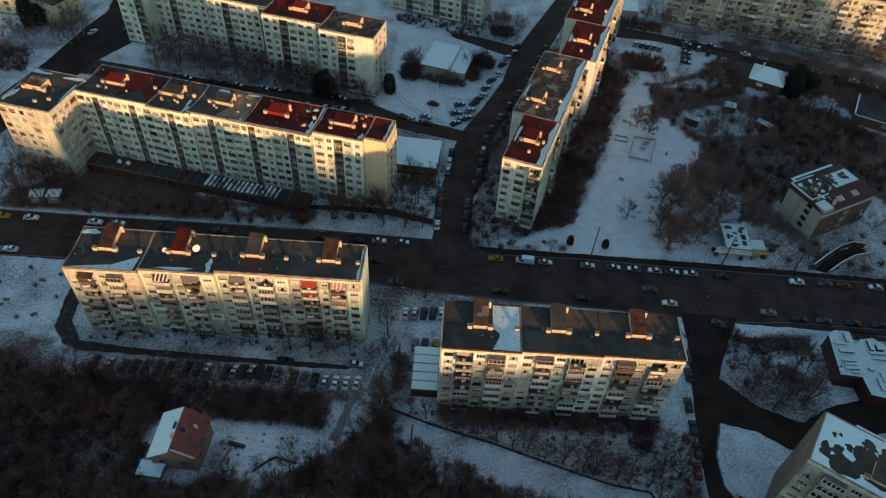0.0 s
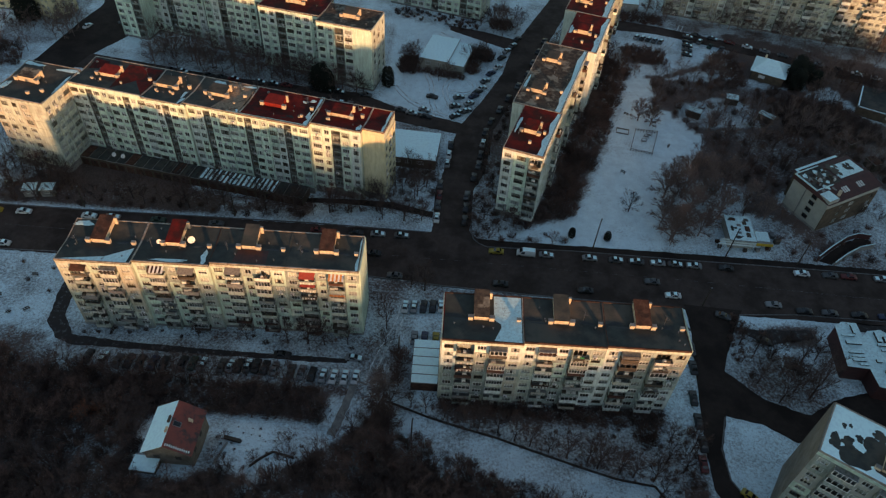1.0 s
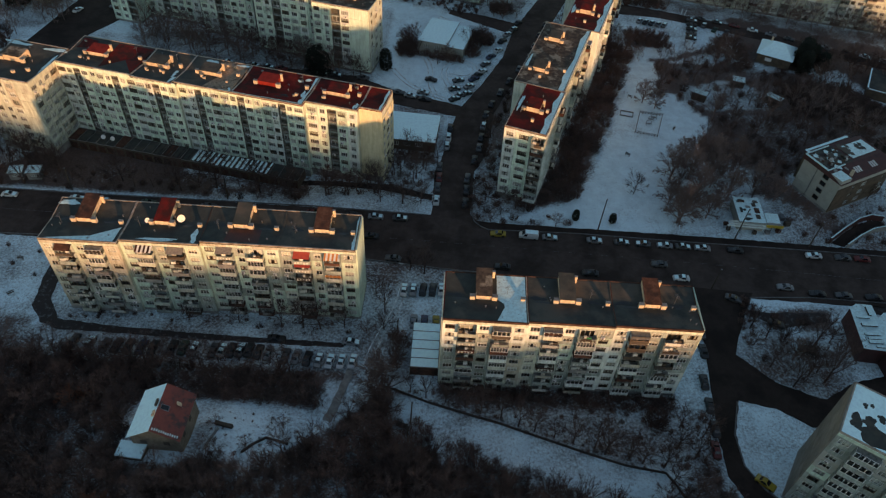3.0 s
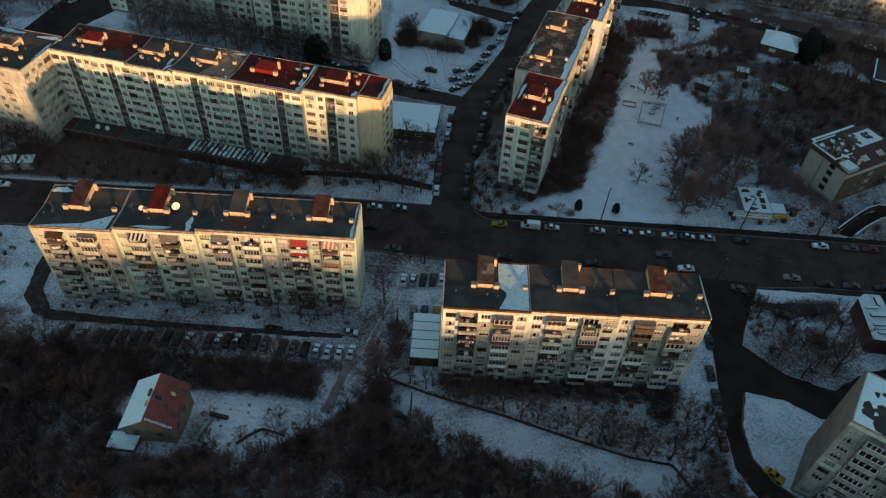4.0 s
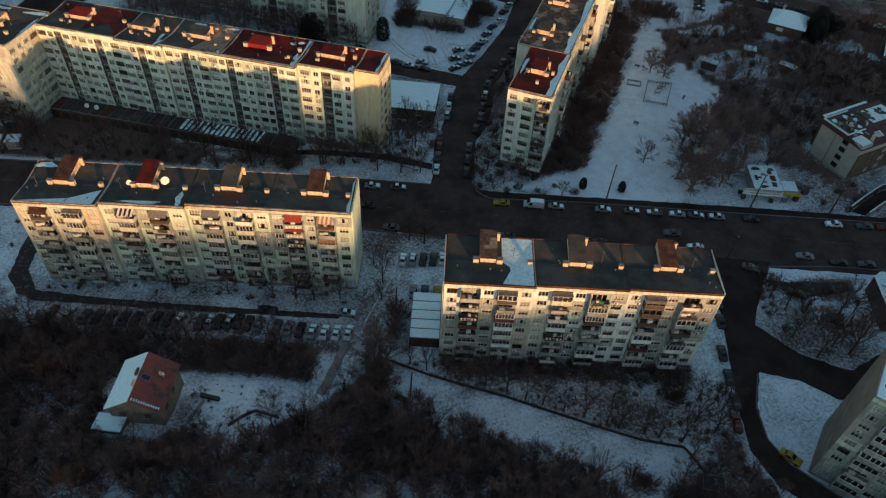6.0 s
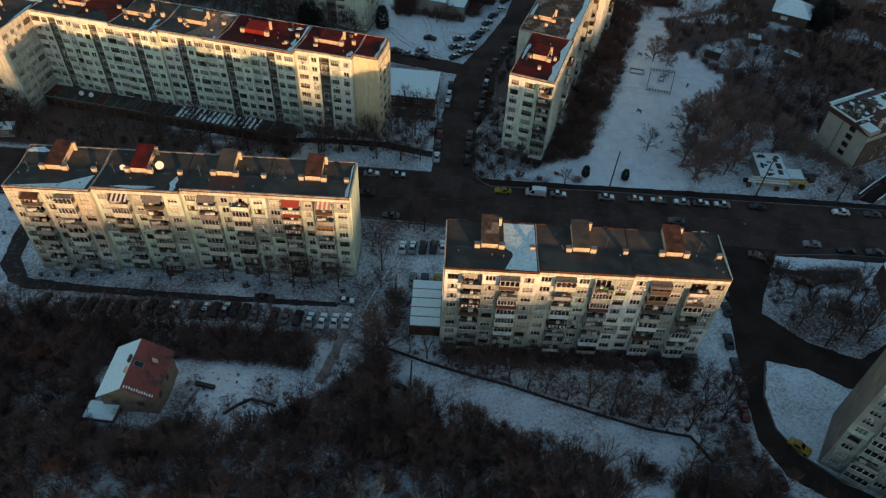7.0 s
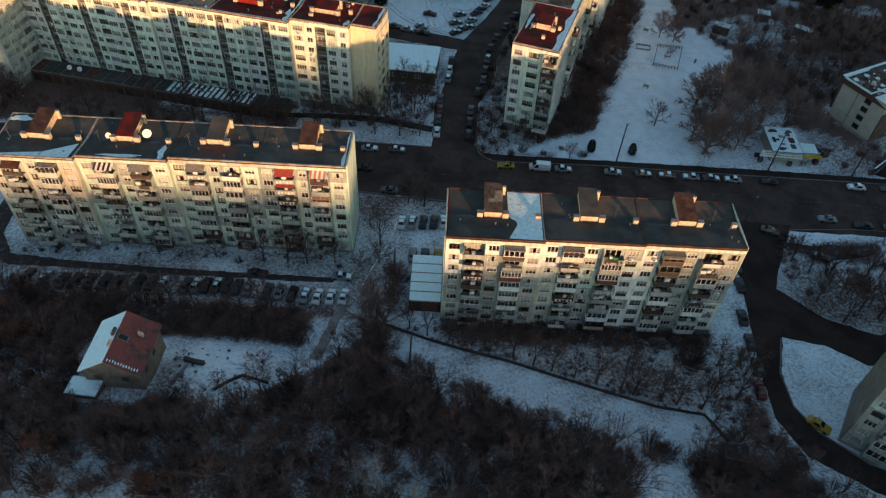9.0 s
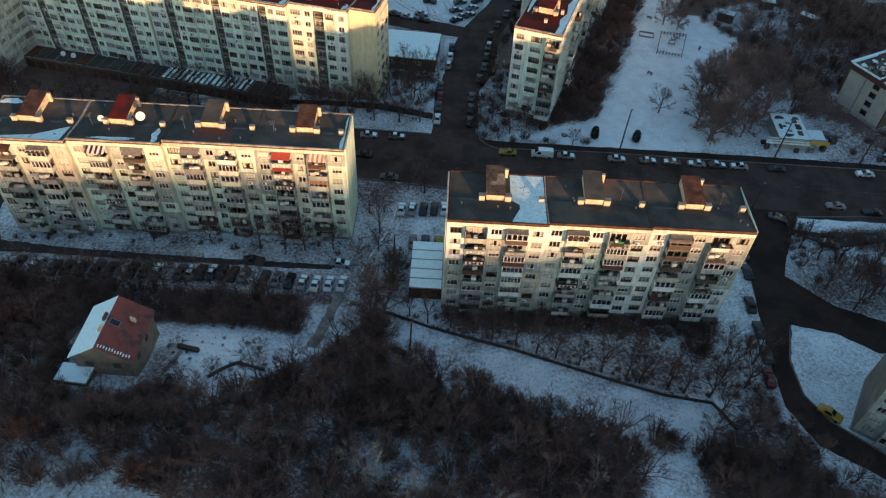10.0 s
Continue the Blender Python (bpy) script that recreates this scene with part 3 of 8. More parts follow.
tagged(put("road_marking", dash.mesh("road_marking", [PAINT])), "worn white centre line on the asphalt", "road marking", kind="structure")


# ---------- apartment blocks ----------
H = 2.6            # storey height
BASE, ATTIC = 0.6, 1.2
cache = {}


def kept(key, make):
    if key not in cache:
        cache[key] = make()
    return cache[key]


def panel_into(mb, x, z, w, h, ww, wh, sill, j, m=0):
    a, b = x - w / 2 + j, x + w / 2 - j
    if ww <= 0:
        mb.grid([a, b], [z + j, z + h - j], lambda i, k: True, 0, 0.25, m)
    else:
        mb.grid([a, x - ww / 2, x + ww / 2, b], [z + j, z + sill, z + sill + wh, z + h - j], lambda i, k: (i, k) != (1, 1), 0, 0.25, m)


def panel_mesh(w, h, ww, wh, sill, mt):
    """A wall panel 0.25 m thick with a window opening; its outer face lies at y = 0, it stands on z = 0 and is centred on x = 0."""
    def make():
        mb, j = MB(), 0.02
        panel_into(mb, 0, 0, w, h, ww, wh, sill, j)
        return mb.mesh("panel", [mt])
    return kept(("panel", w, h, ww, wh, sill, mt.name), make)


def window_mesh(ww, wh, lights, style, mt, glazed=False):
    """Frame, mullions and sill of a window, perhaps with a curtain behind; centred on x = 0, standing on z = 0."""
    def make():
        mb, f = MB(), 0.12
        a = ww / 2 - 0.01
        xs = [-a, -a + f]
        for i in range(1, lights):
            x = -a + 2 * a * i / lights
            xs += [x - f / 2, x + f / 2]
        xs += [a - f, a]
        mb.grid(xs, [0.01, f, wh - f, wh - 0.01], lambda i, k: k != 1 or i % 2 == 0, 0.05, 0.13)
        if glazed:
            mb.face([(-a, 0.09, 0.03), (a, 0.09, 0.03), (a, 0.09, wh - 0.03), (-a, 0.09, wh - 0.03)], 2)
        if style == 1:
            mb.box(-a + 0.1, 0.24, 0.1, -a * 0.3, 0.26, wh, 1)
            mb.box(a * 0.3, 0.24, 0.1, a - 0.1, 0.26, wh, 1)
        elif style == 2:
            mb.box(-a + 0.1, 0.24, wh * 0.35, a - 0.1, 0.26, wh, 1)
        elif style == 3:
            mb.box(-a + 0.1, 0.24, 0.1, a - 0.1, 0.26, wh, 1)
        return mb.mesh("window", [mt, CURTAIN, GLASS])
    return kept(("window", ww, wh, lights, style, mt.name, glazed), make)


def pane_mesh(ww, wh):
    def make():
        mb = MB()
        mb.face([(-ww / 2 + 0.03, 0.09, 0.03), (ww / 2 - 0.03, 0.09, 0.03), (ww / 2 - 0.03, 0.09, wh - 0.03), (-ww / 2 + 0.03, 0.09, wh - 0.03)])
        return mb.mesh("pane", [GLASS])
    return kept(("pane", ww, wh), make)


def balcony_mesh(w, out, parapet, mt, mess=0):
    """A balcony slab with a solid or railed parapet, open above; its wall side lies at y = 0."""
    def make():
        mb, x = MB(), w / 2
        mb.box(-x, -out, -0.08, x, 0.0, 0.08)
        if parapet == "solid":
            mb.box(-x, -out - 0.06, 0.08, x, -out + 0.02, 1.05, 1)
            for s in (-1, 1):
                mb.box(s * x - 0.04, -out + 0.02, 0.08, s * x + 0.04, 0, 1.05, 1)
        else:
            for i in range(int(w / 0.22)):
                xx = -x + 0.05 + i * 0.22
                mb.box(xx - 0.015, -out - 0.015, 0.08, xx + 0.015, -out + 0.015, 1.0, 2)
            mb.box(-x, -out - 0.03, 1.0, x, -out + 0.03, 1.06, 2)
            mb.box(-x * 0.9, -out - 0.05, 0.2, x * 0.9, -out - 0.03, 0.85, 1)
        rg = random.Random(mess)
        if mess % 2:
            for s in (-1, 1) if mess % 4 == 1 else (-1,):
                mb.box(s * x - 0.05, -out + 0.03, 1.05 if parapet == "solid" else 0.08, s * x + 0.05, 0, 2.52, 6)
        if mess % 5 == 2:
            xs = [-x + 0.3 + k * (w - 0.6) / 9 for k in range(10)]
            mb.grid(xs, [0.3, 0.5, 0.75, 0.96, 1.0], lambda i, k: k == 3 or (i % 2 == 0 and k >= i * 5 % 3), -out - 0.34, -out - 0.31, 3 + mess % 3)
        for k in range(mess % 4 + 1 if mess else 0):
            bx, bw, bh = rg.uniform(-x + 0.5, x - 0.5), rg.uniform(0.2, 0.5), rg.uniform(1.1, 1.9)
            mb.box(bx - bw, -out + 0.15, 0.08, bx + bw, -out + rg.uniform(0.5, 0.8), bh, 3 + k % 3)
        if mess % 3 == 1:
            mb.box(-x * rg.uniform(0.4, 0.9), -out - 0.12, rg.uniform(0.3, 0.5), x * rg.uniform(-0.1, 0.8), -out - 0.065, 1.12, 5 - mess % 2)
        return mb.mesh("balcony", [CONCRETE, mt, METAL, CURTAIN, DARK_WOOD, CLOTHS[mess % 4], GREY_WALL])
    return kept(("balcony", round(w, 2), out, parapet, mt.name, mess), make)


CLOTHS = [STRIPE_GREY, RUST, CURTAIN, GREY_WALL]


def glazing_mesh(w, out, lights, mt):
    """Framed glass that closes a balcony above its parapet."""
    def make():
        mb, x, f = MB(), w / 2, 0.13
        for z in (1.05, 2.38):
            mb.box(-x, -out - 0.05, z, x, -out + 0.03, z + f)
        for i in range(lights + 1):
            xx = -x + f / 2 + (w - f) * i / lights
            mb.box(xx - f / 2, -out - 0.05, 1.05 + f, xx + f / 2, -out + 0.03, 2.38)
        for s in (-1, 1):
            mb.box(s * (x - 0.03) - 0.03, -out + 0.03, 2.38, s * (x - 0.03) + 0.03, 0, 2.38 + f)
            mb.face([(s * (x - 0.03), -out, 1.05), (s * (x - 0.03), 0, 1.05), (s * (x - 0.03), 0, 2.38), (s * (x - 0.03), -out, 2.38)], 1)
        mb.face([(-x, -out, 1.05), (x, -out, 1.05), (x, -out, 2.4), (-x, -out, 2.4)], 1)
        mb.box(-x - 0.04, -out - 0.08, 2.45, x + 0.04, 0, 2.50, 2)
        return mb.mesh("glazing", [mt, GLASS, METAL])
    return kept(("glazing", w, out, lights, mt.name), make)


def awning_mesh(w, out, mt, striped):
    def make():
        mb, n = MB(), 8
        for i in range(n + 1):
            x = -w / 2 + w * i / n
            mb.v += [(x, -out - 0.3, 1.95), (x, 0, 2.52), (x, -out - 0.3, 1.99), (x, 0, 2.56)]
        for i in range(n):
            a, b = 4 * i, 4 * i + 4
            for quad in ((a + 2, b + 2, b + 3, a + 3), (a, a + 1, b + 1, b), (a, b, b + 2, a + 2), (a + 1, a + 3, b + 3, b + 1)):
                mb.f.append(quad)
                mb.m.append(i % 2 if striped else 0)
        return mb.mesh("awning", [mt, WHITE_DISH])
    return kept(("awning", w, out, mt.name, striped), make)


def unit_mesh():
    def make():
        mb = MB()
        mb.box(-0.4, -0.45, 0, 0.4, -0.12, 0.55)
        mb.box(-0.3, -0.47, 0.08, 0.1, -0.45, 0.48, 1)
        mb.box(-0.35, -0.12, 0.05, -0.3, 0.0, 0.1)
        mb.box(0.3, -0.12, 0.05, 0.35, 0.0, 0.1)
        return mb.mesh("air_conditioner", [WHITE_DISH, METAL])
    return kept("unit", make)


def dish_mesh(r):
    def make():
        mb = MB()
        k = 14
        ring = [(math.cos(2 * math.pi * i / k), math.sin(2 * math.pi * i / k)) for i in range(k)]
        prof = [(0.0, 0.0), (0.5, 0.06), (1.0, 0.24)]
        for (r0, d0), (r1, d1) in zip(prof, prof[1:]):
            for i in range(k):
                j = (i + 1) % k
                pts = [(ring[i][0] * r * r1, -d1 * r, ring[i][1] * r * r1), (ring[j][0] * r * r1, -d1 * r, ring[j][1] * r * r1),
                       (ring[j][0] * r * r0, -d0 * r, ring[j][1] * r * r0), (ring[i][0] * r * r0, -d0 * r, ring[i][1] * r * r0)]
                mb.face(pts if r0 else pts[:3])
                mb.face([(p[0], p[1] + 0.03, p[2]) for p in (pts if r0 else pts[:3])][::-1])
        mb.tube((0, 0.03, 0), (0, 0.3, -r * 1.1), 0.05, 0.05, 5, 1)
        mb.tube((0, -0.1, -r * 0.9), (0, -r * 0.9, -0.1), 0.025, 0.025, 4, 1)
        mb.box(-0.06, -r * 0.95, -0.14, 0.06, -r * 0.85, -0.02, 1)
        return mb.mesh("satellite_dish", [WHITE_DISH, METAL])
    return kept(("dish", r), make)


WALLS = [CREAM, BEIGE, GREY_WALL, MINT, GREY_WALL, CREAM, GREY_WALL, BEIGE]
GREEN_WALLS = [CREAM, MINT, GREY_WALL, MINT, MINT, CREAM, GREY_WALL]
PARAPETS = [GREY_WALL, GREY_WALL, CONCRETE, BEIGE, CREAM, RUST, DARK_WOOD]


def facade(parent, m, bays, storeys, seed, walls=WALLS, attic=True, base=BASE, tops=None, far=False, panes=True, grow=1.0):
    """A panel wall: bays are (width, kind) from left to right; m puts its lower left corner, x along the wall, y inwards."""
    rg = random.Random(seed)
    tops = tops or {}
    x = 0.0
    total = sum(b[0] for b in bays)
    joined, palette = MB(), list(dict.fromkeys(list(walls) + [GREY_WALL, CREAM, BEIGE]))
    put("plinth", plinth_mesh(total, base), parent, m @ Matrix.Translation((total / 2, 0, 0)))

    def slab(xc, z, w, h, ww, wh, sill, mt, name, back=0.0):
        if far:
            panel_into(joined, xc, z, w, h, ww, wh, sill, 0.02, palette.index(mt))
        else:
            put(name, panel_mesh(w, h, ww, wh, sill, mt), parent, m @ Matrix.Translation((xc, back, z)))
    for col, (w, kind) in enumerate(bays):
        xc = x + w / 2
        x += w
        wall = rg.choice(walls)
        for s in range(storeys):
            if rg.random() < 0.42:
                wall = rg.choice(walls)
            here = m @ Matrix.Translation((xc, 0, base + s * H))
            if kind == "P":
                slab(xc, base + s * H, w, H, 0, 0, 0, walls[0], "panel")
                continue
            if kind == "S":
                here = here @ Matrix.Translation((0, 0.8, 0))
                ww, wh, sill, lights = w - 0.4, 2.1, 0.3, 2
            elif kind in "BG":
                ww, wh, sill, lights = w - 0.9, 2.05, 0.25, 3
            elif kind == "W2":
                ww, wh, sill, lights = 1.45, 1.4, 0.85, 2
            elif kind == "W4":
                ww, wh, sill, lights = 2.5, 1.4, 0.85, 4
            else:
                ww, wh, sill, lights = 1.95, 1.4, 0.85, 3
            if kind[0] == "W":
                ww, wh, sill = min(ww * grow, w - 0.3), wh * (1 + (grow - 1) * 0.5), sill - (grow - 1) * 0.5
            style = rg.choice((0, 1, 2, 3, 3, 0, 2))
            fm = FRAME if rg.random() < 0.75 else FRAME_DARK
            if kind == "S":
                style, fm = 0, FRAME_DARK if s % 3 else FRAME
            slab(xc, base + s * H, w, H, ww, wh, sill, wall if kind not in "BGS" else GREY_WALL, "panel", 0.8 if kind == "S" else 0.0)
            win = put("window", window_mesh(ww, wh, lights, style, fm, not panes or far), parent, here @ Matrix.Translation((0, 0, sill)))
            if panes and not far:
                put("pane", pane_mesh(ww, wh), win).visible_shadow = False
            if kind in "BG":
                out, bw = 1.25, w - 0.15
                r = rg.random()
                r = 0.1 if kind == "G" and r < 0.8 else r
                mt = rg.choice(PARAPETS)
                mess = rg.randrange(1, 13)
                if r < 0.20:
                    put("glazing", glazing_mesh(bw, out, rg.choice((4, 5)), FRAME), put("balcony", balcony_mesh(bw, out, "solid", GREY_WALL if kind == "G" else WHITE_WALL if WHITE_WALL in walls else CREAM), parent, here))
                elif r < 0.40:
                    put("glazing", glazing_mesh(bw, out, rg.choice((3, 4, 6)), FRAME if rg.random() < 0.6 else FRAME_DARK),
                        put("balcony", balcony_mesh(bw, out, "solid", mt), parent, here))
                elif r < 0.8:
                    put("balcony", balcony_mesh(bw, out, "solid", mt, mess), parent, here)
                else:
                    put("balcony", balcony_mesh(bw, out, "rail", mt, mess), parent, here)
                special = tops.get((col, s))
                if special:
                    put("awning", awning_mesh(bw, out, *special), parent, here)
            elif rg.random() < 0.13:
                put("air_conditioner", unit_mesh(), parent, here @ Matrix.Translation((rg.uniform(-0.4, 0.4) * w * 0.5, 0, 0.15)))
    if attic:
        n = max(1, round(total / 5.5))
        for k in range(n):
            slab(total * (k + 0.5) / n, base + storeys * H, total / n, ATTIC, 0, 0, 0, rg.choice((CREAM, BEIGE, CREAM)) if walls in (WALLS, GREEN_WALLS) else walls[0], "attic_panel")
    if far:
        put("panel_wall", joined.mesh("panel_wall", palette), parent, m)["kind"] = "stuff"


def plinth_mesh(w, h):
    mb = MB()
    mb.box(-w / 2, -0.04, -0.4, w / 2, 0.25, h - 0.004)
    return mb.mesh("plinth", [CONCRETE])


def butterfly_roof(parent, x0, x1, y0, y1, z, mt, dip=0.55, split=0.5, edge=FLASHING, seams=None):
    """A roof that falls from its front and its back edge to a valley, with metal flashing round it."""
    ym = y0 + (y1 - y0) * split
    mb = MB()
    for ya, yb, za, zb in ((y0, ym, z, z - dip), (ym, y1, z - dip, z)):
        mb.hexa([(x0, ya, za - 0.5), (x1, ya, za - 0.5), (x1, yb, zb - 0.5), (x0, yb, zb - 0.5)],
                [(x0, ya, za), (x1, ya, za), (x1, yb, zb), (x0, yb, zb)])
    roof = put("roof", mb.mesh("roof", [mt]), parent)
    def strip(b, t, mt=edge):
        fl = MB()
        fl.hexa(b, t)
        put("flashing", fl.mesh("flashing", [mt]), roof)

    for ya, yb, up in ((y0 - 0.05, y0 + 0.22, 0.07), (y1 - 0.22, y1 + 0.05, 0.10)):
        q = [(x0, ya), (x1, ya), (x1, yb), (x0, yb)]
        strip([(x, y, z - 0.25) for x, y in q], [(x, y, z + up) for x, y in q])
    for xa, mt in zip((x0, x1 - 0.2), seams or (edge, edge)):
        for ya, yb, za, zb in ((y0 + 0.22, ym, z, z - dip), (ym, y1 - 0.22, z - dip, z)):
            q = [(xa, ya, za), (xa + 0.2, ya, za), (xa + 0.2, yb, zb), (xa, yb, zb)]
            strip([(x, y, h - 0.2) for x, y, h in q], [(x, y, h + 0.08) for x, y, h in q], mt)
    return roof


def penthouse(roof, x0, x1, y0, y1, z, mt, rise=(1.0, 1.9), wall=CHIMNEY):
    """A stairhead on a roof: sloping lid, rendered walls and two flues at its front, one behind."""
    mb = MB()
    mb.hexa([(x0, y0, z - 1.0), (x1, y0, z - 1.0), (x1, y1, z - 0.6), (x0, y1, z - 0.6)],
            [(x0, y0, z + rise[0]), (x1, y0, z + rise[0]), (x1, y1, z + rise[1]), (x0, y1, z + rise[1])], 0)
    p = put("penthouse", mb.mesh("penthouse", [wall]), roof)
    lid = MB()
    lid.hexa([(x0 - 0.15, y0 - 0.2, z + rise[0] + 0.004), (x1 + 0.15, y0 - 0.2, z + rise[0] + 0.004), (x1 + 0.15, y1 + 0.2, z + rise[1] + 0.004), (x0 - 0.15, y1 + 0.2, z + rise[1] + 0.004)],
             [(x0 - 0.15, y0 - 0.2, z + rise[0] + 0.12), (x1 + 0.15, y0 - 0.2, z + rise[0] + 0.12), (x1 + 0.15, y1 + 0.2, z + rise[1] + 0.12), (x0 - 0.15, y1 + 0.2, z + rise[1] + 0.12)])
    put("lid", lid.mesh("lid", [mt]), p)
    for xx, yy, s, hgt in ((x0 - 0.75, y0 + 0.1, 0.7, 0.75), (x1 + 0.65, y0 + 0.1, 0.75, 0.85), (x1 + 0.45, y1 - 0.6, 0.4, 1.9)):
        flue(roof, xx, yy, z, s, hgt)


def flue(roof, x, y, z, s, hgt):
    mb = MB()
    mb.box(x - s * 0.7, y - s * 0.5, z - 0.7, x + s * 0.7, y + s * 0.5, z + hgt)
    mb.box(x - s * 0.8, y - s * 0.6, z + hgt + 0.0, x + s * 0.8, y + s * 0.6, z + hgt + 0.12, 1)
    put("chimney", mb.mesh("chimney", [CHIMNEY, CONCRETE]), roof)


def blob(cx, cy, rx, ry, seed, k=22):
    """An uneven closed outline."""
    rg = random.Random(seed)
    ph = [rg.uniform(0, 6.28) for _ in range(4)]
    pts = []
    for i in range(k):
        t = 2 * math.pi * i / k
        r = 1 + 0.22 * math.sin(2 * t + ph[0]) + 0.16 * math.sin(3 * t + ph[1]) + 0.12 * math.sin(5 * t + ph[2]) + 0.08 * math.sin(9 * t + ph[3])
        pts.append((cx + rx * r * math.cos(t), cy + ry * r * math.sin(t)))
    return pts


def roof_patch(roof, poly, zf, mt, name="snow_patch", lift=0.05):
    mt = ROOF_SNOW if mt is SNOW_CLEAN else mt
    mb = MB()
    n = len(poly)
    cx, cy = sum(p[0] for p in poly) / n, sum(p[1] for p in poly) / n
    for i in range(n):
        (x0, y0), (x1, y1) = poly[i], poly[(i + 1) % n]
        mb.face([(cx, cy, zf(cx, cy) + lift), (x0, y0, zf(x0, y0) + lift * 0.4), (x1, y1, zf(x1, y1) + lift * 0.4)])
        mb.face([(x0, y0, zf(x0, y0) - 0.05), (x1, y1, zf(x1, y1) - 0.05), (x1, y1, zf(x1, y1) + lift * 0.4), (x0, y0, zf(x0, y0) + lift * 0.4)])
    put(name, mb.mesh(name, [mt]), roof)


def vents(roof, x0, x1, y0, y1, zf, n, seed):
    rg = random.Random(seed)
    for _ in range(n):
        x, y = rg.uniform(x0 + 1, x1 - 1), rg.uniform(y0 + 1, y1 - 1)
        mb = MB()
        mb.tube((x, y, zf(x, y) - 0.1), (x, y, zf(x, y) + 0.5), 0.09, 0.09, 6, 0, True)
        mb.tube((x, y, zf(x, y) + 0.5), (x, y, zf(x, y) + 0.6), 0.2, 0.05, 6, 0, True)
        put("vent_pipe", mb.mesh("vent_pipe", [METAL]), roof)


def aerial(roof, x, y, z, tall=2.6):
    mb = MB()
    mb.tube((x, y, z - 0.3), (x, y, z + tall), 0.035, 0.03, 5)
    for i in range(5):
        mb.tube((x - 0.5 + i * 0.06, y - 0.6 + i * 0.3, z + tall - 0.2), (x + 0.5 - i * 0.06, y - 0.6 + i * 0.3, z + tall - 0.2), 0.02, 0.02, 4)
    mb.tube((x, y - 0.7, z + tall - 0.2), (x, y + 0.7, z + tall - 0.2), 0.02, 0.02, 4)
    put("aerial", mb.mesh("aerial", [METAL]), roof)


def valley(x0, x1, y0, y1, z, dip=0.55, split=0.5):
    ym = y0 + (y1 - y0) * split
    return lambda x, y: z - dip * ((y - y0) / (ym - y0) if y < ym else (y1 - y) / (y1 - ym))


def core(parent, x0, x1, y0, y1, z1, front=1.3, back=BEIGE, sides=0.25, sidewall=None):
    """Dark rooms behind the front panels, with plain back and side walls."""
    mb = MB()
    mb.box(x0 + sides, y0 + front, 0.0, x1 - sides, y1 - 0.25, z1 - 0.7)
    put("interior", mb.mesh("interior", [CORE]), parent)
    wb = MB()
    wb.box(x0, y1 - 0.25, -0.3, x1, y1, z1 - 0.3)
    put("wall", wb.mesh("wall", [back]), parent)
    for xa in (x0, x1 - 0.25):
        sw = MB()
        sw.box(xa, y0 + 0.252, -0.3, xa + 0.25, y1 - 0.252, z1 - 0.68)
        put("wall", sw.mesh("wall", [sidewall or CREAM]), parent)


def floors(parent, x0, x1, y0, storeys, base=BASE):
    for s in range(storeys + 1):
        mb = MB()
        mb.box(x0 + 0.26, y0 + 0.255, base + s * H - 0.08, x1 - 0.26, y0 + 1.3, base + s * H + 0.08)
        put("floor_slab", mb.mesh("floor_slab", [CORE]), parent)


FIVE = [(3.2, "W3"), (3.6, "B"), (2.9, "W2"), (3.6, "B"), (3.2, "W3")]
FIVE_B = [(3.0, "W3"), (3.7, "B"), (3.0, "W3"), (3.7, "B"), (3.2, "W3")]


def fit_bays(bays, width):
    k = width / sum(b[0] for b in bays)
    return [(b[0] * k, b[1]) for b in bays]


def end_wall(parent, x, y0, y1, storeys, seed, right=True, bays=None, walls=None, attic=True):
    """A gable wall of panels; outer face at x, seen from the right or from the left."""
    bays = bays or [(4, "P"), (4, "P"), (4, "P")]
    bays = fit_bays(bays, y1 - y0)
    if right:
        m = Matrix.Translation((x, y0, 0)) @ pose(0, 0, 0, 0, 0, 90)
    else:
        m = Matrix.Translation((x, y1, 0)) @ pose(0, 0, 0, 0, 0, -90)
    facade(parent, m, bays, storeys, seed, walls or [CREAM], attic=attic)


# front block with four staggered stairwells
block = thing("apartment_block", Matrix.Translation((0, 0, 0)), "eight-storey cream panel apartment block with cluttered balconies and dark roof", "apartment block", "panel apartment blocks")
TOP = BASE + 8 * H + ATTIC
secs = [(-85.6, -69.0, 102.3), (-69.0, -52.2, 103.2), (-52.2, -35.8, 104.1), (-35.8, -19.4, 104.1)]
tops_a = [{(1, 7): (RUST, False), (3, 7): (DARK_WOOD, False)}, {(1, 7): (RUST, True), (3, 7): (STRIPE_GREY, False)},
          {(1, 7): (STRIPE_GREY, False)}, {(1, 7): (STRIPE_RED, False), (1, 6): (STRIPE_RED, False), (3, 7): (ORANGE_CLOTH, True), (3, 5): (ORANGE_CLOTH, False)}]
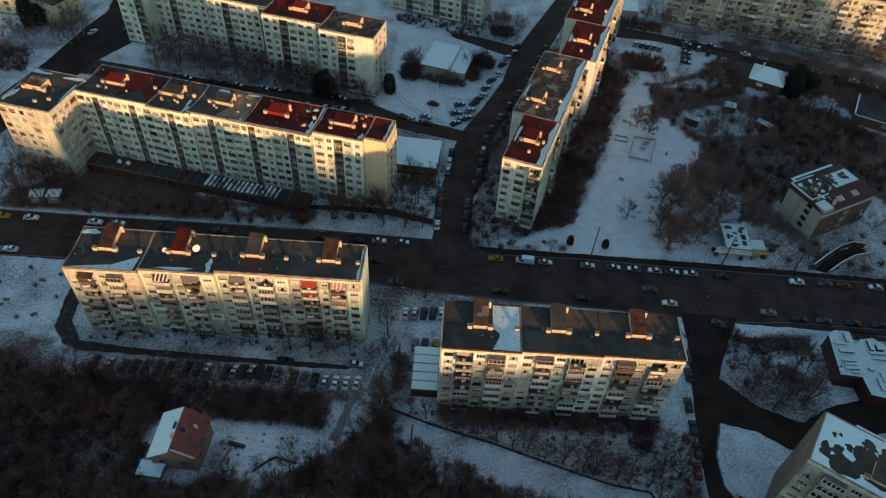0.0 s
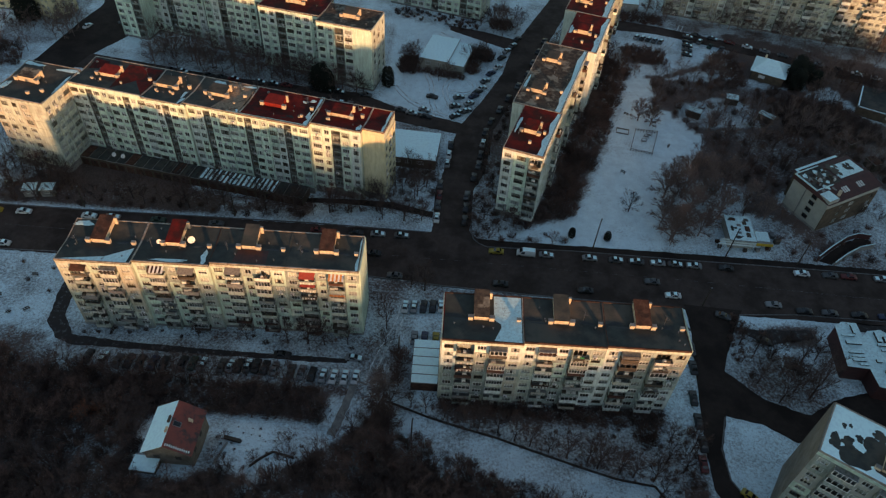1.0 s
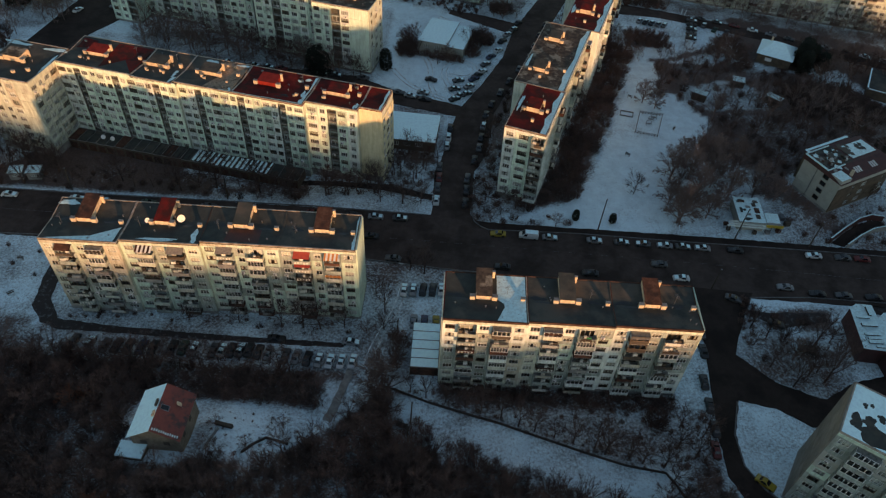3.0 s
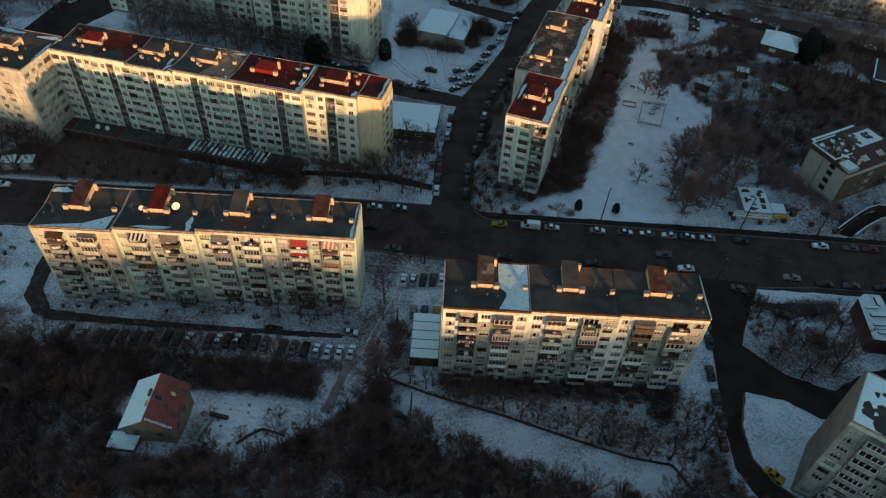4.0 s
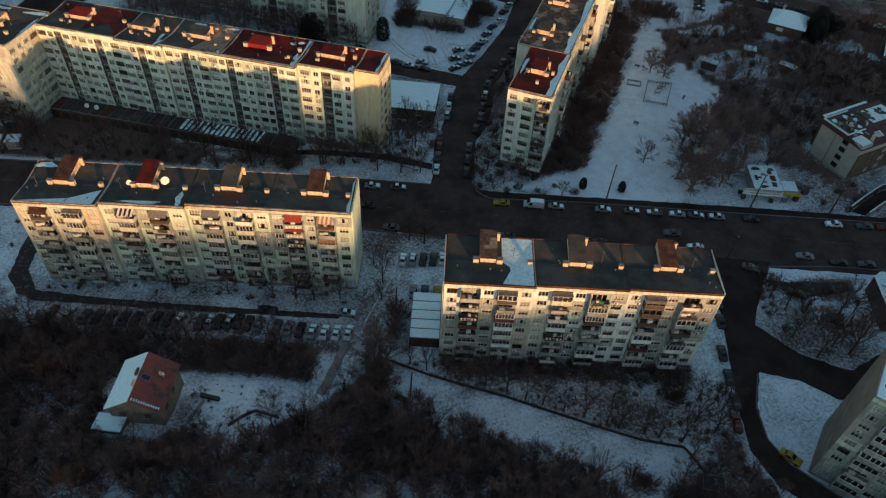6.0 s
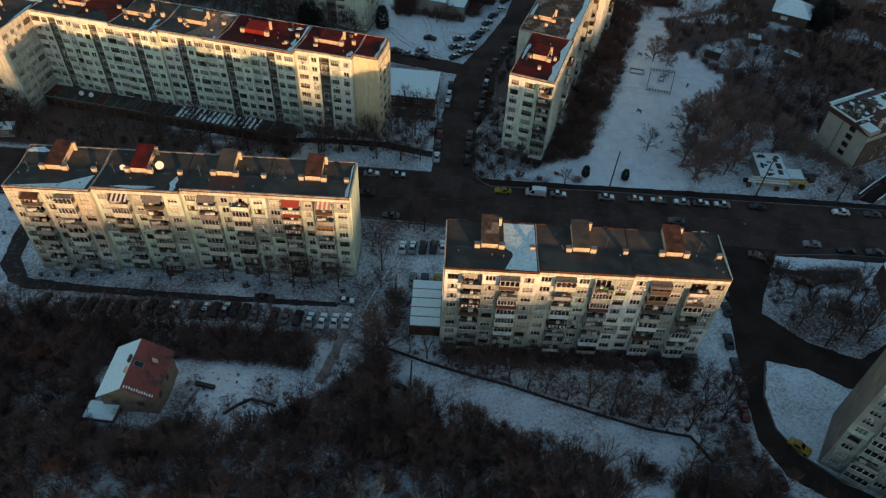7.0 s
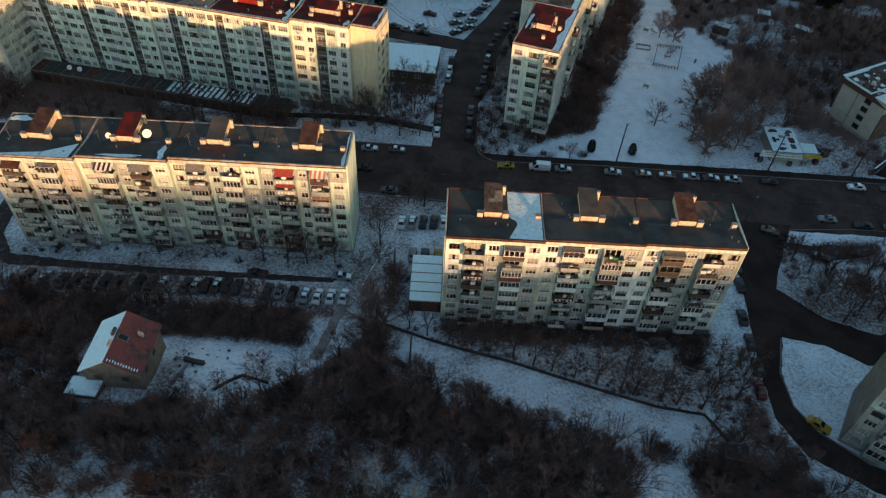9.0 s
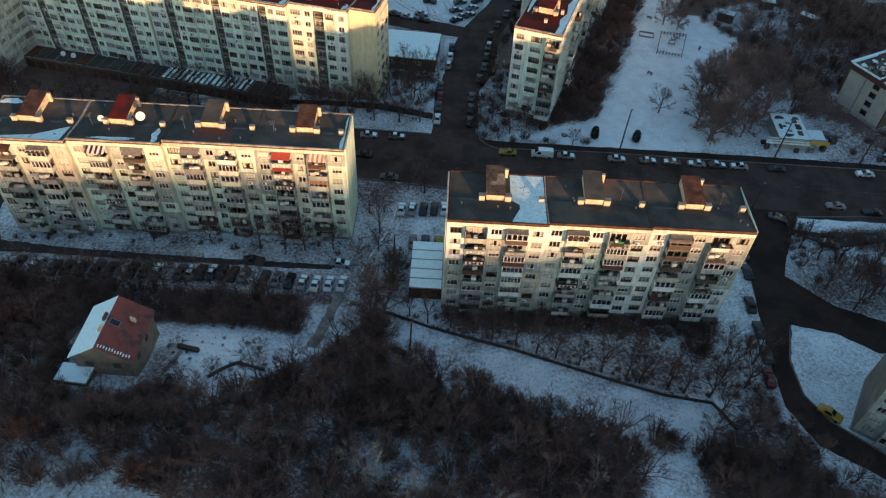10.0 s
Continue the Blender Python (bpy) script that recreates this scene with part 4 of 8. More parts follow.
for i, (x0, x1, y0) in enumerate(secs):
    y1 = 115.2
    core(block, x0, x1, y0, y1, TOP)
    floors(block, x0, x1, y0, 8)
    facade(block, Matrix.Translation((x0, y0, 0)), fit_bays(FIVE, x1 - x0), 8, 11 + i, GREEN_WALLS if i else WALLS, tops=tops_a[i])
    roof = butterfly_roof(block, x0, x1 - 0.004, y0, y1, TOP, BITUMEN, seams=((FLASHING, FLASHING), (FLASHING, RUST), (BITUMEN, BITUMEN), (BITUMEN, FLASHING))[i])
    zf = valley(x0, x1, y0, y1, TOP)
    ym = (y0 + y1) / 2
    px = (x0 + 5.2, x0 + 9.8) if i < 3 else (x0 + 6.2, x0 + 10.8)
    penthouse(roof, px[0] + 0.8, px[1] - 0.75, ym - 0.4, y1 - 0.3, TOP - 0.2, (RUST, RED_ROOF, BITUMEN, RUST)[i])
    flue(roof, x1 - 1.2, ym - 0.3, TOP - 0.4, 0.6, 0.8)
    vents(roof, x0, x1, y0, y1, zf, 4, 40 + i)
    if i == 0:
        roof_patch(roof, [(x0 + 0.6 + k, y0 + 0.25) for k in np.linspace(0, 15, 12)] + [(x0 + 15.8, y0 + 5.0), (x0 + 15.0, y0 + 4.2), (x0 + 13.0, y0 + 2.0), (x0 + 9, y0 + 1.6), (x0 + 5, y0 + 1.0)], zf, SNOW_CLEAN)
        roof_patch(roof, blob(x0 + 2.2, y1 - 1.4, 1.8, 0.9, 3), zf, SNOW_CLEAN)
    if i == 1:
        roof_patch(roof, blob(x0 + 15.2, y0 + 2.6, 0.7, 2.0, 5), zf, SNOW_CLEAN)
        roof_patch(roof, blob(x0 + 8, y0 + 0.9, 4.5, 0.4, 6), zf, SNOW_CLEAN)
        put("satellite_dish", dish_mesh(0.85), roof, Matrix.Translation((x0 + 11.4, ym + 0.6, TOP + 0.9)) @ pose(0, 0, 0, -20, 0, 38))
        put("satellite_dish", dish_mesh(0.55), roof, Matrix.Translation((x0 + 4.4, ym - 0.4, TOP + 0.7)) @ pose(0, 0, 0, -18, 0, 50))
    if i == 2:
        roof_patch(roof, [(x0 + 4.8, y0 + 0.7), (x0 + 12.2, y0 + 0.7), (x0 + 12.0, ym - 0.5), (x0 + 5.2, ym - 0.5)], zf, DARK_RED, "roof_patch", 0.02)
    if i == 3:
        roof_patch(roof, [(x1 - 0.9, y0 + 0.3), (x1 - 0.35, y0 + 0.3), (x1 - 0.35, y1 - 0.4), (x1 - 0.7, y1 - 2), (x1 - 0.6, ym), (x1 - 1.1, y0 + 2.5)], zf, SNOW_CLEAN)
    for k in range(2):
        roof_patch(roof, blob(x0 + 3.2 + 9.6 * k, ym + 0.3 - 0.3 * k, 1.1, 0.45, 66 + 3 * i + k), zf, WET, "puddle", 0.01)
    aerial(roof, x0 + 3, ym - 1.2, TOP - 0.4)
end_wall(block, -19.15, 104.4, 115.0, 8, 21, True, [(5, "P"), (5, "P")], [MINT])

# second front block with three stairwells
block = thing("apartment_block", Matrix.Translation((0, 0, 0)), "eight-storey pale panel apartment block with snow-patched roof and glazed balconies", "apartment block", "panel apartment blocks")
secs = [(-0.3, 16.4, 87.5), (16.4, 33.4, 88.0), (33.4, 50.5, 88.3)]
tops_b = [{}, {(1, 7): (RUST, False)}, {(1, 7): (STRIPE_GREY, False)}]
for i, (x0, x1, y0) in enumerate(secs):
    y1 = 100.0
    core(block, x0, x1, y0, y1, TOP)
    floors(block, x0, x1, y0, 8)
    facade(block, Matrix.Translation((x0, y0, 0)), fit_bays(FIVE_B, x1 - x0), 8, 31 + i, walls=[CREAM, WHITE_WALL, MINT if i == 1 else BEIGE, GREY_WALL, WHITE_WALL, GREY_WALL], tops=tops_b[i])
    roof = butterfly_roof(block, x0, x1 - 0.004, y0, y1, TOP, BITUMEN, edge=RUST, seams=((RED_ROOF, FLASHING), (RUST, BITUMEN), (RUST, RUST))[i])
    zf = valley(x0, x1, y0, y1, TOP)
    ym = (y0 + y1) / 2
    penthouse(roof, x0 + 6.4, x0 + 9.4, ym - 0.4, y1 - 0.3, TOP - 0.2, (BITUMEN_OLD, BITUMEN, RUST)[i])
    flue(roof, x1 - 1.0, ym - 0.2, TOP - 0.4, 0.6, 0.8)
    vents(roof, x0, x1, y0, y1, zf, 4, 50 + i)
    if i == 0:
        roof_patch(roof, [(x0 + 10.6, y0 + 0.4), (x1 - 0.4, y0 + 0.3), (x1 - 0.4, y1 - 0.35), (x0 + 10.5, y1 - 0.35), (x0 + 10.6, ym), (x0 + 12.0, ym - 1.2), (x0 + 12.3, y0 + 1.6)], zf, SNOW_CLEAN, "snow_patch", 0.04)
    for k, (dx, dy, rx, ry) in enumerate(((2.2, 0.5, 1.5, 0.5), (3.4, -0.4, 1.8, 0.25), (13.4, 0.3, 1.2, 0.4))):
        if i or k < 2:
            roof_patch(roof, blob(x0 + dx, ym + dy, rx, ry, 60 + 3 * i + k), zf, WET, "puddle", 0.01)
    aerial(roof, x0 + 12.6, ym + 1.0, TOP - 0.4)
mb = MB()
mb.box(28.0, 86.75, BASE + 7 * H + 1.1, 28.9, 86.83, BASE + 7 * H + 1.6)
put("awning", mb.mesh("awning", [GREEN_CLOTH]), block, label="bright green cloth over a balcony")
end_wall(block, 50.75, 88.6, 99.8, 8, 36, True, [(5, "P"), (5, "P")], [MINT])
end_wall(block, -0.55, 87.8, 99.8, 8, 37, False, [(5, "P"), (5, "P")], [CREAM])

# long block across the street, with a forward wing
CROT = Matrix.Translation((-38.8, 155.1, 0)) @ pose(0, 0, 0, 0, 0, -11.5)
block = thing("apartment_block", CROT, "long nine-section panel apartment block with red and black painted roofs", "apartment block", "panel apartment blocks")
CH, CTOP = 8, BASE + 8 * H + ATTIC + 1.45
WALLS_C = [PALE_MINT, PALE_MINT, PALE_MINT, WHITE_WALL, PALE_MINT, MINT]
LONG = [(-71.3, -59.4, -2.4, 0), (-59.4, -47.5, -2.7, 1), (-47.5, -35.5, -3.0, 2), (-35.5, -23.8, -2.0, 3), (-23.8, -12.0, -1.7, 4), (-12.0, -0.4, -1.5, 5), (-0.4, 13.8, 0.0, 6)]
for x0, x1, y0, i in LONG:
    y1 = 11.6
    core(block, x0, x1, y0, y1, CTOP)
    up = Matrix.Translation((x0, y0, 0))
    floors(block, x0, x1, y0, CH)
    bays = [(2.6, "W3"), (2.2, "W2"), (2.2, "S"), (2.4, "W2"), (2.8, "B0")] if i % 2 else [(2.8, "W4"), (2.3, "W2"), (2.2, "S"), (2.5, "W3"), (2.5, "W2")]
    bays = [(w, "W4" if k == "B0" else k) for w, k in bays]
    facade(block, up, fit_bays(bays, x1 - x0), CH, 70 + i, walls=WALLS_C, base=BASE + 1.45, panes=False)
for x0, x1, y0, mt, snow, px in ((-71.3, -48.6, -3.0, BITUMEN, 0, -65.2), (-48.6, -36.5, -3.0, BITUMEN, 2, -47.0), (-36.5, -20.0, -2.0, BITUMEN, 3, -32.0), (-20.0, -0.4, -2.0, RED_ROOF, 2, -15.2), (-0.4, 13.8, 0.0, RED_ROOF, 1, 3.8)):
    y1 = 11.6
    roof = butterfly_roof(block, x0, x1 - 0.004, y0 if x0 > -71 else -2.4, y1, CTOP, mt)
    zf = valley(x0, x1, y0, y1, CTOP)
    ym = (y0 + y1) / 2
    penthouse(roof, px, px + 5.0, ym - 0.5, ym + 3.2, CTOP - 0.2, RED_BRIGHT if px in (-65.2, -15.2) else RED_ROOF if mt is RED_ROOF else BITUMEN, (0.85, 1.15), RED_BRIGHT if px == -15.2 else CHIMNEY)
    vents(roof, x0, x1, y0, y1, zf, 5, int(90 + x0))
    flue(roof, x1 - 1.6, ym + 1, CTOP - 0.4, 0.6, 1.0)
    aerial(roof, x1 - 3.5, ym + 3, CTOP - 0.4)
    if x0 < -71:
        roof_patch(roof, [(x0 + 12.5, -2.0), (x1 - 0.5, -2.3), (x1 - 0.5, 10.8), (x0 + 11.5, 10.8)], zf, RED_ROOF, "roof_patch", 0.02)
        roof_patch(roof, [(x0 + 1.0, 6.0), (x0 + 6.0, 7.2), (x0 + 5.4, 10.4), (x0 + 0.8, 10.8)], zf, RED_ROOF, "roof_patch", 0.02)
    if x1 == -20.0:
        roof_patch(roof, [(x1 - 8.4, y0 + 0.6), (x1 - 0.4, y0 + 0.4), (x1 - 0.4, y1 - 0.4), (x1 - 8.0, y1 - 0.5), (x1 - 6.6, ym)], zf, GRAVEL, "gravel_patch", 0.02)
        roof_patch(roof, blob(-31, y1 - 1.4, 1.6, 0.8, 301), zf, SNOW_CLEAN)
        roof_patch(roof, blob(-22, y1 - 1.0, 1.8, 0.4, 302), zf, SNOW_CLEAN)
    if x0 == -20.0:
        for k, (cx, cy, rx, ry) in enumerate(((-5.0, 8.6, 0.8, 0.4), (-3.0, 9.6, 0.9, 0.5), (-6.5, 1.2, 1.4, 0.5), (-4.4, 2.4, 0.7, 0.35), (-8.0, 0.2, 0.8, 0.3))):
            roof_patch(roof, blob(cx, cy, rx, ry, 310 + k), zf, SNOW_CLEAN if k < 2 else SLUSH)
        roof_patch(roof, [(-1.6, -1.6), (-0.8, -1.6), (-0.75, 11.2), (-1.5, 11.0), (-1.1, 6), (-1.7, 3)], zf, SNOW_CLEAN)
    rg = random.Random(int(x0))
    for k in range(5):
        flue(roof, rg.uniform(x0 + 1.5, x1 - 1.5), rg.choice((ym - 2.6, ym + 4.4)) + rg.uniform(-0.6, 0.6), CTOP - 0.5, rg.uniform(0.3, 0.5), rg.uniform(0.5, 1.0))
    for k in range(snow):
        roof_patch(roof, blob(x1 - 1.0 - k * 0.7, y0 + 2 + 3.2 * k, 0.5, 1.6, 100 + k + int(x0)), zf, SNOW_CLEAN)
# recessed blank end with a windowed gable
core(block, 13.8, 19.8, 1.7, 11.6, CTOP)
facade(block, Matrix.Translation((13.8, 1.7, 0)), [(6.0, "P")], CH, 81, [YELLOW_WALL], base=BASE + 1.45)
roof = butterfly_roof(block, 13.8, 19.8, 1.7, 11.6, CTOP, RED_ROOF)
roof_patch(roof, [(18.9, 2.0), (19.45, 2.0), (19.45, 11.2), (18.9, 11.2), (18.6, 8), (19.0, 6), (18.7, 4)], valley(13.8, 19.8, 1.7, 11.6, CTOP), SNOW_CLEAN)
end_wall(block, 20.05, 1.9, 11.4, CH, 82, True, [(2.5, "W2"), (3.5, "W3"), (3, "W2")], [YELLOW_WALL], attic=False)
# wing
WX0, WX1, WY0, WY1 = -88.0, -71.3, -13.8, 4.0
core(block, WX0, WX1, WY0, WY1, CTOP, sidewall=CREAM)
floors(block, WX0, WX1, WY0, CH)
facade(block, Matrix.Translation((WX0, WY0, 0)), fit_bays([(2.8, "W3"), (2.8, "W3"), (2.8, "W2"), (2.8, "W3"), (4.5, "P")], WX1 - WX0), CH, 83, [CREAM, CREAM, BEIGE], base=BASE + 1.45, panes=False)
facade(block, Matrix.Translation((WX1 + 0.252, WY0, 0)) @ pose(0, 0, 0, 0, 0, 90), fit_bays([(2.7, "W3"), (2.7, "W2"), (2.7, "W3"), (3.2, "W4")], 11.2), CH, 84, [CREAM, CREAM, BEIGE], base=BASE + 1.45, panes=False)
roof = butterfly_roof(block, WX0, WX1, WY0, WY1, CTOP, BITUMEN, 0.5)
zf = valley(WX0, WX1, WY0, WY1, CTOP, 0.5)
penthouse(roof, WX0 + 3.5, WX0 + 8.5, -5.2, -1.5, CTOP - 0.2, BITUMEN_OLD, (1.3, 1.6))
for k, (cx, cy, rx, ry) in enumerate(((WX0 + 2, WY1 - 1.2, 4, 0.7), (WX1 - 2.5, WY1 - 1.5, 3, 0.8), (WX1 - 0.9, -4, 0.5, 4), (WX0 + 1.3, -9, 0.9, 3))):
    roof_patch(roof, blob(cx, cy, rx, ry, 120 + k), zf, SNOW_CLEAN)
vents(roof, WX0, WX1, WY0, WY1, zf, 6, 131)
flue(roof, WX1 - 3.5, -8.5, CTOP - 0.4, 0.6, 0.9)
flue(roof, WX1 - 6.5, -10.5, CTOP - 0.4, 0.6, 0.9)

# staggered block beside the park
DROT = Matrix.Translation((12.6, 150.2, 0)) @ pose(0, 0, 0, 0, 0, -17.5)
block = thing("apartment_block", DROT, "staggered panel apartment block with red roofs beside the snowy park", "apartment block", "panel apartment blocks")
DTOP = BASE + 8 * H + ATTIC + 1.2
DB = BASE + 1.2
for i, (x0, x1, y0, y1, mt) in enumerate(((0.0, 11.0, 0.0, 21.0, RED_ROOF), (-3.5, 10.6, 21.0, 57.0, BITUMEN_OLD), (1.5, 13.2, 57.0, 81.0, RED_ROOF), (-2.5, 12.0, 81.0, 116.0, RED_ROOF))):
    core(block, x0, x1, y0, y1, DTOP, sides=0.6)
    if i == 0:
        fb = [(3.1, "W3"), (4.4, "W4"), (3.5, "B")]
    else:
        fb = [(5, "P"), (5, "P")]
    facade(block, Matrix.Translation((x0, y0 - (0.0 if i == 0 else 0.02), 0)), fit_bays(fb, x1 - x0), 8, 140 + i, [WHITE_WALL, PALE_MINT, PALE_MINT, WHITE_WALL] if i == 0 else [WHITE_WALL], base=DB)
    n = int(round((y1 - y0) / 3.4))
    sb = [(3.4, ("P", "W2", "P", "W3", "B")[k % 5]) for k in range(n)]
    sb[0] = (6.5, "P")
    facade(block, Matrix.Translation((x1, y0 + 0.26, 0)) @ pose(0, 0, 0, 0, 0, 90), fit_bays(sb, y1 - y0 - 0.52), 8, 150 + i, [WHITE_WALL, WHITE_WALL, CREAM], base=DB, far=True)
    roof = butterfly_roof(block, x0, x1, y0, y1 - 0.004, DTOP, mt, 0.3)
    zf = valley(x0, x1, y0, y1, DTOP, 0.3)
    steps = 1 if y1 - y0 < 25 else 2
    for k in range(steps):
        py = y0 + (y1 - y0) * (k + 0.5) / steps
        penthouse(roof, x0 + 3.2, x0 + 6.6, py - 1.6, py + 2.4, DTOP - 0.2, RED_ROOF if mt is RED_ROOF else BITUMEN, (1.3, 1.7))
    flue(roof, x0 + 6.0, y0 + 4.5, DTOP - 0.2, 0.5, 0.9)
    flue(roof, x1 - 2.4, y0 + 10, DTOP - 0.2, 0.5, 0.9)
    vents(roof, x0, x1, y0, y1, zf, 5, 160 + i)
    roof_patch(roof, [(x1 - 1.9, y0 + 0.3), (x1 - 0.4, y0 + 0.3), (x1 - 0.4, y1 - 0.5), (x1 - 1.2, y1 - 0.5), (x1 - 1.4, y1 - 3), (x1 - 2.1, y1 - 6), (x1 - 1.3, (y0 + y1) / 2), (x1 - 2.3, y0 + 7), (x1 - 1.7, y0 + 4)], zf, SNOW_CLEAN)
    roof_patch(roof, blob(x0 + 0.9, y0 + 12, 0.5, 3, 170 + i), zf, SNOW_CLEAN)

# block behind the back street
EROT = Matrix.Translation((-29.1, 207.9, 0)) @ pose(0, 0, 0, 0, 0, -13)
block = thing("apartment_block", EROT, "stepped panel apartment block behind bare trees", "apartment block", "panel apartment blocks")
for i, (x0, x1, y0, mt) in enumerate(((-19.0, 0.0, 0.0, BITUMEN_OLD), (-41, -19, 3.0, RED_ROOF), (-64, -41, 7, BITUMEN), (-88, -64, 11, BITUMEN), (-98, -88, 4, BITUMEN))):
    y1 = y0 + 13
    core(block, x0, x1, y0, y1, TOP)
    nb = max(3, int((x1 - x0) / 2.8))
    bays = [(2.8, ("W3", "W2", "S", "W4", "W3")[k % 5]) for k in range(nb)]
    if i == 0:
        bays[-2:] = [(2.8, "P"), (2.8, "P")]
    facade(block, Matrix.Translation((x0, y0, 0)), fit_bays(bays, x1 - x0), 8, 180 + i, WALLS_C, far=True)
    roof = butterfly_roof(block, x0, x1 - 0.004, y0, y1, TOP, mt)
    penthouse(roof, (x0 + x1) / 2 - 2.2, (x0 + x1) / 2 + 2.2, y0 + 6, y0 + 9.5, TOP - 0.2, RED_BRIGHT if mt is RED_ROOF else BITUMEN, (1.2, 1.6))
    vents(roof, x0, x1, y0, y1, valley(x0, x1, y0, y1, TOP), 4, 190 + i)
end_wall(block, 0.25, 0.3, 12.6, 8, 186, True, [(4, "W2"), (4, "W3"), (4, "W2")], [CREAM])
end_wall(block, -87.75, 4.3, 11, 8, 187, True, [(4, "P"), (4, "P")], [MINT])

# long block beyond the far street
FROT = Matrix.Translation((83.7, 276.5, 0)) @ pose(0, 0, 0, 0, 0, -13.8)
block = thing("apartment_block", FROT, "long panel apartment block with loggias beyond the far street", "apartment block", "panel apartment blocks")
for i in range(5):
    x0, x1 = i * 20.0 - 2, i * 20.0 + 18
    core(block, x0, x1, 0, 13, TOP)
    facade(block, Matrix.Translation((x0, 0, 0)), fit_bays([(2.9, "W3"), (3.4, "B"), (2.9, "W2"), (2.9, "W3"), (3.4, "B"), (2.9, "W4"), (2.9, "W2")], 20), 8, 200 + i, [CREAM, BEIGE, CREAM, WHITE_WALL], far=True)
    butterfly_roof(block, x0, x1 - 0.004, 0, 13, TOP, BITUMEN)
# block at the head of the car park
GROT = Matrix.Translation((-29.3, 272.2, 0)) @ pose(0, 0, 0, 0, 0, -17)
block = thing("apartment_block", GROT, "panel apartment block at the head of the snowy car park", "apartment block", "panel apartment blocks")
core(block, 0, 38, 0, 13, TOP)
facade(block, Matrix.Translation((0, 0, 0)), fit_bays([(2.9, ("W3", "W2", "S", "W4")[k % 4]) for k in range(13)], 38), 8, 210, WALLS_C, far=True)
end_wall(block, 38.25, 0.3, 12.6, 8, 211, True, [(4, "W2"), (4, "W3"), (4, "P")], [CREAM])
butterfly_roof(block, 0, 38, 0, 13, TOP, BITUMEN)

# tall block at the lane's corner
TROT = Matrix.Translation((68.0, 66.3, 0)) @ pose(0, 0, 0, 0, 0, -32)
block = thing("apartment_block", TROT, "grey nine-storey apartment block with a snow-patched roof at the lane corner", "apartment block", "panel apartment blocks")
TTOP = BASE + 9 * H + ATTIC
core(block, 0, 30, 0, 12.2, TTOP, sidewall=GREY_WALL)
floors(block, 0, 30, 0, 9)
facade(block, Matrix.Translation((0, 0, 0)), fit_bays([(3.4, "W3"), (4.2, "G"), (3.4, "W3"), (4.0, "G"), (3.4, "W3"), (4, "G"), (3.4, "W3"), (4, "G")], 30), 9, 221, [MINT, GREY_WALL, GREY_WALL, VILLA_WALL], base=BASE)
end_wall(block, -0.25, 0.0, 12.2, 9, 222, False, [(4, "P"), (4, "P"), (4, "P")], [TOWER_END])
roof = butterfly_roof(block, 0, 30, 0, 12.2, TTOP, SNOW_CLEAN, 0.2)
zf = valley(0, 30, 0, 12.2, TTOP, 0.2)
for k, (cx, cy, rx, ry) in enumerate(((1.9, 4.2, 1.2, 1.3), (6.0, 2.6, 4.2, 1.7), (9.6, 6.0, 3.0, 3.2), (4.0, 5.0, 1.3, 1.2), (2.6, 8.2, 0.35, 0.7), (3.6, 8.8, 0.3, 0.5), (8.6, 9.6, 1.6, 0.9), (5.6, 7.0, 0.8, 0.7), (13.0, 8.0, 3.2, 2.6), (14, 3.5, 4.5, 2.4), (20, 6, 4, 3.5))):
    roof_patch(roof, blob(cx, cy, rx, ry, 230 + k), zf, BITUMEN, "bare_patch", 0.03)
penthouse(roof, 10.2, 14.2, 2.5, 6.6, TTOP - 0.2, BITUMEN, (1.0, 1.4))


# ---------- small buildings ----------
def box_house(name, m, w, d, h, wall, roof, label, category, windows=(), lip=0.25, doors=()):
    """A flat-roofed shed or hall: walls with openings on the front, roof slab with a lip, snow on top."""
    t = thing(name, m, label, category)
    mb = MB()
    mb.box(0, 0.25, -0.3, w, d, h - 0.02)
    put("wall", mb.mesh("wall", [wall]), t)
    front = MB()
    xs, on = [0.0], []
    for x, ww in windows:
        xs += [x - ww / 2, x + ww / 2]
    xs.append(w)
    front.grid(xs, [-0.3, h * 0.4, h * 0.8, h - 0.02], lambda i, k: k != 1 or i % 2 == 0, 0, 0.248)
    put("front_wall", front.mesh("front_wall", [wall]), t)
    for x, ww in windows:
        win = put("window", window_mesh(round(ww, 2), round(h * 0.4, 2), 3, 0, FRAME, True), t, Matrix.Translation((x, 0, h * 0.4)))
    for x, dw in doors:
        dm = MB()
        dm.box(x - dw / 2, -0.05, 0, x + dw / 2, -0.004, 2.1)
        put("door", dm.mesh("door", [RUST]), t)
    rf = MB()
    rf.box(-lip, -lip, h, w + lip, d + lip, h + 0.18)
    r = put("roof", rf.mesh("roof", [CONCRETE]), t)
    sn = MB()
    sn.box(-lip + 0.1, -lip + 0.1, h + 0.184, w + lip - 0.1, d + lip - 0.1, h + 0.27)
    put("snow_layer", sn.mesh("snow_layer", [roof]), r)
    return t


def turned(x, y, rz, z=None):
    return Matrix.Translation((x, y, hz(x, y) if z is None else z)) @ pose(0, 0, 0, 0, 0, rz)


